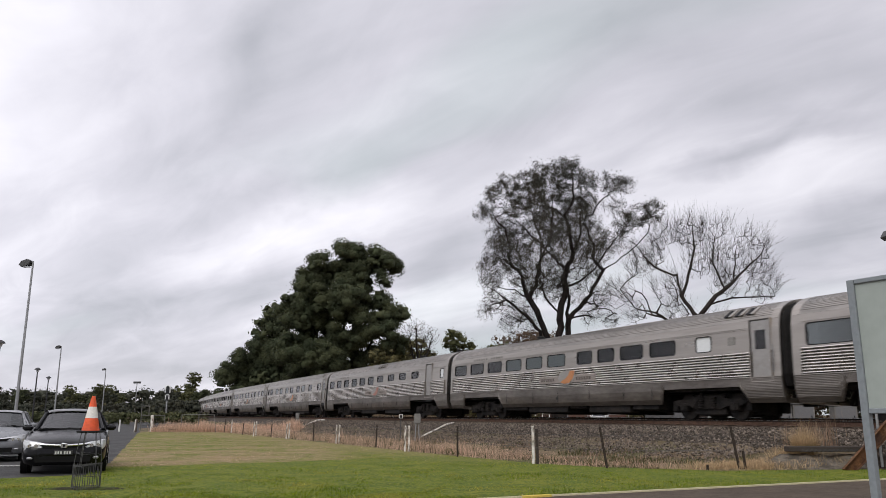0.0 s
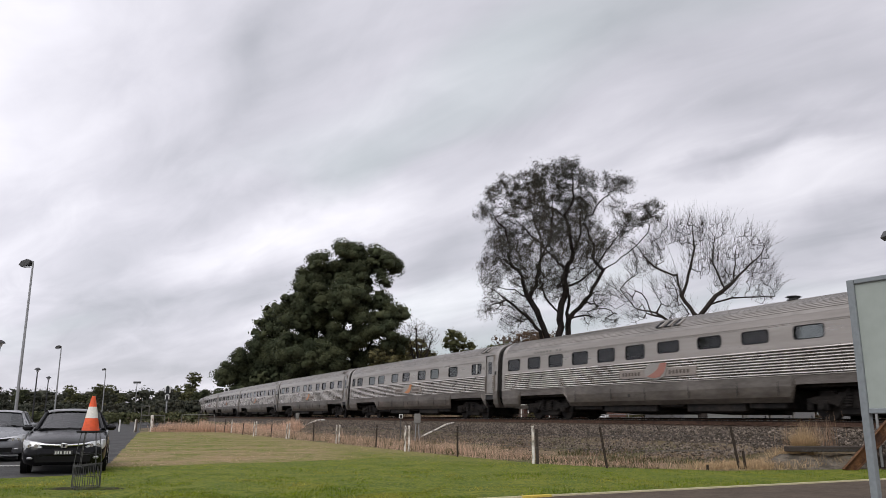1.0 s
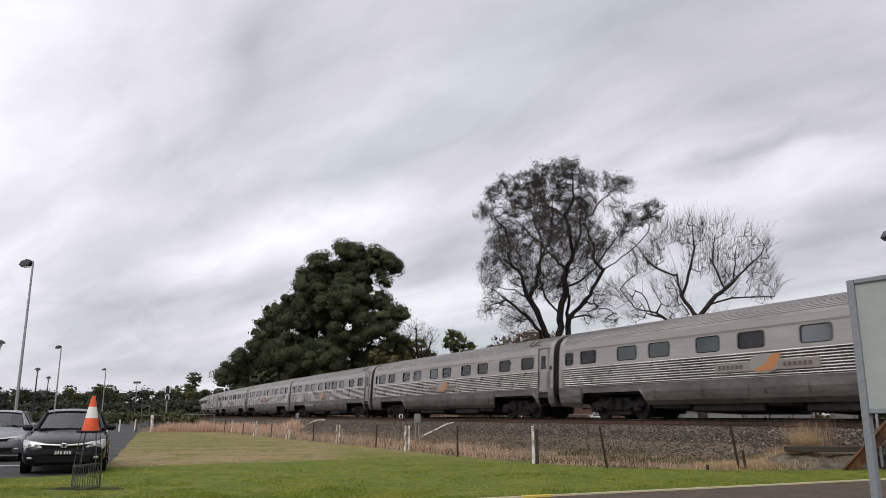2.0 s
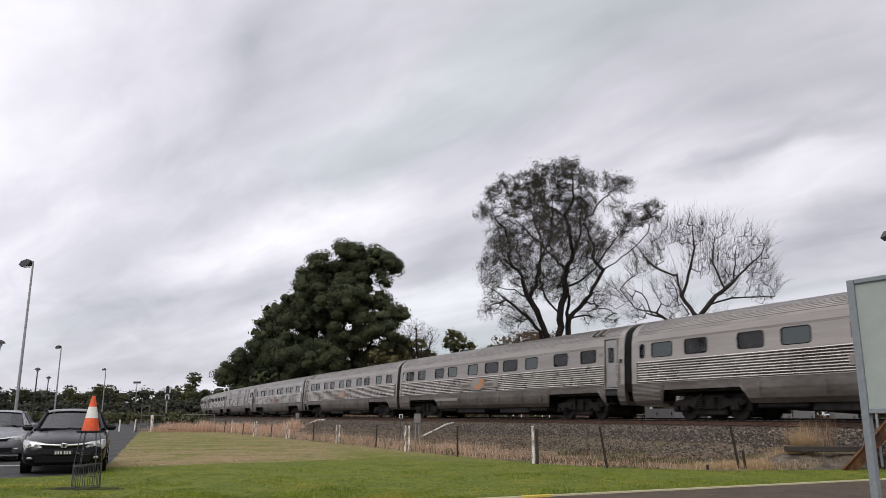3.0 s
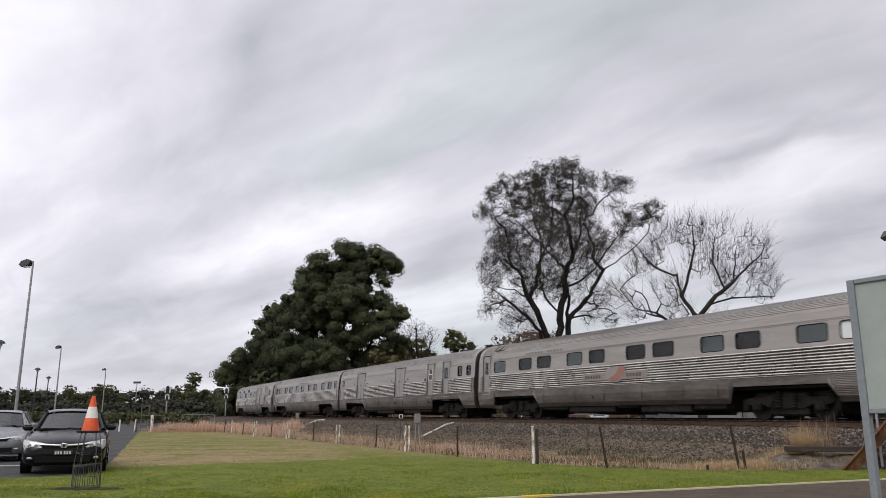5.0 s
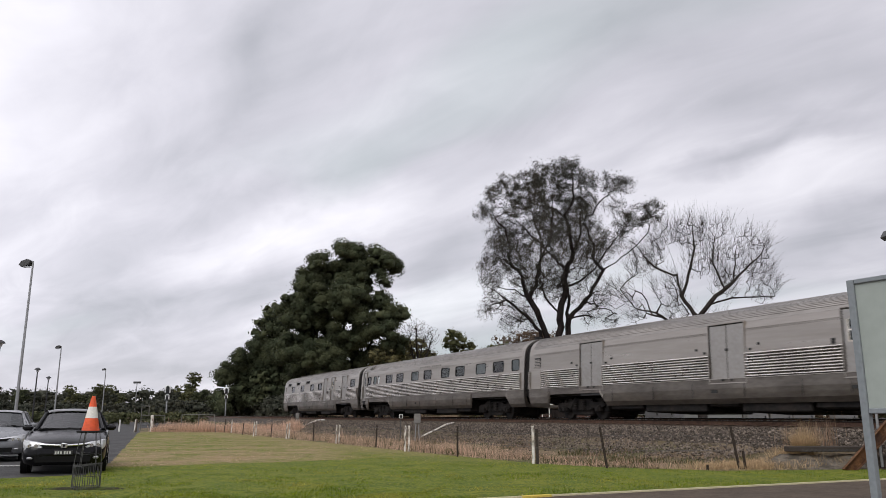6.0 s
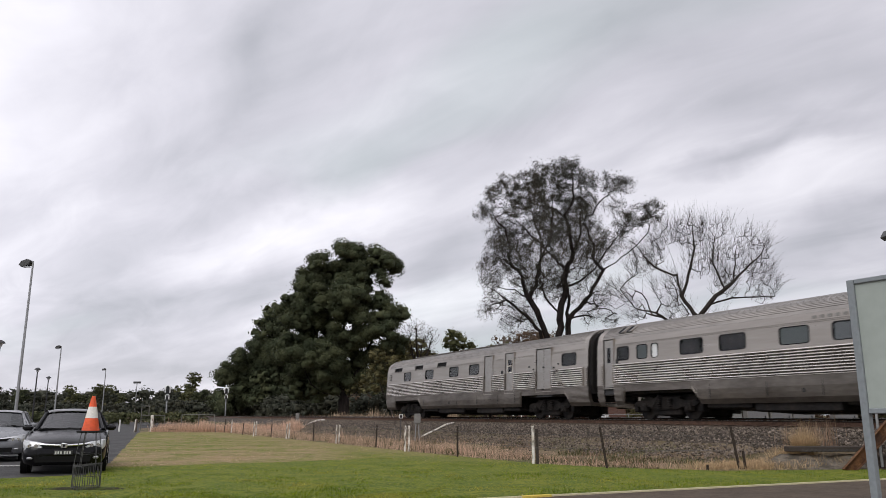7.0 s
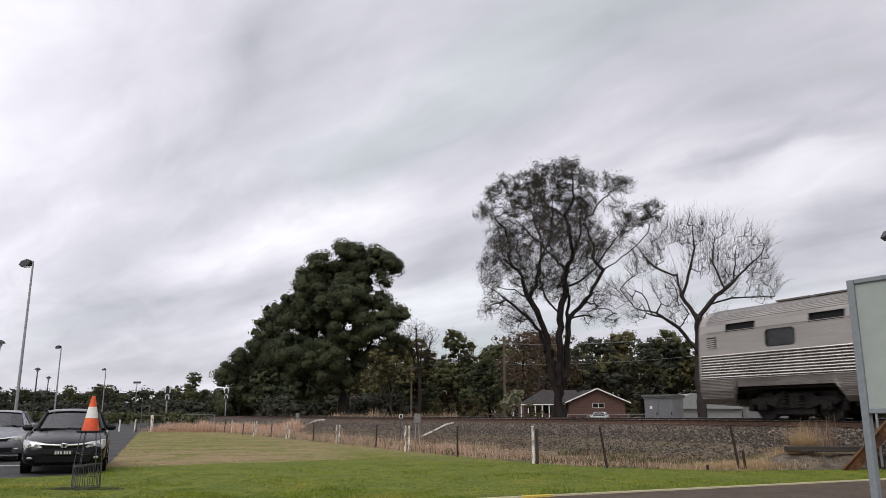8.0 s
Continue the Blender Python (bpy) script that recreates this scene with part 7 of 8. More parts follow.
def cables():
    def sag(a, b, drop, n=14):
        return [tuple(a[i] + (b[i] - a[i]) * k / n - (drop * 4 * (k / n) * (1 - k / n) if i == 2 else 0) for i in range(3)) for k in range(n + 1)]
    runs = [((6.26 + dx, 78, 8.5), (-4.3 + dx, 105, 7.6), 0.5) for dx in (-0.44, 0.44)] + [((6.26 + dx, 78, 8.5), (27 + dx, 58, 8.4), 0.7) for dx in (-0.44, 0.44)] + [((6.26, 78, 6.4), (27, 58, 6.6), 0.5), ((6.26, 78, 6.6), (-4.3, 105, 5.6), 0.4), ((-4.3, 105, 7.6), (-12, 135, 7.4), 0.5)]
    for a, c, d in runs:
        b = Builder()
        b.pipe(sag(a, c, d), 0.010, 4)
        solid("power_cable", b, GALV, "thin overhead power cable between poles", "cable", "power cables")


cables()


# ---------------- lamps of the car park and signals ----------------
def floodlight_pole(x, y, top, r=0.085):
    z0 = gz(x, y)
    p = thing("street_lamp", "tall galvanised car park light pole with angled head", "street lamp", "car park light poles", at=pose(x, y, z0))
    b = Builder()
    b.tube((0, 0, 0), (0, 0, top - z0), r, r * 0.55, 10)
    b.tube((0, 0, 0), (0, 0, 0.03), r * 2.2, n=10)
    part("pole", b, GALV, p)
    b = Builder()
    h = top - z0
    b.tube((0, 0, h - 0.1), (-0.18, -0.05, h - 0.02), 0.035, n=6)
    b.prism([(-0.62, h - 0.22), (-0.5, h - 0.32), (-0.12, h - 0.2), (-0.05, h - 0.02), (-0.2, h + 0.08), (-0.5, h - 0.02)], "y", -0.2, 0.18)
    head = part("lamp_head", b, GALV_DARK, p, "grey floodlight head")
    b = Builder()
    b.box(-0.5, -0.16, -0.14, 0.12, h - 0.315, h - 0.27)
    part("lens", b, LAMP_CLEAR, head)
    return p


floodlight_pole(-20.95, 38.0, 9.0, 0.085)
floodlight_pole(-42.6, 85.0, 8.85, 0.10)
floodlight_pole(-56.3, 128.0, 8.9, 0.11)
floodlight_pole(13.75, 22.0, 6.72, 0.07)


def sports_light(x, y, top):
    p = thing("floodlight_mast", "distant floodlight mast with a bank of lamps", "floodlight", at=pose(x, y, gz(x, y)))
    b = Builder()
    b.tube((0, 0, 0), (0, 0, top), 0.11, 0.08, 8)
    part("mast", b, GALV, p)
    b = Builder()
    for k in range(4):
        b.box(-0.8 + k * 0.42, -0.48 + k * 0.42, -0.15, 0.15, top - 0.4, top, 0.03)
    b.box(-0.85, 0.85, -0.04, 0.04, top - 0.55, top - 0.47)
    part("lamp_bank", b, GALV_DARK, p)


sports_light(-67.6, 170.0, 8.6)


def lantern_post(x, y, top):
    z0 = gz(x, y)
    p = thing("lamp_post", "black post-top lamp with a domed cap", "lamp post", "black lamp posts", at=pose(x, y, z0))
    h = top - z0
    b = Builder()
    b.tube((0, 0, 0), (0, 0, h - 0.3), 0.075, 0.05, 8)
    b.tube((0, 0, 0), (0, 0, 0.5), 0.1, 0.09, 8)
    part("post", b, BLACK_METAL, p)
    b = Builder()
    b.tube((0, 0, h - 0.32), (0, 0, h - 0.12), 0.09, 0.15, 10)
    part("lantern", b, LAMP_CLEAR, p)
    b = Builder()
    b.tube((0, 0, h - 0.12), (0, 0, h - 0.04), 0.27, 0.23, 12)
    b.tube((0, 0, h - 0.04), (0, 0, h + 0.06), 0.23, 0.08, 12)
    part("cap", b, BLACK_METAL, p, "black domed cap")


lantern_post(-24.45, 42.0, 5.3)
lantern_post(-34.9, 66.0, 5.25)
lantern_post(-42.1, 82.0, 5.3)


SIGNAL_WHITE = mat("white_signal_enamel", (0.82, 0.82, 0.80), 0.5, vary=0.06, scale=5)


def rail_signal(x, y, top, turn):
    z0 = gz(x, y)
    s = thing("railway_signal", "railway colour light signal on a slim post", "railway signal", "railway signals", at=pose(x, y, z0, 0, 0, turn))
    h = top - z0
    b = Builder()
    b.tube((0, 0, 0), (0, 0, h), 0.1, 0.09, 8)
    part("post", b, GALV, s)
    b = Builder()
    pts = [(0.24 * math.cos(a), h - 0.35 + 0.24 * math.sin(a)) for a in [math.pi * k / 8 for k in range(9)]] + [(-0.24, h - 1.25), (0.24, h - 1.25)]
    b.prism(pts, "y", -0.14, -0.09)
    part("backboard", b, BLACK_METAL, s)
    b = Builder()
    arc = [(0.30 * math.cos(a), -0.17, h - 0.35 + 0.30 * math.sin(a)) for a in [math.pi * k / 8 for k in range(9)]]
    arc = [(0.30, -0.2, h - 1.0)] + [(x, -0.2, z) for x, y, z in arc] + [(-0.30, -0.2, h - 1.0)]
    for p, q in zip(arc[:-1], arc[1:]):
        b.tube(p, q, 0.075, n=6)
    part("border", b, SIGNAL_WHITE, s, "white arched border")
    b = Builder()
    low = [(x * 0.75, -0.22, h - 1.45 + (z - h + 0.35) * 0.75) for x, y, z in arc[1:-1]]
    low = [(0.225, -0.22, h - 1.9)] + low + [(-0.225, -0.22, h - 1.9)]
    for p, q in zip(low[:-1], low[1:]):
        b.tube(p, q, 0.055, n=6)
    part("border", b, SIGNAL_WHITE, s, "white arched border")
    for z in (h - 0.5, h - 0.95):
        b = Builder()
        b.tube((0, -0.14, z), (0, -0.42, z + 0.02), 0.12, 0.12, 10)
        part("hood", b, BLACK_METAL, s)
    b = Builder()
    b.box(-0.2, 0.2, -0.16, 0.12, h - 2.05, h - 1.5, 0.03)
    part("marker_light_box", b, BLACK_METAL, s)
    b = Builder()
    for sx in (-0.16, 0.16):
        b.tube((sx, 0.25, 0), (sx, 0.25, h - 0.8), 0.018, n=4)
    for k in range(int((h - 0.8) / 0.3)):
        b.tube((-0.16, 0.25, 0.2 + k * 0.3), (0.16, 0.25, 0.2 + k * 0.3), 0.012, n=4)
    part("ladder", b, GALV_DARK, s)


rail_signal(-37.5, 105.0, 5.3, 19)
rail_signal(-39.3, 140.0, 6.2, 10)


# ---------------- fence along the verge ----------------
def fence_post(x, y, hgt, kind, lean=(0, 0)):
    z0 = gz(x, y) - 0.06
    rng = random.Random(int(x * 31 + y * 17))
    m = pose(x, y, z0, lean[1], lean[0], rng.uniform(0, 90) if lean[0] == 0 else 0)
    b = Builder()
    if kind == "white":
        # rough split post, flaked and notched at the top
        rings = []
        n = 9
        for k, z in enumerate((0, hgt * 0.3, hgt * 0.6, hgt * 0.88, hgt)):
            ring = []
            for i in range(n):
                a = 2 * math.pi * i / n
                r = 0.038 * (1 + rng.uniform(-0.16, 0.16))
                ring.append((r * math.cos(a), r * math.sin(a), z + (rng.uniform(-0.09, 0.02) if k == 4 else 0)))
            rings.append(ring)
        b.loft(rings, caps=True)
        return solid("fence_post", b, WHITE_OLD, "old timber fence post with flaking white paint", "fence post", "fence posts", at=m)
    if kind == "pair":
        p = thing("fence_post", "pair of narrow white painted timber fence posts", "fence post", "fence posts", at=pose(x, y, z0, lean[1], lean[0], 0))
        for dx in (-0.07, 0.07):
            b = Builder()
            rings = []
            for k, z in enumerate((0, hgt * 0.5, hgt * rng.uniform(0.93, 1.0))):
                w = 0.034 * rng.uniform(0.85, 1.1)
                rings.append([(dx - w + rng.uniform(-.01, .01), -w, z), (dx + w, -w, z - 0.02), (dx + w, w, z), (dx - w, w, z + (0.03 if k == 2 else 0))])
            b.loft(rings, caps=True)
            part("post", b, WHITE_OLD, p)
        return p
    if kind == "timber":
        b.box(-0.038, 0.038, -0.035, 0.035, 0, hgt, 0.01)
        return solid("fence_post", b, TIMBER_DARK, "dark weathered timber post beside a white one", "fence post", "fence posts", at=m)
    for a0 in (0, 120, 240):
        a = radians(a0)
        c, s = math.cos(a), math.sin(a)
        w, t = 0.030 * (1.0 if kind == "dark" else 0.8), 0.008
        b.loft([[(-t * s, t * c, 0), (w * c - t * s, w * s + t * c, 0), (w * c + t * s, w * s - t * c, 0), (t * s, -t * c, 0)], [(-t * s, t * c, hgt), (w * c - t * s, w * s + t * c, hgt), (w * c + t * s, w * s - t * c, hgt), (t * s, -t * c, hgt)]], caps=True)
    return solid("fence_post", b, POST_DARK, "dark rusty steel fence post", "fence post", "fence posts", at=m)


POSTS = [(7.23, 19.18, 1.10, "dark", (-8, 0)), (7.38, 19.2, 0.5, "dark", (-4, 0)), (6.35, 18.9, 0.22, "dark", (0, 0)), (4.09, 19.58, 1.10, "dark", (-8, 0)), (2.46, 21.36, 1.08, "white", (0, 0)), (2.57, 21.38, 1.0, "timber", (0, 0)), (0.46, 24.74, 1.02, "dark", (0, 0)), (-1.32, 28.51, 0.98, "pair", (1, 0)), (-2.79, 32.49, 0.95, "dark", (2, 0)), (-5.0, 37.0, 0.95, "pair", (1, 0)), (-6.73, 40.5, 0.85, "dark", (1, 0)), (-8.57, 43.0, 0.93, "pair", (2, 0)), (-10.47, 47.45, 0.85, "dark", (3, 0)), (-11.77, 48.7, 1.0, "pair", (2, 0)), (-13.32, 51.84, 0.85, "dark", (2, 0)), (-15.71, 57.84, 1.05, "white", (2, 0)), (-16.41, 58.39, 1.1, "dark", (5, 0))]
for q in POSTS:
    fence_post(*q)


def fence_wires():
    runs = [q for q in POSTS if q[2] > 0.7]
    for z in (0.45, 0.8):
        b = Builder()
        for p, q in zip(runs[:-1], runs[1:]):
            b.tube((p[0], p[1], z), (q[0], q[1], z), 0.004, n=3, caps=False)
        solid("fence_wire", b, GALV_DARK, "thin slack fence wire between the posts", "fence wire", "fence wires")


fence_wires()


def far_gates():
    g = thing("pipe_gate", "grey pipe gate frame in the boundary fence", "gate", at=pose(-17.9, 60.8, 0))
    b = Builder()
    b.pipe([(0.35, -0.6, -0.02), (0.0, 0, 1.33), (-1.4, 0.6, 1.34), (-2.95, 1.2, 1.33)], 0.024, 6)
    part("top_rail", b, GALV_DULL, g)
    for x, y in ((-1.4, 0.6), (-2.95, 1.2)):
        b = Builder()
        b.tube((x, y, -0.05), (x, y, 1.33), 0.03, n=6)
        part("upright", b, GALV_DULL, g)
    b = Builder()
    b.tube((0.0, 0.2, 0.22), (-5.2, 1.7, 0.2), 0.04, n=6)
    part("bottom_rail", b, TIMBER, g)
    s = thing("gate_post", "white painted timber gate post", "gate post", at=pose(-23.2, 62.0, 0))
    b = Builder()
    b.box(-0.1, 0.1, -0.1, 0.1, -0.05, 1.32, 0.02)
    part("post", b, WHITE_OLD, s)
    f = thing("wire_gate", "galvanised wire mesh gate in a pipe frame", "gate", at=pose(-24.1, 62.0, 0))
    b = Builder()
    b.pipe([(0, 0, -0.05), (0, 0, 2.02), (0.6, 0, 2.02), (0.6, 0, 1.3)], 0.03, 6)
    b.pipe([(0.0, 0, 1.3), (1.85, 0.1, 1.3), (1.85, 0.1, -0.05)], 0.028, 6)
    part("frame", b, GALV_DULL, f)
    b = Builder()
    for k in range(12):
        b.tube((k * 0.155, 0.01 * k * 0.5, 0.1), (k * 0.155, 0.01 * k * 0.5, 1.28), 0.006, n=3)
    for k in range(7):
        b.tube((0, 0, 0.15 + k * 0.18), (1.8, 0.1, 0.15 + k * 0.18), 0.006, n=3)
    part("mesh", b, GALV_DARK, f)
    for x, y, h, m in ((-24.3, 61.4, 1.0, WHITE_OLD), (-24.0, 60.9, 0.9, TIMBER), (-20.9, 62.0, 0.6, TIMBER), (-26.4, 63.5, 0.95, WHITE)):
        b = Builder()
        b.tube((0, 0, -0.05), (0.03, 0, h), 0.07, 0.06, 8)
        solid("gate_post", b, m, "short weathered timber post beside the gate", "gate post", "posts by the gate", at=pose(x, y, 0))


far_gates()


# ---------------- lineside bits ----------------
def lineside():
    def up(x, y):
        s, o = track_so(x, y)
        return float(np.interp(o, [-6.4, -4.6, -3.1, -1.85], [0.04, 0.3, 0.68, 0.88])[0])

    x, y = -2.25, 41.5
    tall = 1.44 - up(x, y)
    m = thing("distance_marker", "small white distance marker plate on a thin post", "railway marker", at=pose(x, y, up(x, y) - 0.1, 0, 0, 10))
    b = Builder()
    b.tube((0, 0, 0), (0, 0, tall), 0.025, n=6)
    part("post", b, GALV_DARK, m)
    b = Builder()
    b.box(-0.1, 0.1, -0.05, -0.03, tall - 0.2, tall + 0.02, 0.01)
    pl = part("plate", b, WHITE, m, "white plate")
    b = Builder()
    b.box(-0.065, 0.07, -0.056, -0.051, tall - 0.175, tall - 0.005)
    part("plate_bars", b, BLACK_METAL, pl)
    for x, y, h in ((-1.28, 38.6, 1.38 - up(-1.28, 38.6)), (-13.06, 69.68, 0.85)):
        q = thing("cable_box", "grey lineside cable box on twin legs", "cable box", "lineside cable boxes", at=pose(x, y, up(x, y) - 0.28, 0, 0, 8))
        b = Builder()
        b.box(-0.16, 0.16, -0.1, 0.1, h - 0.22, h + 0.28, 0.03)
        part("box", b, CONCRETE, q)
        b = Builder()
        b.tube((-0.14, 0, -0.1), (-0.04, 0, h), 0.028, n=6)
        part("leg", b, GALV, q)
        b = Builder()
        b.tube((0.14, 0, -0.1), (0.04, 0, h), 0.028, n=6)
        part("leg", b, GALV, q)
    for pts, r in (([(-1.12, 40.8, 0.22), (-0.3, 41.9, 0.58), (0.15, 42.8, 0.80), (0.6, 43.3, 0.90)], 0.045), ([(-11.95, 65.5, 0.42), (-11.3, 65.6, 0.62), (-10.7, 65.8, 0.88), (-9.9, 65.0, 0.93)], 0.055)):
        b = Builder()
        b.pipe(pts, r, 8)
        solid("conduit", b, WHITE_OLD, "pale plastic cable conduit rising over the ballast", "conduit", "cable conduits")


lineside()


# ---------------- beside the footpath ----------------
def notice_board():
    # board seen from behind, in line with the railway
    s = thing("sign_board", "grey-green sign board in a grey steel frame on posts", "sign", at=pose(3.84, 7.03, 0, 0, 0, -60))
    L, z0, z1 = 2.0, 1.355, 2.54
    b = Builder()
    for x in (0.0, L):
        b.box(x - 0.034, x + 0.034, -0.034, 0.034, 0, z1, 0.006)
        part("post", b, SIGN_GREY, s)
        b = Builder()
    for z in (z0 - 0.04, z1 - 0.045):
        b = Builder()
        b.box(0.036, L - 0.036, -0.03, 0.03, z, z + 0.09 - 0.045, 0.006)
        part("frame_rail", b, SIGN_GREY, s)
    b = Builder()
    b.box(0.036, L - 0.036, -0.012, 0.012, z0 + 0.006, z1 - 0.046)
    part("board", b, SIGN_BACK, s, "plain grey-green board")


notice_board()


def cone_and_cage():
    c = thing("traffic_cone", "orange traffic cone with white band on a wire tree guard", "traffic cone", at=pose(-6.40, 14.15, 1.01))
    OR = mat("orange_cone_plastic", (0.75, 0.10, 0.022), 0.5, vary=0.12, scale=3, color2=(0.62, 0.08, 0.02))
    REF = mat("white_reflective_band", (0.72, 0.70, 0.66), 0.45, vary=0.1, scale=5)

    def cone_r(z):
        return 0.165 - 0.13 * z / 0.66
    b = Builder()
    n = 20
    rings = [[(cone_r(z) * math.cos(2 * math.pi * i / n), cone_r(z) * math.sin(2 * math.pi * i / n), z + 0.02) for i in range(n)] for z in (0, 0.22, 0.46, 0.66)]
    rings.append([(0.028 * math.cos(2 * math.pi * i / n), 0.028 * math.sin(2 * math.pi * i / n), 0.69) for i in range(n)])
    b.loft(rings, caps=True)
    part("cone_body", b, OR, c, smooth=False)
    b = Builder()
    b.loft([[((cone_r(z) + 0.003) * math.cos(2 * math.pi * i / n), (cone_r(z) + 0.003) * math.sin(2 * math.pi * i / n), z + 0.02) for i in range(n)] for z in (0.24, 0.46)])
    part("reflective_band", b, REF, c, "white reflective band")
    b = Builder()
    b.box(-0.19, 0.19, -0.19, 0.19, -0.02, 0.022, 0.012)
    part("base", b, RUBBER, c, "flat black rubber base")
    c.scale = (0.92, 0.92, 0.92)
    g = thing("tree_guard", "bent wire mesh tree guard standing in the grass", "tree guard", at=pose(-6.39, 14.15, 0))
    rng = random.Random(2)

    def ring(z, r, tilt=0.0):
        return [(r * math.cos(2 * math.pi * i / 16), r * math.sin(2 * math.pi * i / 16), z + tilt * math.cos(2 * math.pi * i / 16)) for i in range(17)]
    for z, t in ((0.05, 0), (0.44, 0.02), (0.24, 0.0), (0.42, 0.03), (0.62, -0.02)):
        b = Builder()
        b.pipe(ring(z, 0.235 if z < 0.5 else 0.2, t), 0.007 if z < 0.5 else 0.004, 4)
        part("hoop", b, GALV_DARK, g)
    for i in range(18):
        a = 2 * math.pi * i / 18
        b = Builder()
        b.tube((0.235 * math.cos(a), 0.235 * math.sin(a), -0.02), (0.235 * math.cos(a), 0.235 * math.sin(a), 0.45 + rng.uniform(-0.02, 0.02)), 0.0065, n=4)
        part("wire", b, GALV_DARK, g)
    for a0 in (20, 80, 150, 205, 265, 330):
        a = radians(a0)
        b = Builder()
        b.pipe([(0.23 * math.cos(a), 0.23 * math.sin(a), 0.42), (0.20 * math.cos(a), 0.20 * math.sin(a), 0.68), (0.15 * math.cos(a), 0.15 * math.sin(a), 0.99)], 0.0065, 4)
        part("wire", b, GALV_DARK, g)
    b = Builder()
    n = 22
    rings = []
    for r, z in ((0.78, 0.004), (0.6, 0.02), (0.36, 0.032), (0.0, 0.034)):
        rings.append([(r * math.cos(2 * math.pi * i / n) * rng.uniform(0.85, 1.1), 0.34 * r * math.sin(2 * math.pi * i / n) * rng.uniform(0.85, 1.1), z) for i in range(n)])
    b.loft(rings, closed=True)
    DIRT = mat("dark_bare_soil", (0.026, 0.020, 0.012), 0.95, vary=0.4, scale=4, color2=(0.045, 0.055, 0.012), bump=0.004, bump_scale=30)
    solid("soil_patch", b, DIRT, "patch of dark worn soil round the tree guard", "soil", kind="structure", at=pose(-6.42, 14.2, 0.008), smooth=True)


cone_and_cage()


def heap_and_beam():
    MOUND = mat("old_concrete_slab", (0.15, 0.13, 0.105), 0.95, vary=0.45, scale=7, color2=(0.062, 0.053, 0.043), bump=0.02, bump_scale=14, stain=(0.12, 0.095, 0.065), stain_scale=5, streak=(0.35, 1, 1))
    b = Builder()
    rng = random.Random(6)
    nx, ny = 36, 14
    rows = []
    for i in range(nx + 1):
        u = i / nx
        row = []
        for j in range(ny + 1):
            v = j / ny
            z = 0.40 * min(1, u * 5) ** 0.6 * min(1, (1 - u) * 8) ** 0.5 * math.sin(math.pi * min(0.96, v * 0.7)) ** 0.7
            row.append((u * 2.9, v * 1.2 - 0.12 * noise.noise(Vector((u * 7, 0, 3))), -0.09 + z * (1 + 0.25 * noise.noise(Vector((u * 9, v * 3, 1)))) + rng.uniform(-0.015, 0.015)))
        rows.append(row)
    b.loft(rows, closed=False)
    solid("concrete_mound", b, MOUND, "rounded old concrete slab overgrown at the edge", "concrete", at=pose(8.0, 19.0, 0.03, 0, 0, 4), smooth=True)
    b = Builder()
    b.box(0, 2.6, 0, 0.24, 0, 0.13, 0.015)
    solid("timber_sleeper", b, TIMBER_DARK, "dark old timber sleeper lying on the concrete", "sleeper", at=pose(8.6, 19.5, 0.41, 0, 0, 3))
    b = Builder()
    pts = [(8.85 + k * 0.055, 19.36 + k * 0.002, 0.41 + (0.07 if k % 2 else 0.0)) for k in range(34)]
    b.pipe(pts, 0.009, 4)
    solid("wire_mesh", b, GALV_DARK, "crumpled rusty wire mesh lying on the concrete", "wire mesh")
    RUSTY = mat("rusty_brown_steel", (0.125, 0.06, 0.028), 0.8, vary=0.35, scale=4, color2=(0.06, 0.033, 0.022), stain=(0.19, 0.11, 0.06), stain_scale=3)
    st = thing("buffer_frame", "rusty brown steel channel propped against an upright rail", "steel frame", at=pose(9.66, 18.85, -0.05))
    a = Vector((0, 0, 0))
    e = Vector((2.55, 0.25, 2.3))
    d = (e - a).normalized()
    side = Vector((0, 1, 0)) - d * d.y
    side.normalize()
    upv = side.cross(d) * -1
    b = Builder()
    prof = [(-0.13, -0.05), (-0.13, 0.05), (-0.115, 0.05), (-0.115, -0.035), (0.115, -0.035), (0.115, 0.05), (0.13, 0.05), (0.13, -0.05)]
    b.loft([[tuple(p + upv * q0 - side * q1) for q0, q1 in prof] for p in (a, e)], caps=True)
    part("channel", b, RUSTY, st)
    b = Builder()
    b.box(2.45, 2.6, 0.16, 0.34, 0, 2.35)
    part("upright", b, RUSTY, st)
    b = Builder()
    b.tube((0, 0, -0.1), (0, 0, 1.75), 0.035, n=8)
    solid("pipe_post", b, GALV, "slim galvanised pipe post in the grass", "post", at=pose(10.78, 19.3, 0))


heap_and_beam()


# ---------------- grass ----------------
BLADE = mat("green_grass_blade", (0.182, 0.232, 0.018), 0.7, vary=0.2, scale=1.1, color2=(0.085, 0.135, 0.014), island=0.4, spec=0.12, stain=(0.30, 0.275, 0.05), stain_scale=0.55)
STRAW = mat("straw_grass_blade", (0.30, 0.205, 0.14), 0.8, island=0.6, spec=0.15)
STRAW_PALE = mat("pale_straw_blade", (0.42, 0.32, 0.22), 0.8, island=0.35, spec=0.15)
ROSE_STRAW = mat("pinkish_straw_blade", (0.60, 0.425, 0.31), 0.8, island=0.45, spec=0.15)
TUSSOCK = mat("bleached_tussock_blade", (0.50, 0.37, 0.22), 0.8, island=0.35, spec=0.15)
WEED = mat("dull_green_weed", (0.07, 0.075, 0.03), 0.8, island=0.45, spec=0.15)


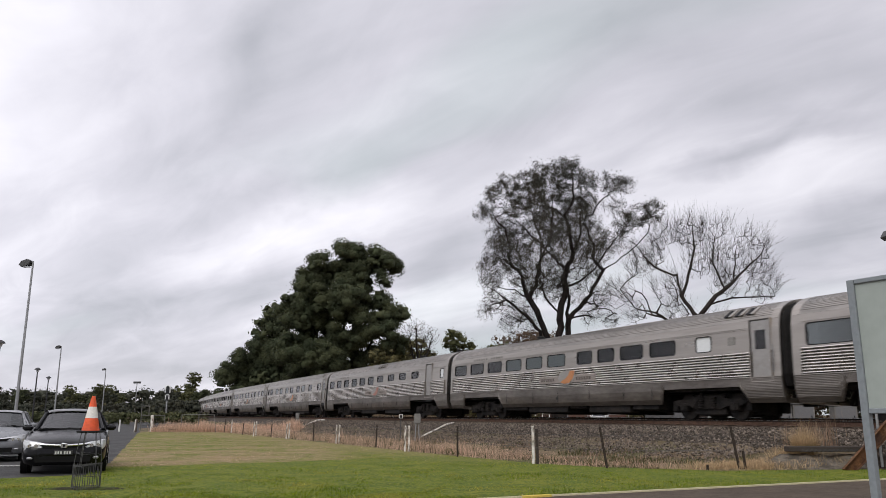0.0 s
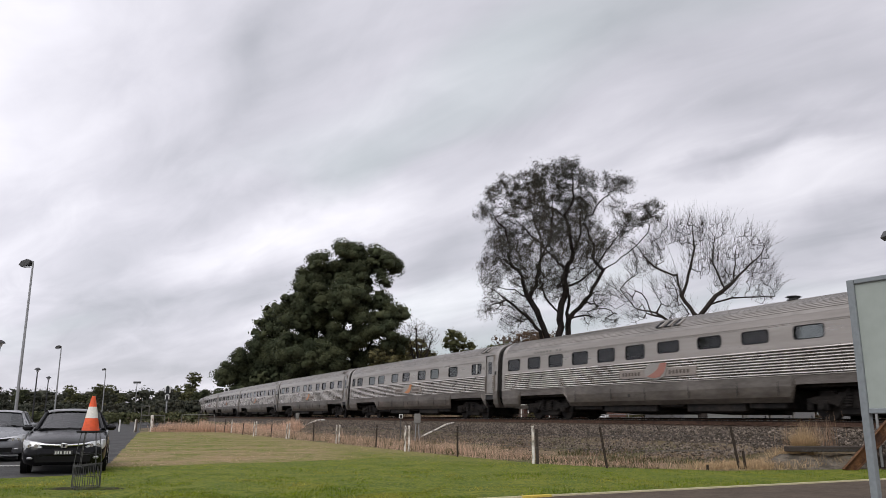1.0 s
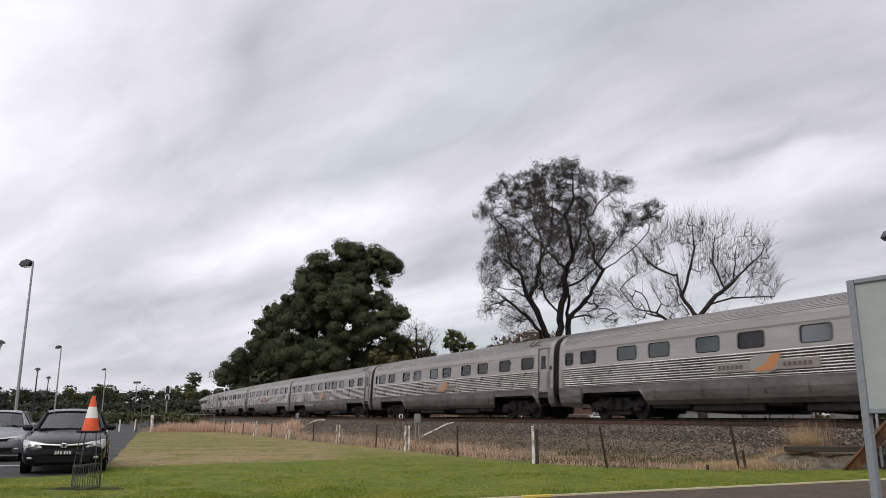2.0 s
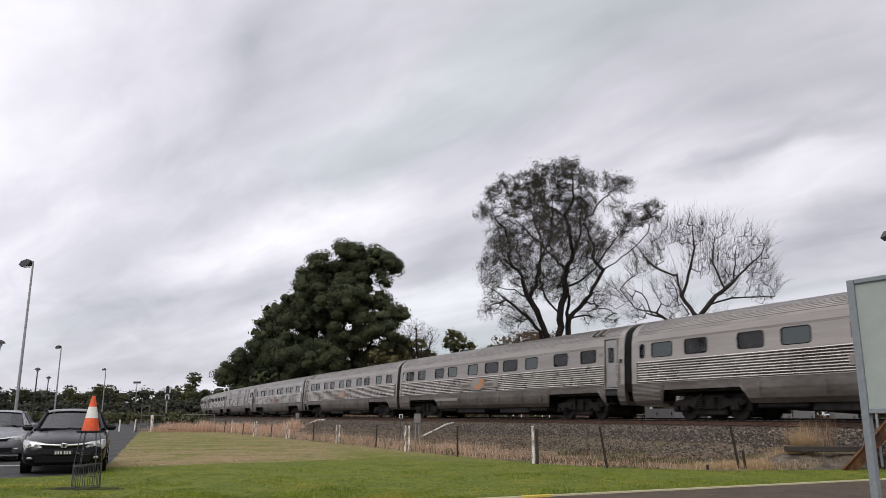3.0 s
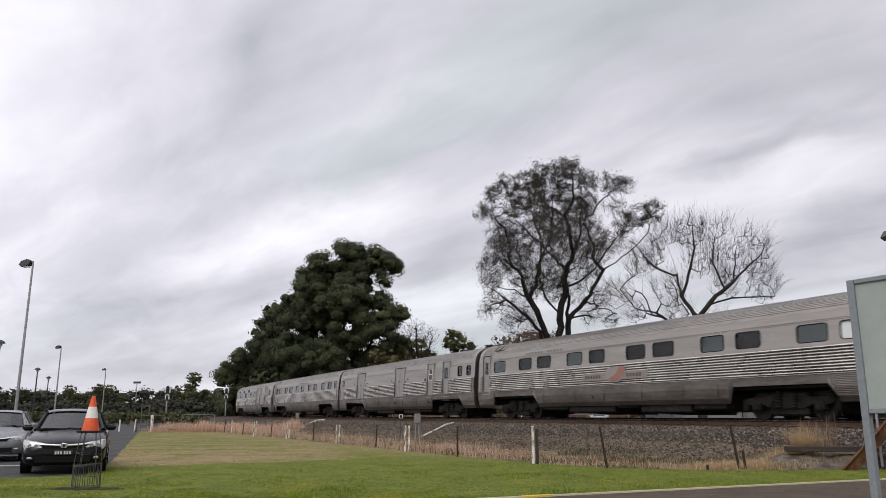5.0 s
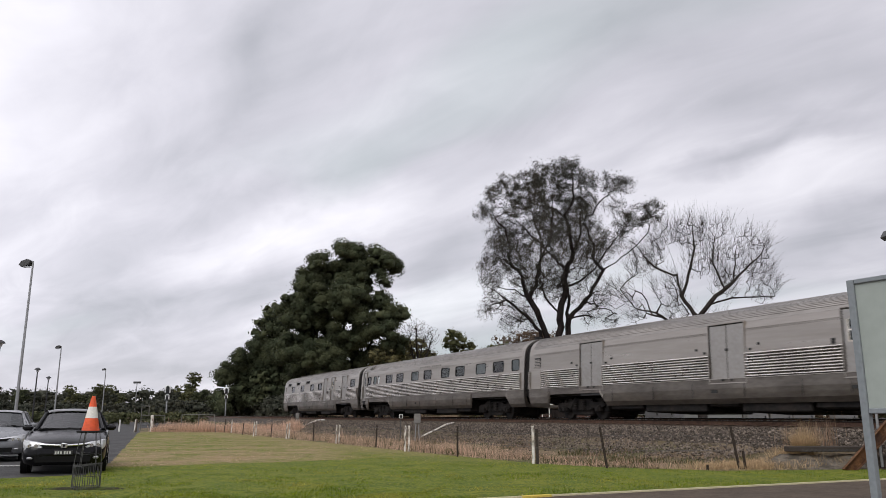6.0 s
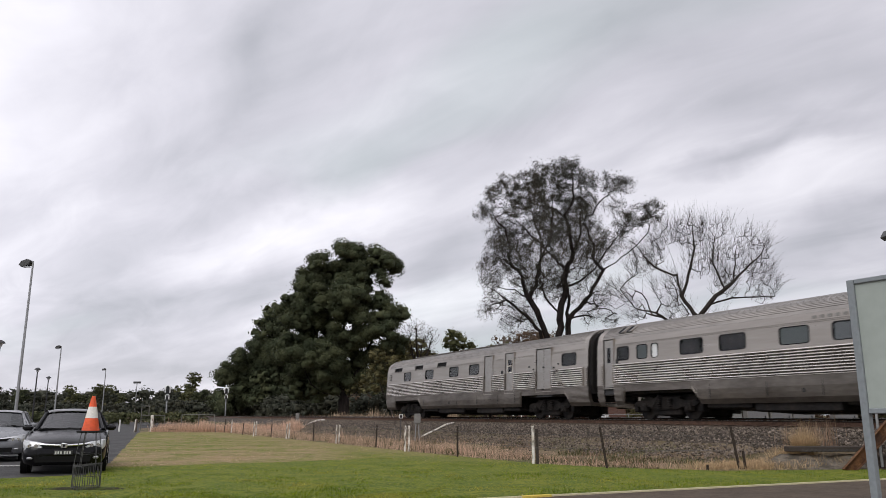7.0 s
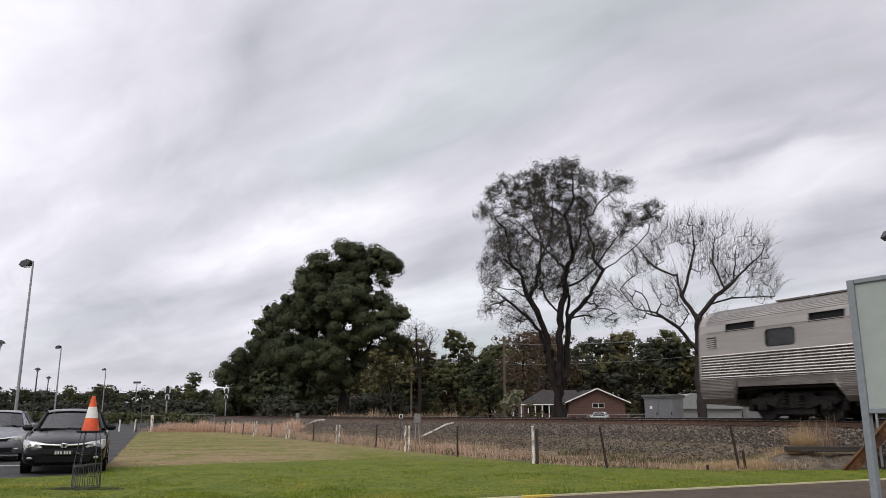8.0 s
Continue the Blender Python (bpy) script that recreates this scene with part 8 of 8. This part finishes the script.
def see_through(m, amount):
    """Thin leaves let light through to their shaded side."""
    nt = m.node_tree
    b = nt.nodes["Principled BSDF"]
    tr, mx = nt.nodes.new("ShaderNodeBsdfTranslucent"), nt.nodes.new("ShaderNodeMixShader")
    nt.links.new(b.inputs["Base Color"].links[0].from_socket, tr.inputs["Color"])
    mx.inputs[0].default_value = amount
    nt.links.new(b.outputs[0], mx.inputs[1])
    nt.links.new(tr.outputs[0], mx.inputs[2])
    nt.links.new(mx.outputs[0], nt.nodes["Material Output"].inputs["Surface"])


for m in (BLADE, STRAW, STRAW_PALE, ROSE_STRAW, TUSSOCK, WEED):
    see_through(m, 0.45)


def blades(name, xy, z, hmin, hmax, width, lean, material, label, seed, hs=1.0, aim=None):
    rng = np.random.RandomState(seed)
    n = len(xy)
    h = rng.uniform(hmin, hmax, n) * hs
    a = rng.uniform(0, 6.28, n)
    w = width * rng.uniform(0.6, 1.3, n)
    base = np.stack([xy[:, 0], xy[:, 1], z], 1)
    dx = np.stack([np.cos(a), np.sin(a), np.zeros(n)], 1) * w[:, None] / 2
    la = a + math.pi / 2 + rng.uniform(-0.5, 0.5, n)
    if aim is not None:
        la = aim
        dx = np.stack([-np.sin(la), np.cos(la), np.zeros(n)], 1) * w[:, None] / 2
    ln_ = rng.uniform(0, lean, n) * h
    mid = base + np.stack([np.cos(la) * ln_ * 0.4, np.sin(la) * ln_ * 0.4, h * 0.55], 1)
    tip = base + np.stack([np.cos(la) * ln_, np.sin(la) * ln_, h * np.maximum(0.45, 1 - 0.33 * ln_ / h)], 1)
    V = np.stack([base - dx, base + dx, mid + dx * 0.7, mid - dx * 0.7, tip], 1).reshape(-1, 3)
    i = np.arange(n)[:, None] * 5
    F = np.concatenate([i + np.array([[0, 1, 2]]), i + np.array([[0, 2, 3]]), i + np.array([[3, 2, 4]])], 0)
    tagged(new(name, np_mesh(name, V, F, material)), label, "grass", kind="stuff")


def lawn_blades():
    rng = np.random.RandomState(9)
    n = 215000
    y = 11.5 + 46 * rng.rand(n) ** 2.5
    x = (rng.rand(n) * 1.24 - 0.62) * y * 1.02
    xy = np.stack([x, y], 1)
    xy = xy[inside(_lawn, xy)]
    # the turf grows in tufts: dense and tall here, thin and low there
    tuft = np.array([noise.noise(Vector((p[0] * 2.3, p[1] * 1.7, 1.0))) * 0.6 + noise.noise(Vector((p[0] * 0.7, p[1] * 0.5, 4.0))) * 0.6 for p in xy])
    keep = rng.rand(len(xy)) < np.clip(0.62 + tuft * 1.3, 0.12, 1)
    xy, tuft = xy[keep], tuft[keep]
    edge = xy[:, 1] - 0.62 * xy[:, 0] - 24.9
    fade = np.clip((-xy[:, 0] - 0.1 * xy[:, 1] + 0.6) * 0.4, 0, 1)
    cl = np.array([noise.noise(Vector((p[0] * 0.3, p[1] * 0.2, 2.0))) for p in xy])
    fringe = np.clip((xy[:, 0] - 2.5) * 0.892 + (xy[:, 1] - 21.6) * 0.453 + 4.2 + cl * 1.5, 0, 4) * 0.25 * np.clip((xy[:, 1] - 21) * 0.12, 0, 1)
    dry = rng.rand(len(xy)) < np.maximum(np.clip((edge + cl) * 1.2, 0, 1) * fade * 0.7, fringe * 0.6) + 0.012
    tall = np.clip(0.9 + tuft * 1.5, 0.35, 2.0)
    blades("lawn_grass", xy[~dry], np.full((~dry).sum(), 0.01), 0.014, 0.042, 0.009, 1.6, BLADE, "short green mown grass blades", 1, tall[~dry])
    blades("dry_lawn_grass", xy[dry], np.full(dry.sum(), 0.01), 0.012, 0.036, 0.009, 1.9, STRAW_PALE, "short straw-coloured dry grass blades", 2, tall[dry])


def verge_grass():
    rng = np.random.RandomState(10)
    n = 135000
    s = -16 + 100 * rng.rand(n) ** 1.3
    o = rng.normal(-9.45, 0.95, n)
    h = np.interp(s, SS, HEAD)
    xy = np.stack([np.interp(s, SS, TX) + o * np.cos(h), np.interp(s, SS, TY) + o * np.sin(h)], 1)
    clump = np.array([noise.noise(Vector((p[0] * 0.55, p[1] * 0.55, 0.0))) for p in xy])
    keep = (rng.rand(n) < np.clip(0.55 + clump * 2.2, 0.06, 1)) & ~inside(_lawn, xy) & (xy[:, 1] > 19.0 + np.clip(xy[:, 0] - 4, 0, 9) * 0.3) & (xy[:, 0] < 7.2)
    xy = xy[keep]
    z = ground_z(xy[:, 0], xy[:, 1]) - 0.02
    k = rng.rand(len(xy))
    tall = np.array([noise.noise(Vector((p[0] * 1.1, p[1] * 1.1, 6.0))) for p in xy]) * 1.5 + 0.85
    tall = np.clip(tall, 0.22, 2.0)
    tall *= np.interp(xy[:, 0], [1.6, 3.0], [1.1, 0.45])
    d1, d2, d3 = k < 0.62, (k >= 0.62) & (k < 0.85), k >= 0.85
    blades("dry_verge_grass", xy[d1], z[d1], 0.05, 0.46, 0.0075, 1.5, ROSE_STRAW, "dry brown grass growing along the fence", 3, tall[d1])
    blades("pale_verge_grass", xy[d2], z[d2], 0.09, 0.50, 0.008, 1.4, STRAW_PALE, "pale straw grass stems along the fence", 4, tall[d2])
    blades("verge_weeds", xy[d3], z[d3], 0.08, 0.3, 0.02, 1.0, WEED, "dull green weeds along the fence", 5, tall[d3])
    # weeds and thatch between fence and ballast
    n = 42000
    s = -14 + 60 * rng.rand(n) ** 1.4
    o = rng.uniform(-9.5, -5.2, n)
    h = np.interp(s, SS, HEAD)
    xy = np.stack([np.interp(s, SS, TX) + o * np.cos(h), np.interp(s, SS, TY) + o * np.sin(h)], 1)
    cl = np.array([noise.noise(Vector((p[0] * 0.4, p[1] * 0.4, 3.0))) for p in xy])
    keep = (cl > -0.05 - 0.25 * (o < -8)) & ~inside(_lawn, xy) & (xy[:, 0] < 8.5) & (xy[:, 1] > 18.5)
    xy, cl = xy[keep], cl[keep]
    z = ground_z(xy[:, 0], xy[:, 1]) - 0.02
    g = rng.rand(len(xy)) < np.clip(0.5 + cl, 0.2, 0.8)
    blades("slope_weeds", xy[g], z[g], 0.04, 0.16, 0.018, 1.2, WEED, "low green weeds on the slope below the ballast", 6)
    blades("slope_straw", xy[~g], z[~g], 0.04, 0.22, 0.012, 1.6, STRAW, "thin dry grass on the slope below the ballast", 7)
    # tall pale tussock beside the concrete slab
    n = 2600
    d = rng.normal(0, 1, (n, 2)) * np.array([[0.11, 0.08]])
    far = np.hypot(d[:, 0] / 0.11, d[:, 1] / 0.08)
    xy = d + np.array([[9.32, 20.2]])
    blades("tussock", xy, ground_z(xy[:, 0], xy[:, 1]) + 0.08, 0.2, 1.0, 0.007, 1.1, TUSSOCK, "tall pale straw tussock beside the concrete slab", 8, np.clip(1.25 - 0.33 * far, 0.25, 1.2), np.arctan2(d[:, 1], d[:, 0]) + rng.normal(0, 0.5, n))
    n = 1500
    xy = rng.normal(0, 1, (n, 2)) * np.array([[0.22, 0.1]]) + np.array([[8.85, 20.0]])
    blades("tussock", xy, ground_z(xy[:, 0], xy[:, 1]) + 0.02, 0.15, 0.5, 0.009, 1.6, TUSSOCK, "low pale straw tussock beside the concrete slab", 18)
    n = 170
    xy = rng.normal(0, 1, (n, 2)) * np.array([[0.4, 0.25]]) + np.array([[9.75, 20.7]])
    blades("dead_stalks", xy, ground_z(xy[:, 0], xy[:, 1]) + 0.1, 0.5, 1.1, 0.012, 0.35, STRAW, "thin dead brown weed stalks", 9)
    n = 5200
    xy = rng.normal(0, 1, (n, 2)) * np.array([[0.75, 0.32]]) + np.array([[7.85, 19.75]])
    blades("dry_clump", xy, ground_z(xy[:, 0], xy[:, 1]) - 0.02, 0.06, 0.30, 0.011, 1.9, TUSSOCK, "low dry straw grass at the foot of the slope", 10)
    # tall dry grass by the far gate
    n = 30000
    x = rng.uniform(-23.0, -11.0, n)
    y = 61.5 + (x + 18) * -0.35 + rng.normal(0, 1.6, n)
    xy = np.stack([x, y], 1)
    cl = np.array([noise.noise(Vector((p[0] * 0.5, p[1] * 0.5, 5.0))) for p in xy])
    xy = xy[~inside(_lawn, xy) & (cl > -0.12)]
    blades("gate_grass", xy, ground_z(xy[:, 0], xy[:, 1]) - 0.02, 0.25, 0.95, 0.02, 0.8, ROSE_STRAW, "tall dry brown grass behind the gate", 11, np.array([noise.noise(Vector((p[0] * 0.9, p[1] * 0.9, 7.0))) for p in xy]) * 0.8 + 0.9)
    # pale rank grass on the waste ground beyond the line
    n = 5000
    xy = np.stack([rng.uniform(-11.5, 1.4, n), rng.uniform(72, 88, n)], 1)
    cl = np.array([noise.noise(Vector((p[0] * 0.4, p[1] * 0.3, 9.0))) for p in xy])
    xy, cl = xy[cl > -0.2], cl[cl > -0.2]
    blades("waste_ground_grass", xy, ground_z(xy[:, 0], xy[:, 1]) - 0.05, 0.5, 1.5, 0.05, 0.7, STRAW_PALE, "tall pale grass on the waste ground", 13, 0.7 + cl)
    # rank grass beyond the railway
    n = 16000
    s = rng.uniform(5, 95, n)
    o = rng.normal(8.0, 1.8, n)
    h = np.interp(s, SS, HEAD)
    xy = np.stack([np.interp(s, SS, TX) + o * np.cos(h), np.interp(s, SS, TY) + o * np.sin(h)], 1)
    cl = np.array([noise.noise(Vector((p[0] * 0.25, p[1] * 0.25, 8.0))) for p in xy])
    xy = xy[(cl > 0.0) & (s > 34) & (np.hypot(xy[:, 0] - 11, xy[:, 1] - 41) > 2.5)]
    blades("far_verge_grass", xy, ground_z(xy[:, 0], xy[:, 1]) - 0.02, 0.3, 1.0, 0.05, 0.6, STRAW, "rank dry grass on the far side of the track", 12)


lawn_blades()
verge_grass()


def motions():
    for k, car in enumerate(TRAIN):
        walk(car, [(t, car_pose(k, t)) for t in KEY_TIMES])


KEY_TIMES = [round(i * 0.25, 2) for i in range(33)]
motions()
